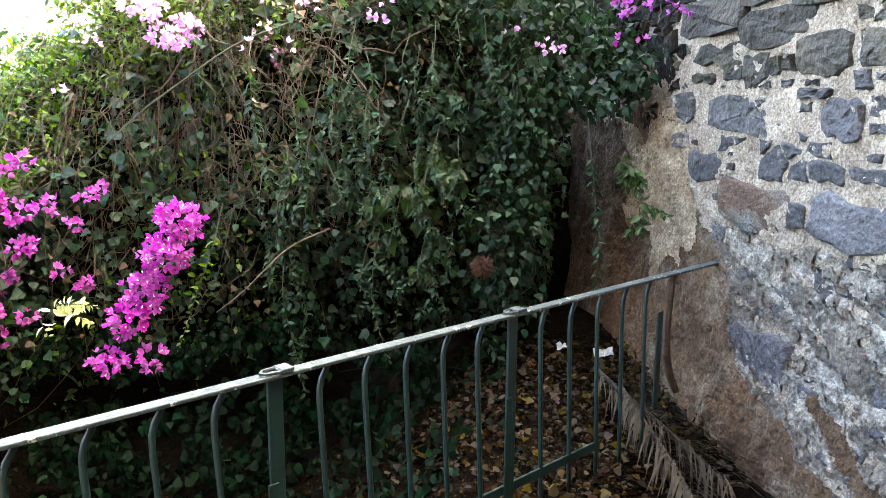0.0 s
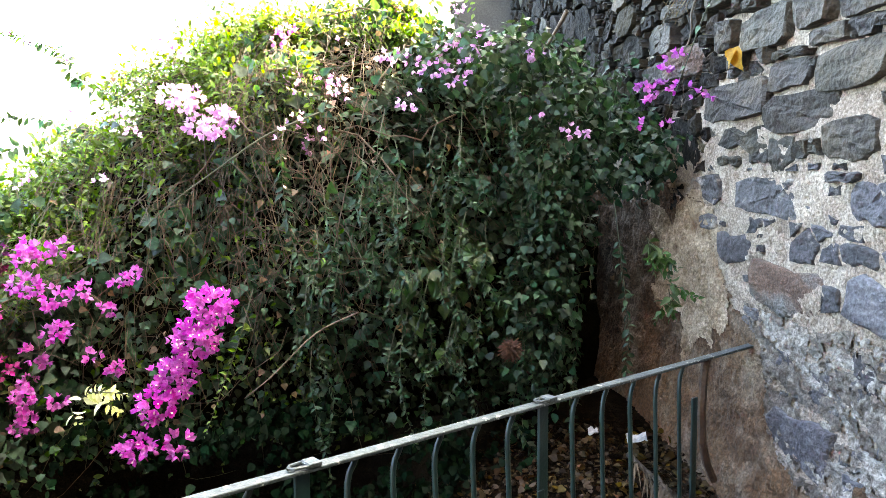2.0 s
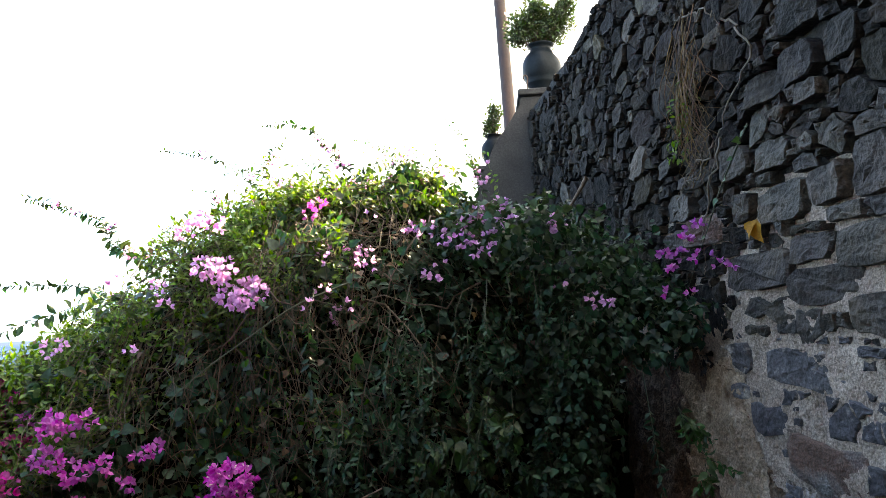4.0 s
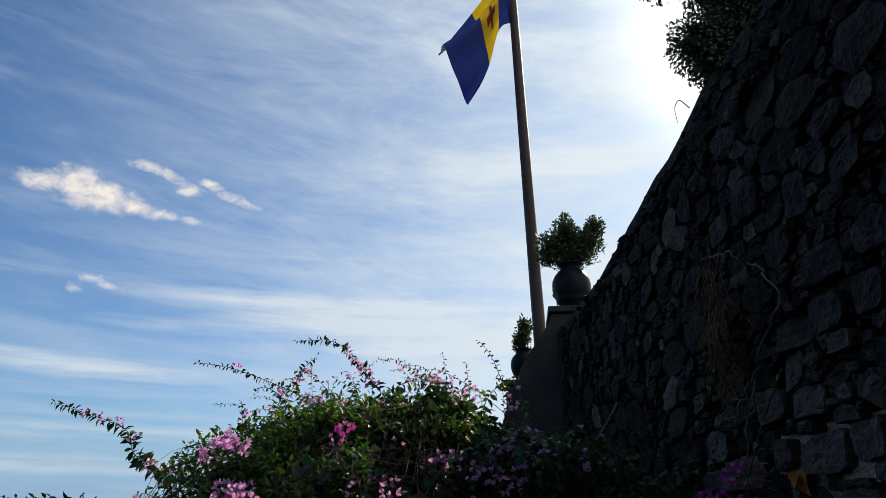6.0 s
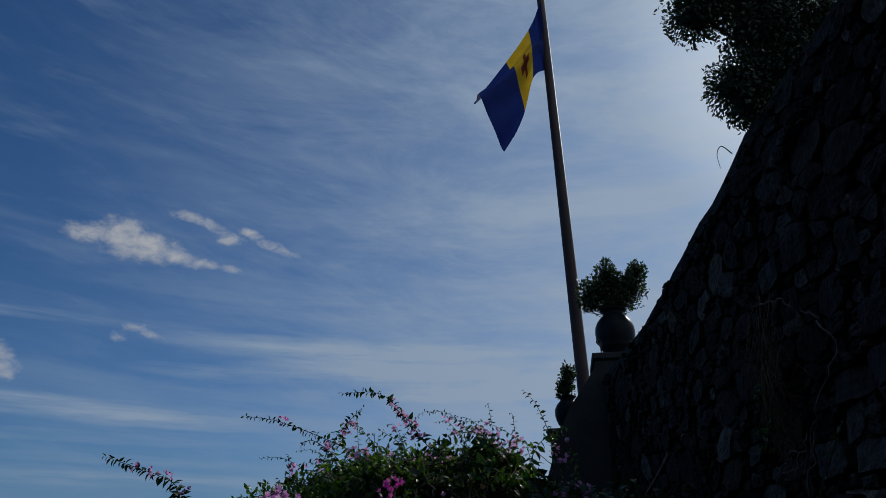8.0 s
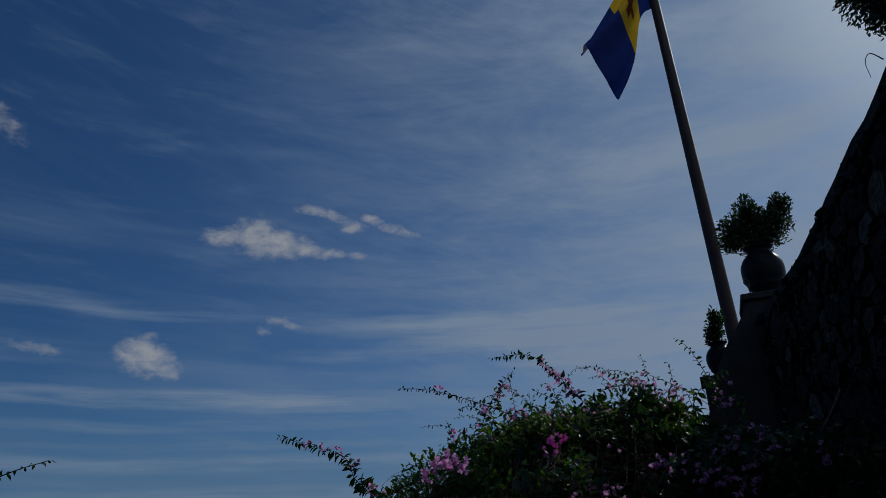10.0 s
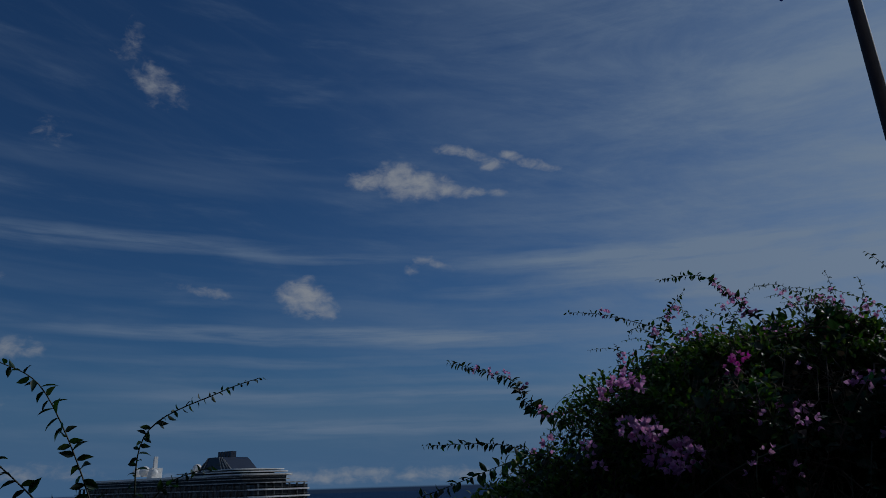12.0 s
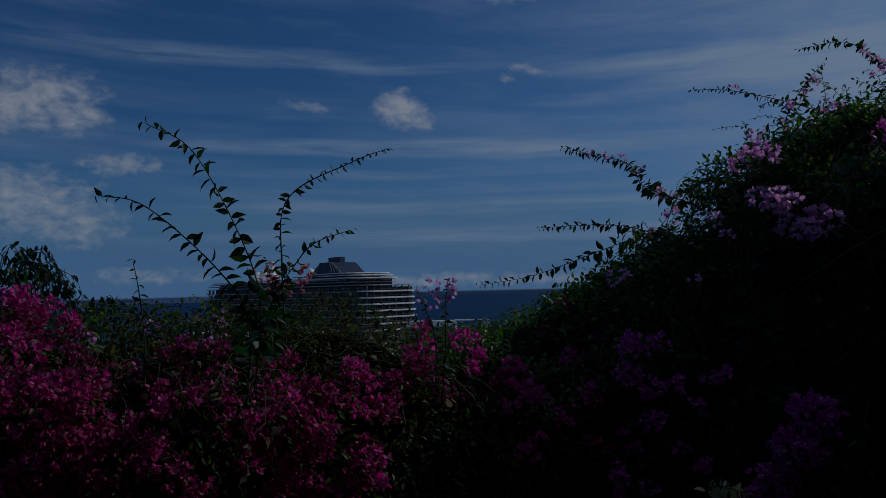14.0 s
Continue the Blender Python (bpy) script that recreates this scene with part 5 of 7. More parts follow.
def flower_head(centre, radii, count, material, parent, seed):
    """A head of flowers in which each flower is a piece of its own."""
    global FLOWER_MESH
    if FLOWER_MESH is None:
        vs, fs = [], []
        tv, tf = BRACT
        for k in range(3):
            w = 2 * math.pi * k / 3
            out = np.array((math.cos(w), math.sin(w), 0))
            al = unit(out * 0.75 + np.array((0, 0, 0.65)))
            sd = unit(np.cross(al, np.array((0, 0, 1.0)) - out * 0.6))
            nn = np.cross(sd, al)
            o = len(vs)
            vs += [sd * a + al * b + nn * c for a, b, c in tv]
            fs += [tuple(i + o for i in f) for f in tf]
        FLOWER_MESH = bpy.data.meshes.new("flower")
        FLOWER_MESH.from_pydata([tuple(v) for v in vs], [], fs)
        FLOWER_MESH.materials.append(material)
    r = np.random.default_rng(seed)
    head = new("blossom")
    head.parent = parent
    head["label"] = "head of vivid magenta bracts"
    eyes_v, eyes_f = [], []
    for _ in range(int(count * 1.5)):
        d = unit(r.normal(0, 1, 3))
        p = np.array(centre) + d * np.array(radii) * r.uniform(0.5, 1.0)
        axis = Vector(unit(d + r.normal(0, 0.5, 3) + np.array((0, -0.35, 0.15))))
        f = new("flower", FLOWER_MESH)
        f.parent = head
        f.matrix_basis = Matrix.Translation(p) @ axis.to_track_quat("Z", "Y").to_matrix().to_4x4() @ Matrix.Rotation(r.uniform(0, 6.28), 4, "Z") @ Matrix.Scale(r.uniform(0.026, 0.038), 4)
        if r.uniform() < 0.3:
            o = len(eyes_v)
            tip = Vector(p) + axis * 0.024
            e1 = axis.orthogonal().normalized()
            e2 = axis.cross(e1)
            eyes_v += [Vector(p), *(tip + (e1 * math.cos(w) + e2 * math.sin(w)) * 0.0042 for w in (0, 1.57, 3.14, 4.71))]
            eyes_f += [(o, o + 1, o + 2), (o, o + 2, o + 3), (o, o + 3, o + 4), (o, o + 4, o + 1), (o + 1, o + 4, o + 3, o + 2)]
    tagged(link_mesh("small_flowers", eyes_v, eyes_f, CREAM, head, "tiny cream flowers between the bracts"), kind="stuff")
    return head


def sprig(ctrl, leaf, parent, every=0.035, radius=0.004, flowers=None, material=None, seed=0, taper_leaves=True, bloom=None):
    """An arching shoot with leaves in two rows; flowers: how many bract heads hang along it."""
    r = np.random.default_rng(seed)
    pts = spline(ctrl, 60)
    seg = np.concatenate([[0], np.cumsum(np.linalg.norm(np.diff(pts, axis=0), axis=1))])
    stem = stems("shoot", [pts[::2]], radius, GREEN_STEM, parent)
    n = max(3, int(seg[-1] / every))
    t = np.linspace(0.22, 1.0, n) * seg[-1]
    p = np.stack([np.interp(t, seg, pts[:, i]) for i in range(3)], -1)
    way = unit(np.stack([np.interp(np.minimum(t + 0.02, seg[-1]), seg, pts[:, i]) - np.interp(t - 0.02, seg, pts[:, i]) for i in range(3)], -1))
    side = unit(np.cross(way, np.array((0.5, -0.8, 0.2)))) * np.where(np.arange(n) % 2, 1, -1)[:, None]
    along = side * 0.8 + way * 0.35 + np.array((0, 0, -0.45)) + r.normal(0, 0.45, p.shape)
    facing = np.array((-0.2, -0.6, 0.6)) + r.normal(0, 0.7, p.shape)
    sz = leaf * r.uniform(0.7, 1.15, n) * (np.linspace(1.1, 0.45, n) if taper_leaves else 1.0)
    blades("shoot_foliage", LONG_LEAF, p, along, facing, sz, material or IVY, stem, kind="")
    if flowers:
        for q in r.uniform(0.15, 0.95, flowers):
            c = np.array([np.interp(q * seg[-1], seg, pts[:, i]) for i in range(3)]) + r.normal(0, 0.02, 3)
            bract_cluster(c, (0.035, 0.035, 0.035), int(r.integers(3, 7)), bloom or PINK, stem, "blossom", seed=int(r.integers(1, 9999)), size=(0.022, 0.032))
    return stem

# ---- shoots and flowers ----
def arching_shoot(leaf, flowers, every, seed, *way, bloom=None):
    """A long shoot that springs out of the growth and arches over through the given bends."""
    sprig(list(way), leaf * 1.35, bougainvillea, every * 0.72, 0.0045, flowers, None, seed, True, bloom or PINK)


arching_shoot(0.068, 0, 0.032, 100, (-3.0, 1.67, 1.15), (-2.75, 1.53, 1.49), (-2.77, 1.51, 1.75), (-2.88, 1.34, 2.17), (-2.98, 1.18, 2.29))
arching_shoot(0.062, 0, 0.036, 101, (-3.02, 1.66, 1.15), (-2.78, 1.5, 1.53), (-2.84, 1.41, 1.73), (-2.97, 1.19, 1.97), (-3.05, 1.04, 2.01))
arching_shoot(0.044, 0, 0.029, 102, (-3.2, 2.03, 1.2), (-3.09, 1.91, 1.74), (-3.07, 1.93, 2.07), (-2.88, 2.15, 2.24), (-2.75, 2.28, 2.31))
arching_shoot(0.050, 0, 0.030, 103, (-3.2, 1.86, 1.3), (-3.04, 1.81, 1.59), (-2.98, 1.89, 1.76), (-2.92, 1.96, 1.86), (-2.8, 2.08, 1.92), bloom=CORAL)
arching_shoot(0.046, 1, 0.03, 104, (-3.2, 1.94, 1.25), (-3.04, 1.83, 1.62), (-3.08, 1.8, 1.8), bloom=CORAL)
arching_shoot(0.046, 0, 0.035, 105, (-3.24, 1.33, 1.2), (-3.24, 1.33, 1.47), (-3.25, 1.31, 1.67), (-3.26, 1.29, 1.79))
arching_shoot(0.07, 8, 0.024, 106, (-2.0, 4.8, 2.1), (-2.47, 4.9, 2.28), (-2.71, 5.02, 2.4), (-2.84, 5.07, 2.58), (-3.38, 5.02, 2.77))
arching_shoot(0.06, 1, 0.03, 107, (-2.1, 4.6, 1.85), (-2.37, 4.62, 1.96), (-2.65, 4.61, 2.05), (-2.9, 4.59, 2.08), (-3.31, 4.48, 2.08))
arching_shoot(0.07, 1, 0.04, 108, (-2.1, 4.4, 1.9), (-2.32, 4.42, 1.98), (-2.56, 4.42, 1.94), (-3.21, 4.3, 1.73), (-3.63, 4.14, 1.66))
arching_shoot(0.055, 9, 0.022, 109, (-0.83, 5.0, 2.4), (-0.83, 5.0, 2.62), (-0.94, 4.98, 2.78), (-1.24, 4.94, 3.12), (-1.54, 4.88, 3.14))
arching_shoot(0.045, 2, 0.024, 110, (-1.2, 5.03, 2.4), (-1.32, 5.03, 2.61), (-1.52, 4.98, 2.77), (-1.95, 4.87, 2.94), (-2.21, 4.77, 2.98))
arching_shoot(0.05, 2, 0.026, 111, (-1.62, 4.9, 2.4), (-1.66, 4.9, 2.62), (-1.6, 4.92, 2.8), (-1.5, 4.95, 2.95), (-1.4, 4.95, 3.05))
arching_shoot(0.06, 1, 0.035, 112, (-0.87, 5.09, 2.4), (-0.87, 5.09, 2.64), (-0.81, 5.1, 2.86), (-0.47, 5.12, 2.85), (-0.42, 5.12, 2.73))
arching_shoot(0.045, 0, 0.034, 113, (-0.02, 5.17, 2.4), (-0.04, 5.17, 2.7), (-0.11, 5.17, 2.91), (-0.18, 5.17, 3.08), (-0.26, 5.17, 3.18))
arching_shoot(0.05, 2, 0.03, 114, (-1.3, 4.8, 2.35), (-1.38, 4.78, 2.51), (-1.52, 4.74, 2.68), (-1.67, 4.69, 2.78), (-1.74, 4.66, 2.74))
arching_shoot(0.034, 0, 0.034, 115, (-2.56, 2.38, 1.1), (-2.45, 2.29, 1.40), (-2.44, 2.28, 1.55), (-2.43, 2.29, 1.68))
arching_shoot(0.034, 0, 0.034, 118, (-2.58, 2.36, 1.1), (-2.48, 2.26, 1.40), (-2.50, 2.22, 1.56), (-2.53, 2.19, 1.65))
arching_shoot(0.06, 1, 0.03, 116, (-0.25, 5.0, 2.4), (-0.22, 5.0, 2.68), (-0.1, 4.95, 2.82), (0.02, 4.9, 2.86))
arching_shoot(0.055, 3, 0.03, 117, (-1.0, 4.7, 2.35), (-1.0, 4.7, 2.6), (-1.08, 4.7, 2.75), (-1.2, 4.68, 2.83))
# random shoots that break the outline
r = np.random.default_rng(12)
for k in range(46):
    s0, v0 = r.uniform(1.2, LENGTH - 0.4), r.uniform(0.8, 1.15)
    p0 = bank(np.array([s0]), np.array([v0]))[0]
    d = np.array((r.normal(-0.1, 0.5), r.normal(-0.3, 0.4), r.uniform(0.6, 1.2)))
    L = r.uniform(0.15, 0.38)
    c = [p0 - np.array((0, 0, 0.08)), p0 + d * L * 0.35, p0 + d * L * 0.7 + np.array((d[0], d[1], -0.2)) * L * 0.2, p0 + d * L * 0.85 + np.array((d[0], d[1], -0.4)) * L * 0.5]
    sprig(c, r.uniform(0.04, 0.065), bougainvillea, 0.026, 0.003, int(r.integers(0, 3)), FRESH_AND_LIT if r.uniform() < 0.7 else IVY, 300 + k)

MAGENTA_SINGLE = surface("magenta_flower", (0.50, 0.042, 0.38), (0.76, 0.125, 0.60), 3, 0.55, 0.0, 20, vary=0.2, translucent=0.45)
for k in range(44):
    p0 = np.array((r.uniform(-1.9, 0.1), r.uniform(4.5, 5.1), r.uniform(2.38, 2.58)))
    d = np.array((r.normal(-0.25, 0.5), r.normal(0, 0.25), 1.0))
    L = r.uniform(0.22, 0.62)
    sprig([p0, p0 + d * L * 0.4, p0 + d * L * 0.75 + np.array((d[0], 0, -0.1)) * L * 0.15, p0 + d * L * 0.9 + np.array((d[0], 0, -0.35)) * L * 0.4], r.uniform(0.035, 0.055), bougainvillea, 0.024, 0.0025, int(r.integers(0, 3)), FRESH_AND_LIT if r.uniform() < 0.6 else IVY, 500 + k)
n_ = 0
for (x, y, z, rx, rz, count) in ((-1.17, 3.15, 1.08, 0.108, 0.097, 60), (-1.24, 3.11, 0.94, 0.108, 0.097, 60), (-1.33, 3.09, 0.78, 0.108, 0.097, 55), (-1.4, 3.04, 0.67, 0.086, 0.086, 40), (-1.49, 3.0, 0.5, 0.086, 0.054, 26), (-1.33, 3.04, 0.49, 0.054, 0.054, 16),
                             (-1.97, 3.18, 1.35, 0.085, 0.060, 26), (-1.86, 3.22, 1.36, 0.040, 0.045, 10), (-2.00, 3.16, 1.20, 0.075, 0.055, 22), (-1.90, 3.19, 1.14, 0.055, 0.060, 16), (-1.80, 3.24, 1.16, 0.045, 0.050, 12), (-1.655, 3.33, 1.19, 0.045, 0.030, 9), (-1.60, 3.34, 1.215, 0.025, 0.025, 5), (-1.71, 3.30, 1.06, 0.040, 0.025, 7), (-1.90, 3.18, 0.98, 0.060, 0.045, 14), (-1.79, 3.25, 0.85, 0.035, 0.030, 6),
                             (-1.70, 3.3, 0.77, 0.045, 0.028, 9), (-2.05, 3.13, 0.70, 0.050, 0.060, 18), (-2.06, 3.12, 0.58, 0.060, 0.045, 18), (-1.93, 3.18, 0.66, 0.040, 0.030, 8)):
    n_ += 1
    if n_ <= 6:
        flower_head((x, y, z), (rx, 0.08, rz), count, MAGENTA_SINGLE, bougainvillea, n_)
    else:
        bract_cluster((x, y, z), (rx * 1.08, 0.06, rz * 1.08), int(count * 1.7), MAGENTA, bougainvillea, "blossom", "head of vivid magenta bracts", n_, (0.022, 0.034))
def small_blossoms(material, *spots):
    """Small heads of bracts at the given places, each with its number of flowers."""
    global n_
    for x, y, z, count in spots:
        m = material
        n_ += 1
        if y > 3.74:
            # these stand clear of the leaves
            x, y, z = x * 0.945, y * 0.945, 1.66 + (z - 1.66) * 0.945
            m = LILAC if x > -1.2 and m is PINK else m
        w = 0.026 if m is MAGENTA and count < 10 else 0.036
        bract_cluster((x, y, z), (w + 0.0012 * count, w, w), max(3, int(count * 0.7)), m, bougainvillea, "blossom", {PINK: "small cluster of pale pink bracts", LILAC: "small cluster of lilac bracts", CORAL: "drooping cluster of coral bracts"}.get(m, ""), n_, (0.021, 0.032))


small_blossoms(CORAL, (-3.22, 1.91, 1.75, 7), (-3.21, 1.92, 1.72, 6), (-3.19, 1.95, 1.73, 5), (-3.17, 1.97, 1.69, 7), (-3.16, 1.99, 1.65, 6), (-3.14, 2.01, 1.75, 4), (-3.11, 2.05, 1.7, 7), (-3.1, 2.07, 1.74, 8), (-3.1, 2.06, 1.68, 5), (-3.21, 1.92, 1.69, 4))
small_blossoms(LILAC, (-2.5, 2.4, 1.65, 7), (-2.52, 2.39, 1.63, 6), (-2.49, 2.41, 1.62, 5), (-2.57, 2.34, 1.65, 6), (-2.59, 2.33, 1.62, 5), (-2.56, 2.35, 1.59, 6), (-2.58, 2.33, 1.58, 4))
small_blossoms(PINK, (-1.74, 3.38, 1.65, 7), (-1.59, 3.45, 1.87, 9), (-1.46, 3.56, 2.04, 14), (-1.4, 3.57, 1.99, 14), (-2.21, 3.6, 1.7, 10), (-2.28, 3.6, 1.68, 10), (-1.2, 3.64, 1.93, 22))
small_blossoms(PINK, (-0.86, 3.64, 1.9, 6), (-0.81, 3.66, 1.78, 5), (-0.76, 3.66, 1.83, 5), (0.52, 3.7, 1.8, 3), (0.59, 3.7, 1.79, 3), (0.35, 3.7, 1.88, 4), (-0.3, 3.72, 1.96, 6), (-2.0, 3.75, 2.02, 12), (-1.8, 3.8, 1.98, 10))
small_blossoms(PINK, (-1.69, 3.88, 2.28, 20), (-1.63, 3.9, 2.33, 20), (-1.48, 3.95, 2.1, 14), (-0.94, 4.0, 2.16, 12), (-0.71, 4.05, 2.16, 14), (-0.81, 4.05, 2.14, 12), (-0.67, 4.1, 2.35, 5))
small_blossoms(PINK, (-0.35, 4.1, 2.27, 12), (-0.45, 4.1, 2.26, 12), (-0.15, 4.1, 2.27, 14), (0.1, 4.1, 2.32, 16), (-0.04, 4.1, 2.33, 14), (0.35, 4.1, 2.28, 8), (0.08, 4.15, 2.41, 10))
small_blossoms(PINK, (-1.12, 3.40, 1.91, 18), (-1.19, 3.42, 1.85, 14), (-1.31, 3.48, 2.01, 14), (-1.37, 3.50, 2.06, 12))
small_blossoms(LILAC, (-0.26, 3.71, 2.19, 8), (-0.23, 3.67, 2.14, 7), (-0.11, 3.69, 2.14, 9), (-0.08, 3.66, 2.08, 8), (0.01, 3.69, 2.15, 9), (0.07, 3.73, 2.25, 9), (0.12, 3.73, 2.22, 9), (-0.03, 3.66, 2.07, 8), (-0.18, 3.67, 2.12, 7), (0.30, 3.73, 2.18, 5), (0.37, 3.73, 2.18, 5))
small_blossoms(PINK, (0.49, 3.60, 1.80, 4), (0.56, 3.62, 1.80, 4), (-0.28, 3.58, 1.97, 6), (-0.25, 3.58, 2.01, 5), (-0.72, 3.48, 1.83, 4), (-0.89, 3.45, 1.83, 4), (-0.81, 3.46, 1.90, 4), (-0.39, 3.68, 2.17, 5))
small_blossoms(LILAC, (-0.65, 3.63, 2.07, 7), (-0.80, 3.60, 2.06, 7), (-0.62, 3.64, 2.04, 7))
small_blossoms(MAGENTA, (1.14, 3.56, 1.94, 6), (1.1, 3.58, 1.93, 7), (0.98, 3.6, 1.99, 5), (0.89, 3.62, 1.94, 8), (0.96, 3.62, 1.8, 6), (0.84, 3.64, 1.82, 6), (-1.03, 4.15, 2.38, 12), (-1.0, 4.16, 2.44, 18))
# the largest pink heads on the western shoulder
for x, y, z in ((-1.51, 3.75, 2.09), (-1.37, 3.65, 2.04), (-1.22, 3.59, 1.95), (-1.22, 3.45, 1.88), (-1.35, 3.64, 1.91)):
    n_ += 1
    bract_cluster((x, y, z), (0.055, 0.045, 0.045), 15, PINK, bougainvillea, "blossom", "full cluster of pale pink bracts", n_, (0.028, 0.042))
for x, y, z in ((-1.47, 3.62, 2.32), (-1.46, 3.75, 2.29)):
    n_ += 1
    bract_cluster((x, y, z), (0.06, 0.05, 0.04), 14, LILAC, bougainvillea, "blossom", "small cluster of lilac bracts", n_, (0.022, 0.034))
# the low hedge to the west is full of flowers
def bloom_share(s0, v0):
    """How thickly the flowers sit: thin near the tall bank and along the top, thick to the west."""
    low = np.interp(s0, (3.85, 3.95, 4.15, 4.25, 4.9, 5.15, 5.5, 6.2), (0.2, 0.60, 0.50, 0.16, 0.26, 0.72, 0.78, 0.72))
    top = np.interp(s0, (3.9, 4.1, 4.3, 6.1, 6.5), (0.45, 0.35, 0.13, 0.17, 0.62))
    share = float(low + (top - low) * np.interp(v0, (0.62, 0.8), (0, 1)))
    return share * (0.35 if 3.9 < s0 < 4.9 and 0.36 < v0 < 0.6 else 1.0)


for k in range(900):
    s0, v0 = r.uniform(3.85, LENGTH - 1.0), r.uniform(0.3, 0.97)
    lump = 0.5 + 0.9 * noise.noise((s0 * 2.6, v0 * 4.0, 31.0)) + 0.4 * noise.noise((s0 * 6, v0 * 9, 33.0))
    if lump > bloom_share(s0, v0):
        continue
    p0 = bank(np.array([s0]), np.array([v0]))[0] + FLIP * bank_out(np.array([s0]), np.array([v0]))[0] * r.uniform(-0.02, 0.15)
    n_ += 1
    w = r.uniform(0.03, 0.075)
    bract_cluster(p0, (w, w, w * 0.8), int(380 * w), MAGENTA if s0 < 3.95 else (CRIMSON, ROSE, CRIMSON, CRIMSON_SHADED)[k % 4], bougainvillea, "blossom", "", n_, (0.018, 0.031))
# a spray that rises over the hedge's western end
for k in range(16):
    p0 = bank(np.array([r.uniform(6.55, 7.1)]), np.array([0.93]))[0] + np.array((r.normal(0, 0.05), r.normal(0, 0.05), r.uniform(0.02, 0.24)))
    n_ += 1
    w = r.uniform(0.035, 0.06)
    bract_cluster(p0, (w, w, w), int(340 * w), ROSE, bougainvillea, "blossom", "", n_, (0.02, 0.032))

for k in range(24):
    s0 = r.uniform(3.85, 4.6)
    v0 = 0.637 * math.asin(min(0.97, r.uniform(0.75, 1.22) / float(np.interp(s0, LINE_S, FRONT_LINE[:, 2]))))
    p0 = bank(np.array([s0]), np.array([v0]))[0] + FLIP * bank_out(np.array([s0]), np.array([v0]))[0] * 0.19
    n_ += 1
    w = r.uniform(0.035, 0.07)
    bract_cluster(p0, (w, w, w * 0.75), int(240 * w), MAGENTA if s0 < 4.0 else ROSE, bougainvillea, "blossom", "", n_, (0.024, 0.036))

# pale fresh tip beside the big flower head
for k, (bx, bz, dx, dz) in enumerate(((-1.40, 0.88, 0.12, 0.05), (-1.36, 0.91, 0.14, 0.0), (-1.42, 0.87, 0.02, -0.06), (-1.33, 0.90, 0.08, -0.05))):
    sprig([(bx, 2.42, bz), (bx + dx * 0.4, 2.41, bz + dz * 0.5 + 0.015), (bx + dx * 0.8, 2.41, bz + dz * 0.8 + 0.01), (bx + dx, 2.42, bz + dz)], 0.048, bougainvillea, 0.012, 0.002, None, PALE_TIP, 770 + k, True)
sprig([(-0.96, 3.10, 1.16), (-1.01, 3.03, 0.96), (-1.10, 3.01, 0.74), (-1.18, 2.99, 0.54)], 0.045, bougainvillea, 0.022, 0.003, None, FRESH_AND_LIT, 78)
stems("bare_twig", [spline([(-0.54, 3.3, 1.0), (-0.70, 3.1, 0.95), (-0.86, 2.95, 0.81), (-0.96, 2.88, 0.74)], 16)], 0.0045, TWIG, bougainvillea, 5, "bare pale twig")
stems("branch", [spline([(-0.70, 3.62, 1.95), (-0.95, 3.48, 1.84), (-1.18, 3.38, 1.68), (-1.38, 3.30, 1.53), (-1.62, 3.2, 1.30)], 20)], 0.006, GREEN_STEM, bougainvillea, 6)

# ---- ivy over the corner by the wall ----


def leaf_blob(name, blobs, per, leaf, shape, material, parent, seed, droop=0.6, label="", shell=0.5):
    r = np.random.default_rng(seed)
    P, A, F = [], [], []
    for (x, y, z, rx, ry, rz) in blobs:
        n = int(per * (rx * ry * rz) ** (2 / 3))
        d = unit(r.normal(0, 1, (n, 3)))
        P.append(np.array((x, y, z)) + d * np.array((rx, ry, rz)) * r.uniform(shell, 1.08, (n, 1)) * (1 + 0.35 * np.array([noise.noise((q[0] * 2.2 + x * 3, q[1] * 2.2, q[2] * 2.2 + z)) for q in d]))[:, None])
        A.append(d * 0.6 + np.array((0, 0, -droop)) + r.normal(0, 0.5, (n, 3)))
        F.append(d + np.array((0, 0, 0.3)) + r.normal(0, 0.45, (n, 3)))
    P = np.vstack(P)
    return blades(name, shape, P, np.vstack(A), np.vstack(F), leaf * r.uniform(0.6, 1.15, len(P)), material, parent, label)


leaf_blob("overhang", [(0.45, 3.92, 1.60, 0.34, 0.18, 0.32), (0.72, 3.95, 1.66, 0.22, 0.20, 0.20), (0.98, 3.90, 1.68, 0.14, 0.20, 0.14), (0.45, 4.05, 2.0, 0.40, 0.26, 0.22), (0.86, 3.82, 1.55, 0.12, 0.12, 0.10), (0.42, 3.80, 1.2, 0.20, 0.12, 0.38), (0.30, 3.72, 0.75, 0.20, 0.10, 0.45), (0.10, 3.95, 2.2, 0.45, 0.3, 0.18), (0.85, 4.2, 1.85, 0.22, 0.3, 0.12)], 9500, 0.052, IVY_LEAF, IVY, ivy, 21, 0.6)
for k in range(13):
    f = (0.02, 0.06, 0.10, 0.15, 0.05, 0.10, 0.0, 0.14, 0.5, 0.58, 0.64, 0.7, 0.76)[k]
    b0 = np.array((0.85 + 0.15 * f, 3.58 - 0.06 * f, 1.27 - 0.40 * f))
    d = np.array((r.normal(0.04, 0.06), r.normal(-0.02, 0.03), -r.uniform(0.08, 0.16)))
    sprig([b0, b0 + d * 0.4 + np.array((0, 0, 0.01)), b0 + d * 0.75, b0 + d], 0.066, ivy, 0.014, 0.0022, None, MIDGREEN, 900 + k, True)
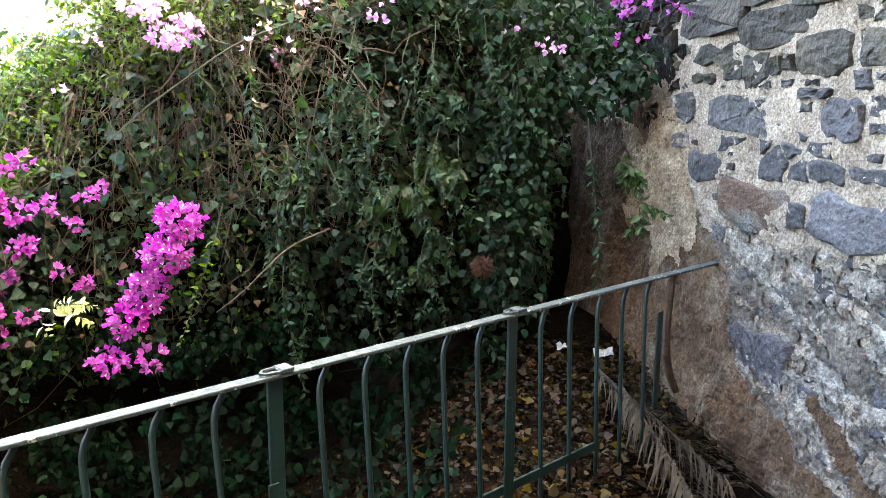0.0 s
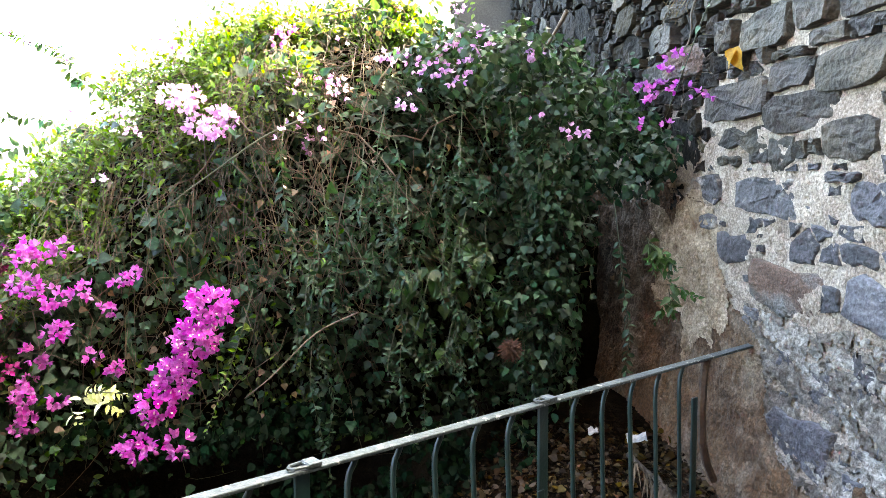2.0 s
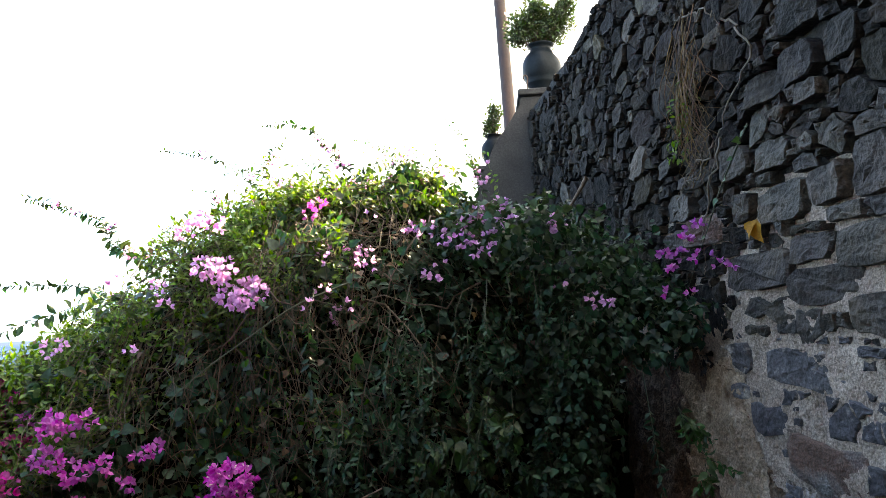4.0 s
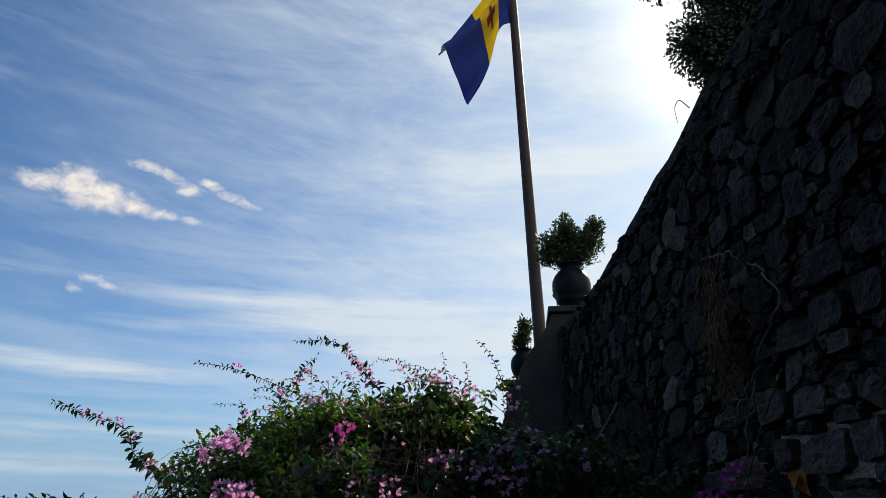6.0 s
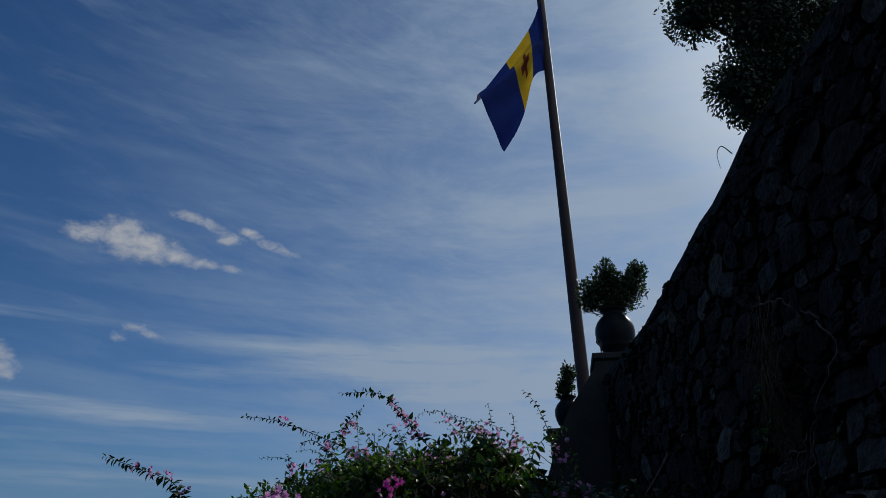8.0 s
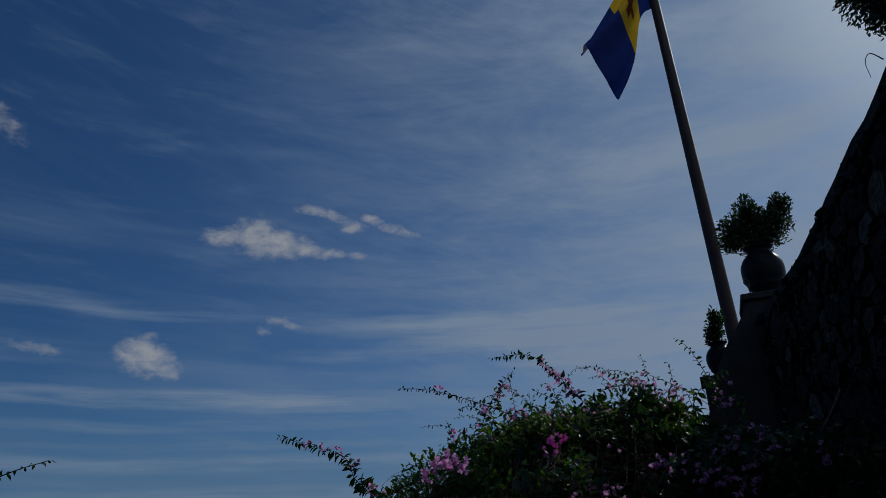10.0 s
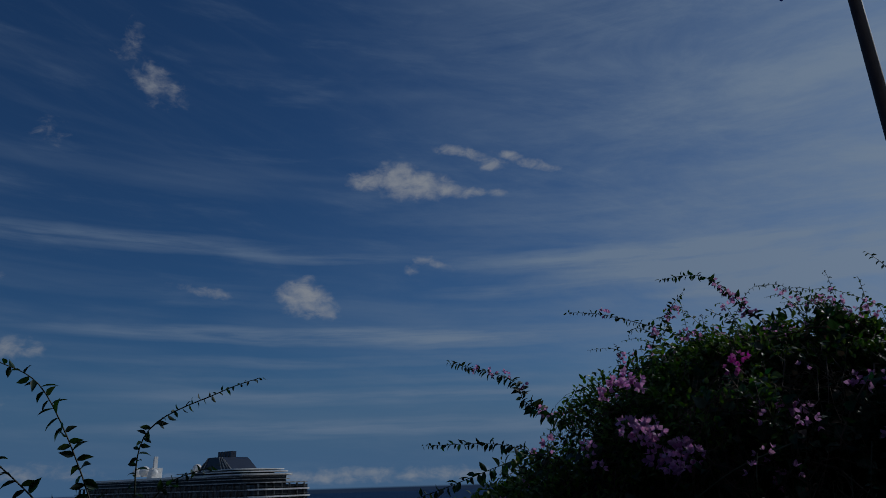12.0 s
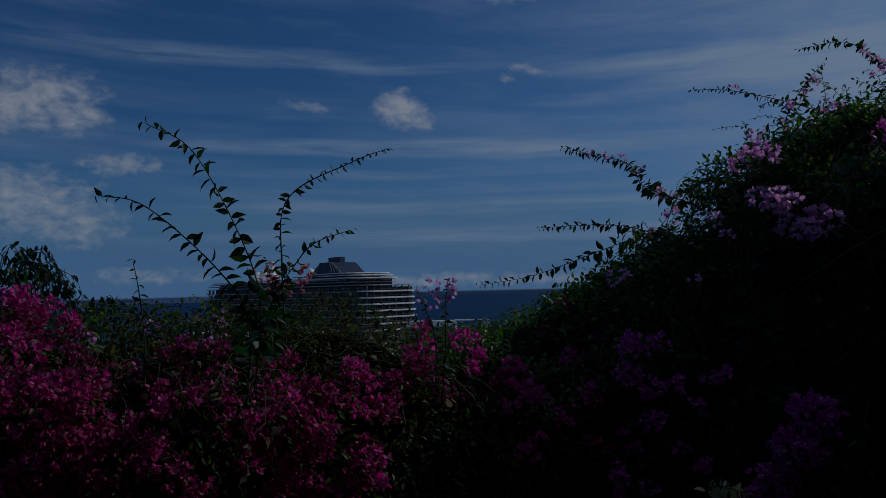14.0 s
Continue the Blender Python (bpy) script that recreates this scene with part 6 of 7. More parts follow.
sprig([(0.70, 3.6, 1.45), (0.72, 3.52, 1.1), (0.74, 3.5, 0.8), (0.72, 3.5, 0.62)], 0.05, ivy, 0.022, 0.003, None, IVY, 91, False)
for k in range(64):
    x = r.uniform(-0.85, 0.62)
    y0 = float(np.interp(x, FRONT[::-1, 0], FRONT[::-1, 1])) - r.uniform(0.08, 0.2)
    z0, L = r.uniform(0.75, 1.9), r.uniform(0.25, 0.7)
    sprig([(x, y0 + 0.1, z0 + 0.08), (x + r.normal(0, 0.03), y0, z0 - 0.1), (x + r.normal(0, 0.05), y0 + 0.01, z0 - L * 0.6), (x + r.normal(0, 0.07), y0, z0 - L)], r.uniform(0.030, 0.050), ivy, 0.017, 0.0025, None, IVY, 400 + k, False)
# single large leaves that stand out of the face
pick = np.argsort(np.abs(IVY_P[:, 0] + 0.1) + np.abs(IVY_P[:, 2] - 0.95))[:280]
LEAF_MESH = bpy.data.meshes.new("leaf")
LEAF_MESH.from_pydata([tuple(v) for v in IVY_LEAF[0]], [], IVY_LEAF[1])
IVY_SINGLE = surface("ivy_leaf_single", (0.010, 0.040, 0.013), (0.042, 0.105, 0.034), 3, 0.42, 0.0, 20, vary=0.4, translucent=0.25, glow_tint=(1.5, 1.8, 0.5))
LEAF_MESH.materials.append(IVY_SINGLE)
for i in pick:
    al = Vector(unit(IVY_A[i]))
    sd = al.cross(Vector(IVY_F[i])).normalized()
    up3 = sd.cross(al)
    k = float(IVY_SIZE[i]) * 1.25
    lf = new("leaf", LEAF_MESH)
    lf.parent = ivy
    place = Vector(IVY_P[i]) + Vector((0, -0.05, 0))
    lf.matrix_basis = Matrix.Translation(place) @ Matrix((sd, al, up3)).transposed().to_4x4() @ Matrix.Scale(k, 4)
# low growth on the bed between the railing and the bank
n = 150
gx, gd = r.uniform(-0.9, 0.35, n), r.uniform(0.0, 1.0, n)
g0 = np.interp(gx, (-2.2, 0.35), (0.55, 2.75)) + 0.05
g1 = np.interp(gx, FRONT[::-1, 0][:], FRONT[::-1, 1]) + 0.1
gy = g0 + (g1 - g0) * gd ** 0.6
gz = np.array([ground_height(a, b) for a, b in zip(gx, gy)]) + r.uniform(0.0, 1.0, n) ** 2 * np.interp(gx, (-2.2, -0.6, 0.35), (0.4, 0.22, 0.05))
P = np.stack([gx, gy, gz], -1)
blades("ground_growth", IVY_LEAF, P, np.array((0, -0.4, -0.2)) + r.normal(0, 0.6, P.shape), np.array((0, -0.5, 0.9)) + r.normal(0, 0.4, P.shape), r.uniform(0.03, 0.06, n), SHADED_WEED, ivy)
# weeds crowding the foot of the bank, painted near-black as if shaded
n = 2400
gx = r.uniform(-2.6, 0.3, n)
lo_y = np.interp(gx, (-2.6, 0.35), (0.30, 2.75)) + 0.12
gy = lo_y + (np.interp(gx, FRONT[::-1, 0], FRONT[::-1, 1]) + 0.3 - lo_y) * r.uniform(0, 1, n)
ok = np.array([noise.noise((a * 3, b * 3, 70.0)) for a, b in zip(gx, gy)]) > np.interp(gx, (-1.0, -0.2, 0.3), (-0.6, -0.05, 0.35))
gx, gy = gx[ok], gy[ok]
tall = np.interp(gx, (-2.6, -1.0, -0.3, 0.1), (0.55, 0.42, 0.22, 0.10))
P = np.stack([gx, gy, np.array([ground_height(a, b) for a, b in zip(gx, gy)]) + tall * r.uniform(0, 1, len(gx)) ** 1.3], -1)
blades("weed_growth", IVY_LEAF, P, np.array((0, -0.3, 0.5)) + r.normal(0, 0.7, P.shape), r.normal(0, 1, P.shape) + np.array((0, -0.6, 0.2)), r.uniform(0.03, 0.07, len(P)), SHADED_WEED, ivy)
# leaves that trail down the back of the hollow, in the same shade-darkened colour
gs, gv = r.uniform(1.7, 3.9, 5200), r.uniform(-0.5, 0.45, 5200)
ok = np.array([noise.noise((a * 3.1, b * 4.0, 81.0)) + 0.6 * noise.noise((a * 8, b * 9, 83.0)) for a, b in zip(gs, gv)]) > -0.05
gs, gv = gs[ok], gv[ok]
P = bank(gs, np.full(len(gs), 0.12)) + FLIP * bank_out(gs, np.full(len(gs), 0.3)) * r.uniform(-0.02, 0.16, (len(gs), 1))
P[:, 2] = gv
blades("trailing_foliage", IVY_LEAF, P, np.array((0, -0.3, -0.9)) + r.normal(0, 0.5, P.shape), np.array((0, -0.9, 0.3)) + r.normal(0, 0.4, P.shape), r.uniform(0.03, 0.06, len(P)), SHADED_WEED, ivy)
# dried flower head
RUSTY_HEAD = surface("dried_flower", (0.030, 0.011, 0.007), (0.095, 0.040, 0.026), 40, 0.9, 0.0, 80)
bm = bmesh.new()
c = Vector((0.17, 3.52, 0.75))
for k in range(300):
    d = Vector((random.gauss(0, 1), random.gauss(0, 1), random.gauss(0, 1))).normalized()
    tube(bm, [c, c + d * 0.035, c + d * random.uniform(0.042, 0.068) + Vector((random.gauss(0, 0.008), 0, -0.01))], [0.003, 0.0025, 0.002], 3, False)
part("dried_head", bm, RUSTY_HEAD, ivy, "round dried brown flower head")

# ---- growth on the stone wall ----
PALE_TWIG = surface("pale_twig", (0.085, 0.066, 0.050), (0.19, 0.155, 0.12), 20, 0.85, 0.2, 60)
STRAND = surface("dry_strand", (0.085, 0.045, 0.022), (0.21, 0.125, 0.066), 20, 0.85, 0.0, 60, vary=0.35, island=True)
wall_creeper = tagged(new("wall_creeper"), "dry creeper with pale roots clinging to the stone wall", "creeper")
hang = []
for k in range(70):
    u0, z0 = r.normal(0.86, 0.10), r.uniform(2.9, 3.35)
    n = r.uniform(0.25, 0.7)
    hang.append([on_wall(u0 + r.normal(0, 0.015) * j + 0.03 * j * r.uniform(-0.4, 1), z0 - n * j / 6, 0.07 + 0.03 * math.sin(j)) for j in range(7)])
stems("dry_growth", hang, 0.003, STRAND, wall_creeper, label="hanging dry brown strands", kind="stuff")
for ctrl in ([(0.45, 3.10), (0.31, 3.01), (0.22, 2.86), (0.35, 2.74), (0.53, 2.60), (0.63, 2.48), (0.70, 2.34)], [(0.62, 2.55), (0.81, 2.42), (0.98, 2.40), (1.12, 2.33)], [(0.75, 2.52), (0.90, 2.45), (1.11, 2.34)], [(0.95, 3.3), (0.60, 3.22), (0.47, 3.07)], [(0.55, 2.55), (0.75, 2.25), (0.80, 2.05), (0.84, 1.90)]):
    stems("root", [spline([on_wall(u, z, 0.075) for u, z in ctrl], 24) + np.random.default_rng(5).normal(0, 0.010, (24, 3))], 0.006, PALE_TWIG, wall_creeper, 6)
stems("dead_stalk", [spline([on_wall(2.82, 2.80, 0.06), on_wall(2.98, 2.66, 0.12), on_wall(3.22, 2.50, 0.2)], 12)], 0.020, STRAND, wall_creeper, 5, "orange dead stalk")
ol = on_wall(0.30, 2.08, 0.09)
blades("withered_leaf", IVY_LEAF, [ol + d for d in np.array([(0, 0, 0.03), (0.01, -0.01, 0.02), (-0.01, 0.015, 0.03)])], [(0.2, -0.2, -1), (-0.5, 0.4, -1), (0.4, 0.2, -0.8)], [(-1, -0.3, 0.3), (-0.9, 0.1, 0.5), (-0.8, -0.6, 0.1)], np.array((0.11, 0.09, 0.08)), surface("orange_leaf", (0.40, 0.17, 0.02), (0.62, 0.30, 0.04), 30, 0.7, 0.0, 60, translucent=0.3), wall_creeper, "curled orange withered leaf", kind="")
for (u, z, n) in ((0.95, 2.12, 0), (0.80, 2.15, 1), (1.05, 2.02, 2), (1.2, 2.05, 3), (0.78, 2.0, 4)):
    n_ += 1
    bract_cluster(on_wall(u, z, 0.12), (0.045, 0.03, 0.03), 5, MAGENTA, bougainvillea, "blossom", "", n_)
climber = spline([on_wall(0.34, 2.56, 0.05), on_wall(0.39, 2.49, 0.07), on_wall(0.57, 2.30, 0.09), on_wall(0.74, 2.10, 0.10), on_wall(0.96, 1.83, 0.12)], 30)
stems("climbing_stem", [climber], 0.0055, GREEN_STEM, wall_creeper, 6, "pale green climbing stem")
blades("stem_foliage", IVY_LEAF, climber[1:28:3], r.normal(0, 0.6, (9, 3)) + np.array((-0.6, 0, -0.5)), r.normal(0, 0.4, (9, 3)) + np.array((-0.8, -0.2, 0.5)), r.uniform(0.03, 0.05, 9), MIDGREEN, wall_creeper)
leaf_blob("foliage", [(*on_wall(1.02, 2.78, 0.05), 0.07, 0.09, 0.14), (*on_wall(1.10, 2.62, 0.05), 0.06, 0.08, 0.10), (*on_wall(0.90, 2.90, 0.05), 0.06, 0.07, 0.08)], 5200, 0.04, LONG_LEAF, FRESH_AND_LIT, wall_creeper, 33)
leaf_blob("foliage", [(*on_wall(2.6, 2.35, 0.08), 0.25, 0.4, 0.25), (*on_wall(1.7, 2.1, 0.06), 0.2, 0.4, 0.2)], 1500, 0.05, IVY_LEAF, IVY, wall_creeper, 31)
stems("tendril", [spline([on_wall(1.0, 4.33, 0.0), on_wall(1.06, 4.42, 0.03), on_wall(1.12, 4.40, 0.04), on_wall(1.13, 4.30, 0.03)], 16)], 0.004, TWIG, wall_creeper, 5)

# ---- plants in the urns ----


def potted_shrub(x, y, z, blobs, per, label, seed):
    t = tagged(new("potted_shrub"), label, "shrub", "shrubs in urns")
    r = np.random.default_rng(seed)
    paths = []
    for (bx, by, bz, rx, ry, rz) in blobs:
        for _ in range(14):
            e = np.array((bx, by, bz)) + unit(r.normal(0, 1, 3)) * np.array((rx, ry, rz)) * r.uniform(0.6, 1.25)
            s0 = np.array((x, y, z)) + r.normal(0, 0.02, 3)
            paths.append(spline([s0, s0 * 0.5 + e * 0.5 + r.normal(0, 0.02, 3), e], 7))
    stems("twig_growth", paths, 0.006, TWIG, t, kind="stuff")
    leaf_blob("foliage", blobs, per, 0.045, LONG_LEAF, FRESH_DARK, t, seed, -0.4, shell=0.1)
    return t


FRESH_DARK = surface("box_leaf", (0.014, 0.036, 0.010), (0.042, 0.080, 0.020), 30, 0.45, 0.0, 80, vary=0.4, island=True, translucent=0.22, glow_tint=(1.6, 1.6, 0.5))
potted_shrub(0.70, 8.12, 4.72, [(0.72, 8.1, 5.08, 0.16, 0.15, 0.17), (0.50, 8.1, 5.00, 0.19, 0.18, 0.20), (0.66, 8.1, 5.18, 0.14, 0.15, 0.22), (0.92, 8.1, 5.06, 0.18, 0.16, 0.19), (1.02, 8.1, 5.24, 0.11, 0.12, 0.13), (0.44, 8.1, 4.86, 0.13, 0.12, 0.08), (0.76, 8.15, 4.90, 0.24, 0.2, 0.14)], 46000, "bushy green shrub growing in the large urn", 41)
potted_shrub(0.12, 8.95, 3.95, [(0.12, 8.95, 4.12, 0.10, 0.1, 0.13), (0.15, 8.95, 4.28, 0.09, 0.09, 0.12), (0.06, 8.95, 4.05, 0.07, 0.08, 0.10)], 46000, "upright dark shrub growing in the small urn", 42)

# ---- tree above the wall ----
TREE_LEAF = surface("tree_leaf", (0.012, 0.030, 0.010), (0.035, 0.065, 0.020), 30, 0.45, 0.0, 80, vary=0.4, island=True, translucent=0.15)
tree = tagged(new("tree"), "dark broadleaf tree on the terrace above the wall", "tree")
limbs = [((3.55, 8.2, 3.1), (3.5, 8.0, 4.6), (3.4, 7.8, 6.0), (3.2, 7.6, 7.2), (3.2, 7.5, 8.4)), ((3.45, 7.9, 5.3), (3.0, 7.6, 6.4), (2.5, 7.3, 7.0)), ((3.35, 7.75, 6.2), (2.8, 7.4, 7.4), (2.1, 7.2, 8.1)), ((3.4, 7.8, 5.8), (3.9, 7.8, 7.0), (4.2, 7.8, 7.8)), ((3.2, 7.6, 7.2), (2.9, 7.4, 8.1), (2.5, 7.2, 8.9))]
bm = bmesh.new()
tube(bm, [tuple(p) for p in spline(limbs[0], 16)], [0.17 - 0.009 * i for i in range(16)], 10)
part("trunk", bm, TWIG, tree, smooth=True)
for lim in limbs[1:]:
    bm = bmesh.new()
    tube(bm, [tuple(p) for p in spline(lim, 10)], [0.06 - 0.005 * i for i in range(10)], 7)
    part("limb", bm, TWIG, tree, smooth=True)
crown = [(1.95, 7.1, 8.15, 0.36, 0.4, 0.32), (2.35, 7.1, 8.45, 0.40, 0.4, 0.35), (2.20, 7.1, 7.05, 0.30, 0.35, 0.30), (2.35, 7.1, 6.75, 0.26, 0.3, 0.24), (2.65, 7.2, 7.2, 0.40, 0.4, 0.42), (2.7, 7.2, 7.9, 0.50, 0.5, 0.40), (2.9, 7.3, 8.6, 0.6, 0.5, 0.5), (3.1, 7.2, 7.3, 0.45, 0.5, 0.5), (3.5, 7.4, 8.0, 0.6, 0.6, 0.5), (3.9, 7.6, 7.3, 0.6, 0.6, 0.6), (2.55, 7.0, 6.45, 0.22, 0.25, 0.22), (2.9, 7.0, 6.6, 0.3, 0.3, 0.3), (4.2, 7.7, 8.2, 0.6, 0.6, 0.5), (2.1, 7.1, 8.95, 0.5, 0.5, 0.35), (3.4, 7.4, 9.1, 0.6, 0.6, 0.4)]
leaf_blob("crown", crown, 28000, 0.062, LONG_LEAF, TREE_LEAF, tree, 51, 0.3, shell=0.05)

# ---- shrub beyond the low hedge ----
shrub = tagged(new("shrub"), "feathery weeping shrub beyond the flowering hedge", "shrub")
fine = []
r = np.random.default_rng(61)
for (x, y, z, n, L) in ((-4.68, 1.34, 1.84, 26, 0.36), (-4.62, 1.46, 1.78, 14, 0.26), (-4.50, 1.76, 1.56, 14, 0.24), (-4.40, 2.00, 1.50, 10, 0.20)):
    for _ in range(n):
        a = r.uniform(0, 2 * math.pi)
        o = np.array((math.cos(a), math.sin(a), 0)) * r.uniform(0.4, 1.0) * L
        b0 = np.array((x, y, z - 0.12)) + r.normal(0, 0.03, 3)
        fine.append(spline([b0, b0 + o * 0.5 + np.array((0, 0, 0.16 * r.uniform(0.5, 1.2))), b0 + o + np.array((0, 0, 0.02)), b0 + o * 1.15 + np.array((0, 0, -0.14))], 9))
stems("twig_growth", fine, 0.003, GREEN_STEM, shrub, kind="stuff")
pts = np.vstack([f[2:] for f in fine])
pts = np.repeat(pts, 2, axis=0)
blades("foliage", LONG_LEAF, pts + r.normal(0, 0.015, pts.shape), np.array((0, 0, -0.9)) + r.normal(0, 0.45, pts.shape), r.normal(0, 1, pts.shape), r.uniform(0.035, 0.062, len(pts)), IVY, shrub)
bm = bmesh.new()
for (x, y) in ((-4.62, 1.42), (-4.45, 1.85)):
    tube(bm, [(x + 0.1, y, -1.2), (x + 0.03, y, 0.6), (x, y, 1.50)], [0.030, 0.016, 0.006], 7)
part("stem", bm, TWIG, shrub)

# ---- litter on the bed ----
PALM = surface("dead_palm", (0.022, 0.0148, 0.0098), (0.078, 0.056, 0.040), 14, 0.85, 0.1, 60, vary=0.3, island=True)


def palm_frond(ctrl, length, seed, label):
    t = tagged(new("palm_frond"), label, "palm frond", "dead palm fronds on the bed")
    r = np.random.default_rng(seed)
    rib = spline(ctrl, 40)
    bm = bmesh.new()
    tube(bm, [tuple(p) for p in rib], [0.014 - 0.0003 * i for i in range(40)], 6)
    part("rib", bm, PALM, t, smooth=True)
    way = unit(np.gradient(rib, axis=0))
    vs, fs = [], []
    for i in range(3, 40):
        for side in (-1, 1):
            for again in range(2):
                sd = unit(np.cross(way[i], (0, 0, 1.0))) * side
                L = length * r.uniform(0.6, 1.1) * (1 - 0.4 * abs(i - 18) / 22)
                near = sd[1] < 0
                d = unit(sd * (r.uniform(0.2, 0.75) if near else r.uniform(0.5, 1.0)) + way[i] * (0.9 if near else r.uniform(0.35, 0.9)) + r.normal(0, 0.10, 3))
                wd = unit(np.cross(d, (0, 0, 1.0))) * r.uniform(0.0022, 0.0045)
                p0 = rib[i] + r.normal(0, 0.004, 3)
                o = len(vs)
                for q, w in ((0, 0.7), (0.35, 1.0), (0.7, 0.8), (1.0, 0.15)):
                    c = p0 + d * L * q + np.array((0, 0, 0.05 * math.sin(q * 3) - 0.07 * q + r.uniform(0, 0.012)))
                    c[2] = max(c[2], 0.075 + r.uniform(0, 0.02))
                    vs += [c - wd * w, c + wd * w + np.array((0, 0, 0.003))]
                fs += [(o, o + 1, o + 3, o + 2), (o + 2, o + 3, o + 5, o + 4), (o + 4, o + 5, o + 7, o + 6)]
    tagged(link_mesh("leaflet_fan", vs, fs, PALM, t), kind="stuff")


palm_frond([(0.73, 3.5, 0.2), (0.8, 3.25, 0.18), (0.89, 2.98, 0.16), (0.96, 2.73, 0.14), (1.03, 2.48, 0.12)], 0.34, 5, "grey dead palm frond lying on the bed")
palm_frond([(0.8, 3.25, 0.2), (0.83, 2.93, 0.17), (0.86, 2.65, 0.14), (0.87, 2.42, 0.12)], 0.24, 6, "grey dead palm frond lying on the bed")

PAPER = surface("litter_white", (0.24, 0.25, 0.27), (0.36, 0.36, 0.38), 10, 0.7, 0.1, 80)
for (x, y, w, h, seed) in ((0.79, 3.58, 0.10, 0.06, 1), (0.59, 3.69, 0.05, 0.03, 2)):
    vs = [(x + w * (i / 6 - 0.5) + 0.01 * noise.noise((i, j, seed)), y + h * (j / 5 - 0.5), 0.235 + 0.04 * abs(noise.noise((i * 0.9, j * 0.9, seed * 3.1))) + 0.02 * (j / 5)) for i in range(7) for j in range(6)]
    fs = [(i * 6 + j, (i + 1) * 6 + j, (i + 1) * 6 + j + 1, i * 6 + j + 1) for i in range(6) for j in range(5)]
    me_ = link_mesh("paper_scrap", vs, fs, PAPER)
    sol = me_.modifiers.new("thick", "SOLIDIFY")
    sol.thickness = 0.003
    tagged(me_, "crumpled white scrap of paper on dead fronds", "litter")

# fallen leaves and small stones: too many to count
n = 6500
x, y = r.uniform(-0.9, 1.35, n), r.uniform(1.6, 4.2, n)
ok = (r.uniform(0, 1, n) < np.interp(x, (-0.9, -0.3, 0.2), (0.05, 0.35, 1.0))) & (y > 2.0 + 0.9 * (x + 0.3) * 0.6) & (x < 1.28 - 0.16 * (y - 3))
x, y = x[ok], y[ok]
z = np.array([ground_height(a, b) for a, b in zip(x, y)]) + r.uniform(0.008, 0.03, len(x))
P = np.stack([x, y, z], -1)
A = r.normal(0, 1, P.shape) * np.array((1, 1, 0.25))
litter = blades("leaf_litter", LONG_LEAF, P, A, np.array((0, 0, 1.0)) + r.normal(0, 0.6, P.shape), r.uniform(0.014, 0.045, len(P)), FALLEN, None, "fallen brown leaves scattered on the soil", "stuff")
litter["category"] = "leaf litter"
n = 2600
x, y = r.uniform(-0.7, 1.35, n), r.uniform(1.7, 4.1, n)
ok = (r.uniform(0, 1, n) < np.interp(x, (-0.7, 0.0, 0.7, 1.1), (0.15, 0.45, 0.8, 1.0))) & (y > 2.0 + 0.54 * (x + 0.3)) & (x < 1.26 - 0.16 * (y - 3))
x, y = x[ok], y[ok]
P = np.stack([x, y, np.array([ground_height(a, b) for a, b in zip(x, y)]) + r.uniform(0.015, 0.05, len(x))], -1)
curled = blades("leaf_litter", IVY_LEAF, P, r.normal(0, 1, P.shape) * np.array((1, 1, 0.4)), np.array((0, 0, 1.0)) + r.normal(0, 0.7, P.shape), r.uniform(0.025, 0.055, len(P)), CURLED, None, "curled tan leaves lying over darker litter", "stuff")
curled["category"] = "leaf litter"
vs, fs = [], []
for k in range(3200):
    x, y = r.uniform(-0.9, 1.3), r.uniform(1.7, 4.0)
    if x > 1.24 - 0.16 * (y - 3) or y < 1.9 + 0.5 * (x + 0.3) or r.uniform() > np.interp(x, (-0.9, -0.2, 0.2), (0.05, 0.35, 1.0)):
        continue
    s = 0.006 + 0.020 * r.uniform() ** 2
    o = len(vs)
    c = np.array((x, y, ground_height(x, y) + s * 0.3))
    a0 = r.uniform(0, 6)
    q = r.uniform(0.6, 1.1, 6)
    for j in range(6):
        vs.append(c + s * q[j] * np.array((math.cos(a0 + j * 1.047), 0.8 * math.sin(a0 + j * 1.047), -0.2)))
    for j in range(6):
        vs.append(c + 0.65 * s * q[j] * np.array((math.cos(a0 + j * 1.047), 0.8 * math.sin(a0 + j * 1.047), 0.9)))
    for j in range(6):
        fs.append((o + j, o + (j + 1) % 6, o + 6 + (j + 1) % 6, o + 6 + j))
    fs.append(tuple(o + 6 + j for j in range(6)))
PEBBLE = surface("pebble", (0.0217, 0.01426, 0.01), (0.08246, 0.05544, 0.038), 20, 0.85, 0.2, 80, vary=0.4, island=True, spec=0.02)
tagged(link_mesh("gravel", vs, fs, PEBBLE), "small tan pebbles strewn over the soil", "gravel", kind="stuff")

# ---- cruise ship and quay ----
ship = tagged(new("cruise_ship"), "large white cruise ship moored beyond the hedge", "ship")
STERN = np.array((-242.0, 238.7))
FORE, BEAM = np.array((-0.986, 0.167)), np.array((0.167, 0.986))


def ship_slab(bm, a0, a1, b0, b1, z0, z1, rake=0.0):
    """A block from a0 to a1 metres forward and b0 to b1 across; its fore end slopes back by rake."""
    lo = [(a0, b0), (a1, b0), (a1, b1), (a0, b1)]
    hi = [(a0, b0), (a1 - rake, b0), (a1 - rake, b1), (a0, b1)]
    vs = [bm.verts.new((*(STERN + FORE * a + BEAM * b), z)) for q, z in ((lo, z0), (hi, z1)) for a, b in q]
    bm.faces.new(list(reversed(vs[:4])))
    bm.faces.new(vs[4:])
    for k in range(4):
        bm.faces.new((vs[k], vs[(k + 1) % 4], vs[4 + (k + 1) % 4], vs[4 + k]))


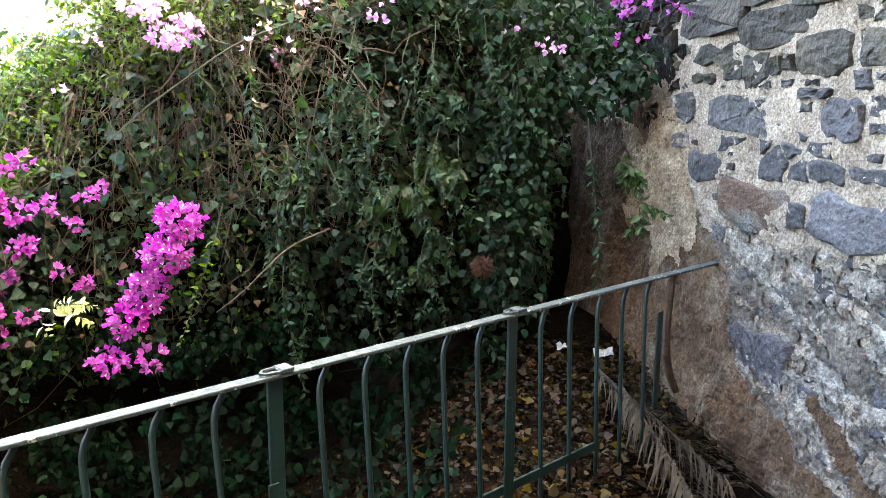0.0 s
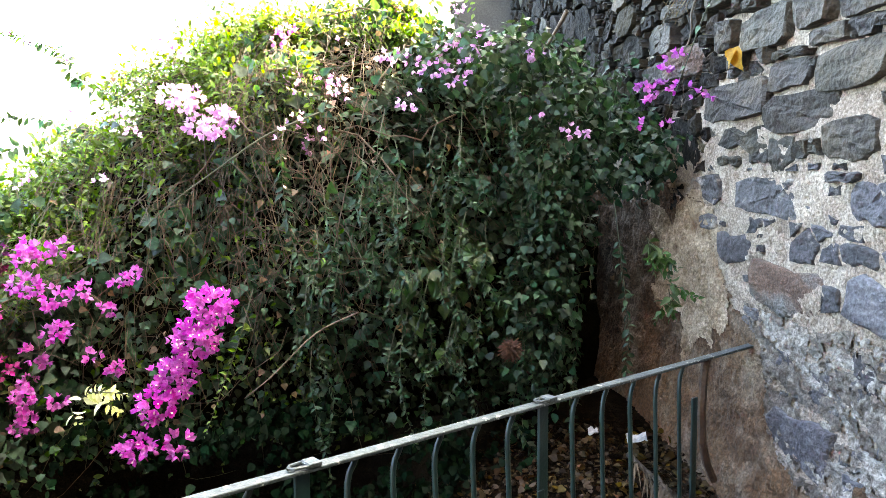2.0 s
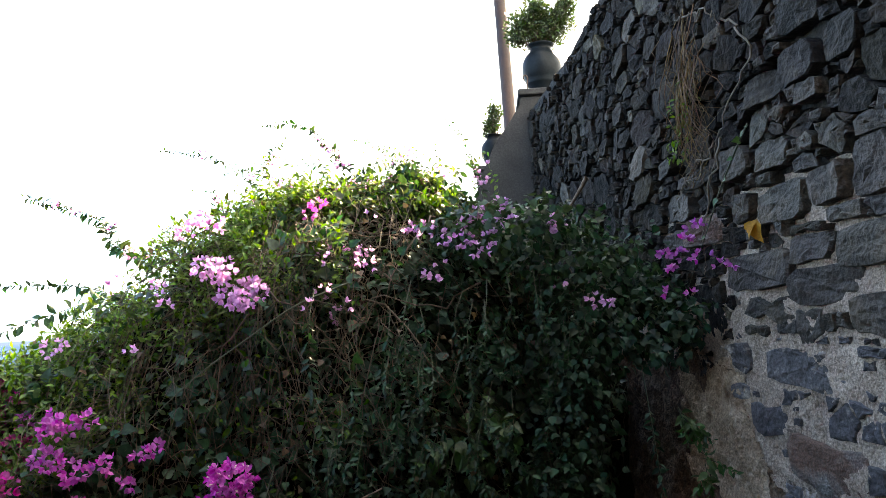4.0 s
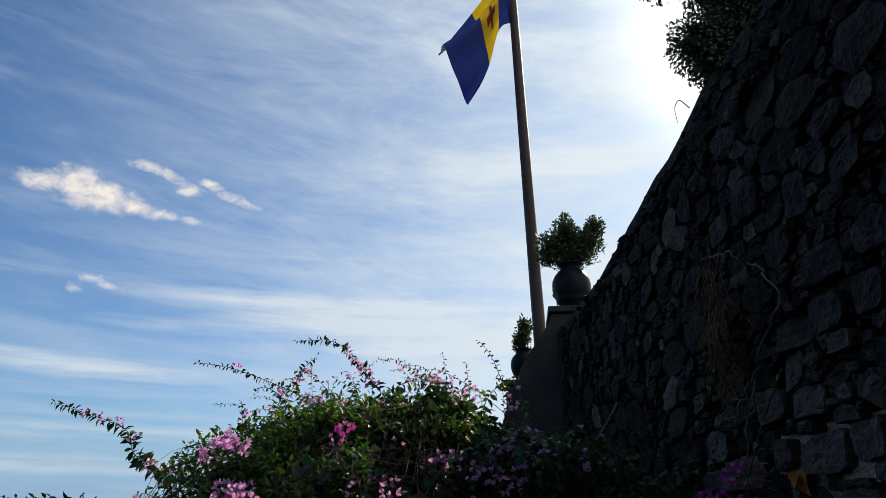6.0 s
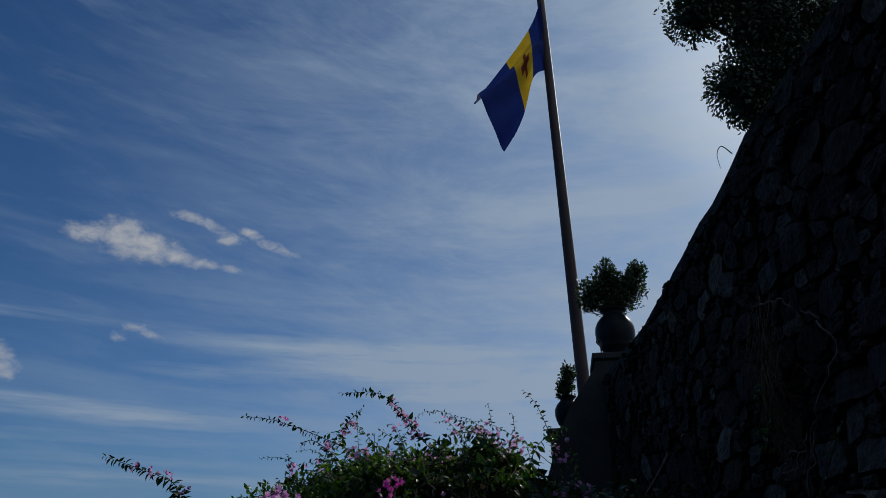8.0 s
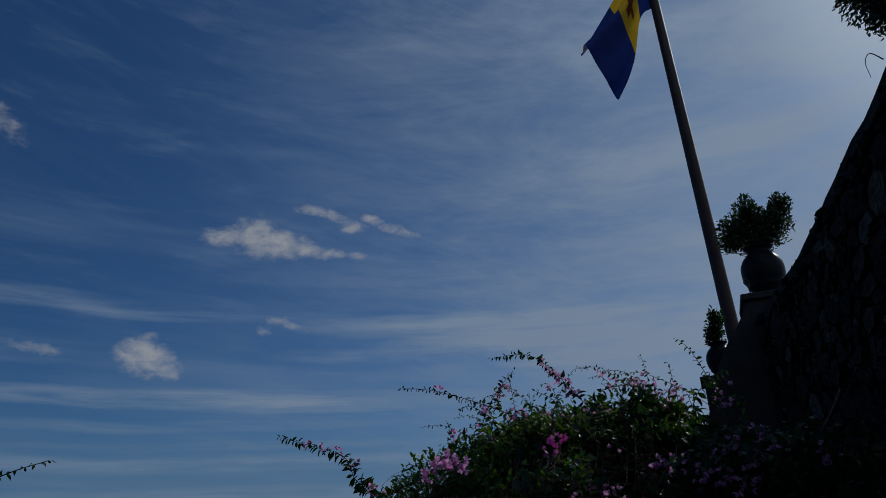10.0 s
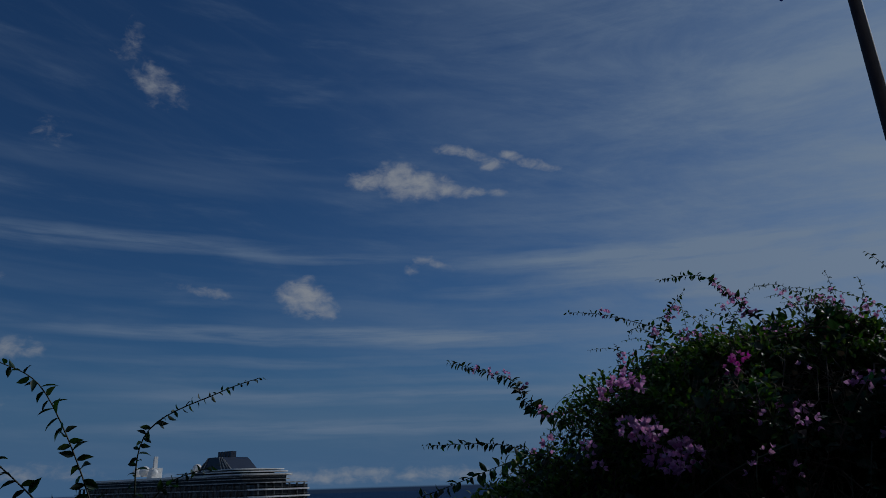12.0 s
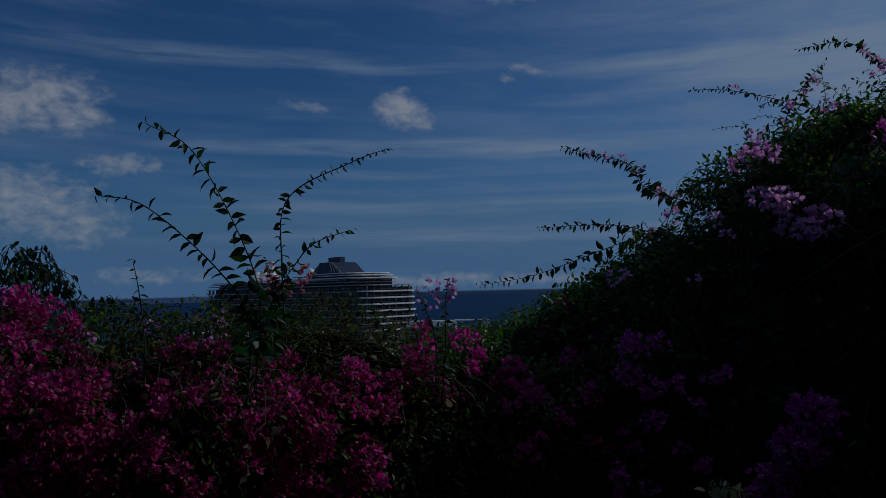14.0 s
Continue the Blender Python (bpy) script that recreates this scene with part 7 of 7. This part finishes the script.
def ship_deck(bm, a0, a1, z0, z1, rake=0.0, wide=32.0, curve=5.0):
    """A deck plate with a rounded stern and a sloping fore end."""
    out = [(a1, 0.0), (a1, wide)]
    for k in range(9):
        t = math.pi / 2 * k / 8
        out.append((a0 + curve * (1 - math.sin(t)), wide - curve * 1.4 * (1 - math.cos(t))))
    side = [(a, wide - b) for a, b in reversed(out[2:])]
    out += side
    n = len(out)
    vs = [bm.verts.new((*(STERN + FORE * (a - (rake if z == z1 and a == a1 else 0)) + BEAM * b), z)) for z in (z0, z1) for a, b in out]
    bm.faces.new(vs[:n])
    bm.faces.new(list(reversed(vs[n:])))
    for k in range(n):
        bm.faces.new((vs[k], vs[n + k], vs[n + (k + 1) % n], vs[(k + 1) % n]))
    bmesh.ops.recalc_face_normals(bm, faces=bm.faces)


def ship_block(name, material, parent, label, *args, **kw):
    bm = bmesh.new()
    for a in args:
        ship_slab(bm, *a, **kw)
    bmesh.ops.recalc_face_normals(bm, faces=bm.faces)
    return part(name, bm, material, parent, label)


ship_block("hull", SHIP_WHITE, ship, "white hull", (-4, 205, 0.5, 31.5, SEA_Z - 1, -24.0))
ship_block("stern_house", SHIP_GLASS, ship, "dark glazed stern", (1.5, 4.6, 1.3, 30.7, -24.0, 3.2))
ship_block("superstructure", SHIP_SIDE, ship, "cabin decks with shade and haze painted on as grey", (4.6, 172, 1.5, 30.5, -24.0, 3.2), rake=12.0)
ship_block("upper_house", SHIP_GLASS, ship, "", (14, 166, 4, 28, 3.2, 8.0), rake=8.0)
DECK = 3.05
for k in range(10):
    z = 4.4 - k * DECK
    bm = bmesh.new()
    ship_deck(bm, -0.6 - 0.45 * k, 173 + min(k, 6) * 1.6, z - 0.45, z, 0.6)
    deck = part("deck", bm, SHIP_SHADE, ship)
    bm = bmesh.new()
    ship_deck(bm, -0.7 - 0.45 * k, 172 + min(k, 6) * 1.6, z + 0.9, z + 0.98, 0.2, 32.1)
    if k:
        part("balcony_rail", bm, SHIP_PARTITION, deck)
        bm = bmesh.new()
        ship_deck(bm, -1.0 - 0.45 * k, 4.5, z - 0.42, z + 0.26, 0.0, 32.4)
        part("stern_band", bm, SHIP_WHITE, deck)
    else:
        bm.free()
bm = bmesh.new()
for k in range(9):
    z = 4.4 - (k + 1) * DECK
    for j in range(7):
        ship_slab(bm, 0.4, 1.5, 3 + 4.2 * j, 3.25 + 4.2 * j, z, z + DECK - 0.62)
bmesh.ops.recalc_face_normals(bm, faces=bm.faces)
tagged(part("cabin_divider", bm, SHIP_SHADE, ship), kind="stuff")
for (a0, a1, z) in ((10, 170, 5.6), (13, 168, 6.7), (16, 64, 9.2)):
    bm = bmesh.new()
    ship_deck(bm, a0, a1, z, z + 0.35, 0.5, 30.0)
    part("deck_rail", bm, SHIP_SHADE, ship)
for a0, z in ((6.5, 7.6), (9.0, 8.9), (12.0, 10.0)):
    bm = bmesh.new()
    ship_deck(bm, a0, a0 + 30, z, z + 0.45, 0.5, 28.0)
    part("sun_deck", bm, SHIP_WHITE, ship)
ship_block("deck_rail", SHIP_WHITE, ship, "", (12, 168, 2, 30, 7.3, 8.3), rake=1.0)
ship_block("pool_house", SHIP_GLASS, ship, "", (18, 62, 8, 24, 8.3, 9.2))
# partitions between the cabin balconies along the side
vs, fs = [], []
for k in range(9):
    z = 4.4 - (k + 1) * DECK
    for j in range(62):
        a0 = 5 + 2.7 * j
        if (j * 7 + k * 3) % 5 < 2:
            continue
        o = len(vs)
        vs += [(*(STERN + FORE * a + BEAM * b), h) for h in (z, z + DECK - 0.55) for a, b in ((a0, 0.3), (a0 + 0.35, 0.3), (a0 + 0.35, 1.5), (a0, 1.5))]
        fs += [(o, o + 3, o + 2, o + 1), (o + 4, o + 5, o + 6, o + 7)] + [(o + q, o + (q + 1) % 4, o + 4 + (q + 1) % 4, o + 4 + q) for q in range(4)]
tagged(link_mesh("balcony_divider", vs, fs, SHIP_PARTITION, ship), kind="stuff")
# raked dark funnel with fins
bm = bmesh.new()
for (b0, b1) in ((9, 23),):
    quad = [(62, 8.5), (27, 8.5), (37, 15.6), (39, 16.6), (51, 16.6), (54.5, 14.2)]
    L = [bm.verts.new((*(STERN + FORE * a + BEAM * b0), z)) for a, z in quad]
    R = [bm.verts.new((*(STERN + FORE * a + BEAM * b1), z)) for a, z in quad]
    bm.faces.new(L)
    bm.faces.new(list(reversed(R)))
    for k in range(len(quad)):
        bm.faces.new((L[k], R[k], R[(k + 1) % len(quad)], L[(k + 1) % len(quad)]))
bmesh.ops.recalc_face_normals(bm, faces=bm.faces)
funnel = part("funnel", bm, SHIP_NAVY, ship, "raked dark navy funnel")
for a in (39.6, 42.0, 44.4, 46.8, 49.2):
    ship_block("exhaust_pipe", SHIP_NAVY, funnel, "", (a, a + 1.5, 14, 17, 16.4, 19.4))
for a0, a1, z1 in ((27.6, 37.2, 15.4), (31, 38.6, 16.2), (34.5, 40, 16.4), (38, 41.2, 16.4), (56, 51, 16.4), (61, 54.2, 14.2)):
    bm = bmesh.new()
    ends = [(*(STERN + FORE * a + BEAM * 8.8), z) for a, z in ((a0, 8.6), (a1, z1))]
    tube(bm, ends, 0.28, 5)
    part("funnel_rib", bm, SHIP_SHADE, funnel, "pale raked rib")
for a, b, z, rad in ((122, 14, 9.6, 3.0), (138, 18, 9.8, 2.6), (72, 16, 10.0, 2.4), (102, 9, 9.4, 2.0)):
    bm = bmesh.new()
    prof = [(rad * 0.5, -rad * 0.9), (rad * 0.85, -rad * 0.5), (rad, 0), (rad * 0.85, rad * 0.5), (rad * 0.5, rad * 0.85), (rad * 0.1, rad)]
    lathe(bm, prof, 16, (*(STERN + FORE * a + BEAM * b), z + rad * 0.9))
    part("radar_dome", bm, SHIP_WHITE, ship, "white radar dome", True)
bm = bmesh.new()
ship_slab(bm, 112, 118, 13, 19, 8.0, 14.0, rake=3.0)
ship_slab(bm, 114, 116, 15, 17, 13.0, 20.0, rake=1.0)
part("mast", bm, SHIP_WHITE, ship)
# lettering on the stern, too small to read: a plain bar
ship_block("name_bar", SHIP_NAVY, ship, "dark illegible lettering as a bar", (-3.9, -3.55, 9, 23, -20.6, -19.8))

quay = tagged(new("boarding_bridge"), "white boarding bridge standing on the quay", "boarding bridge")


def on_view(az, dist, z):
    return Vector((-dist * math.sin(radians(az)), dist * math.cos(radians(az)), z))


def quay_box(name, az0, az1, dist, z0, z1, thick, material, parent, label=""):
    a, b = on_view(az0, dist, 0), on_view(az1, dist, 0)
    w = (b - a)
    bm = bmesh.new()
    turn = Matrix.Rotation(math.atan2(w.y, w.x), 3, "Z")
    mid = (a + b) / 2
    box(bm, (mid.x, mid.y, (z0 + z1) / 2), (w.length, thick, z1 - z0), turn, 0.1)
    return part(name, bm, material, parent, label)


quay_box("tunnel", 38.2, 42.0, 330, -15.2, -12.6, 4, SHIP_WHITE, quay)
quay_box("gantry_beam", 35.6, 38.2, 330, -12.9, -12.4, 3, SHIP_WHITE, quay)
quay_box("gantry_leg", 35.55, 35.7, 330, -15.6, -12.4, 2, SHIP_WHITE, quay)
quay_box("gantry_leg", 38.1, 38.3, 330, -15.6, -12.5, 2, SHIP_WHITE, quay)
quay_box("walkway", 34.7, 42.5, 331.5, -16.1, -15.5, 3, SHIP_SHADE, quay)
quay_box("pier_house", 34.9, 42.5, 332.5, SEA_Z + 3.9, -16.0, 6, SHIP_SIDE, quay, "dull grey quay building under the bridge")
tagged(quay_box("quay", 25.0, 44.0, 345, SEA_Z - 2, SEA_Z + 4, 24, CONCRETE, None), "long grey concrete quay at the water's edge", "quay", kind="structure")
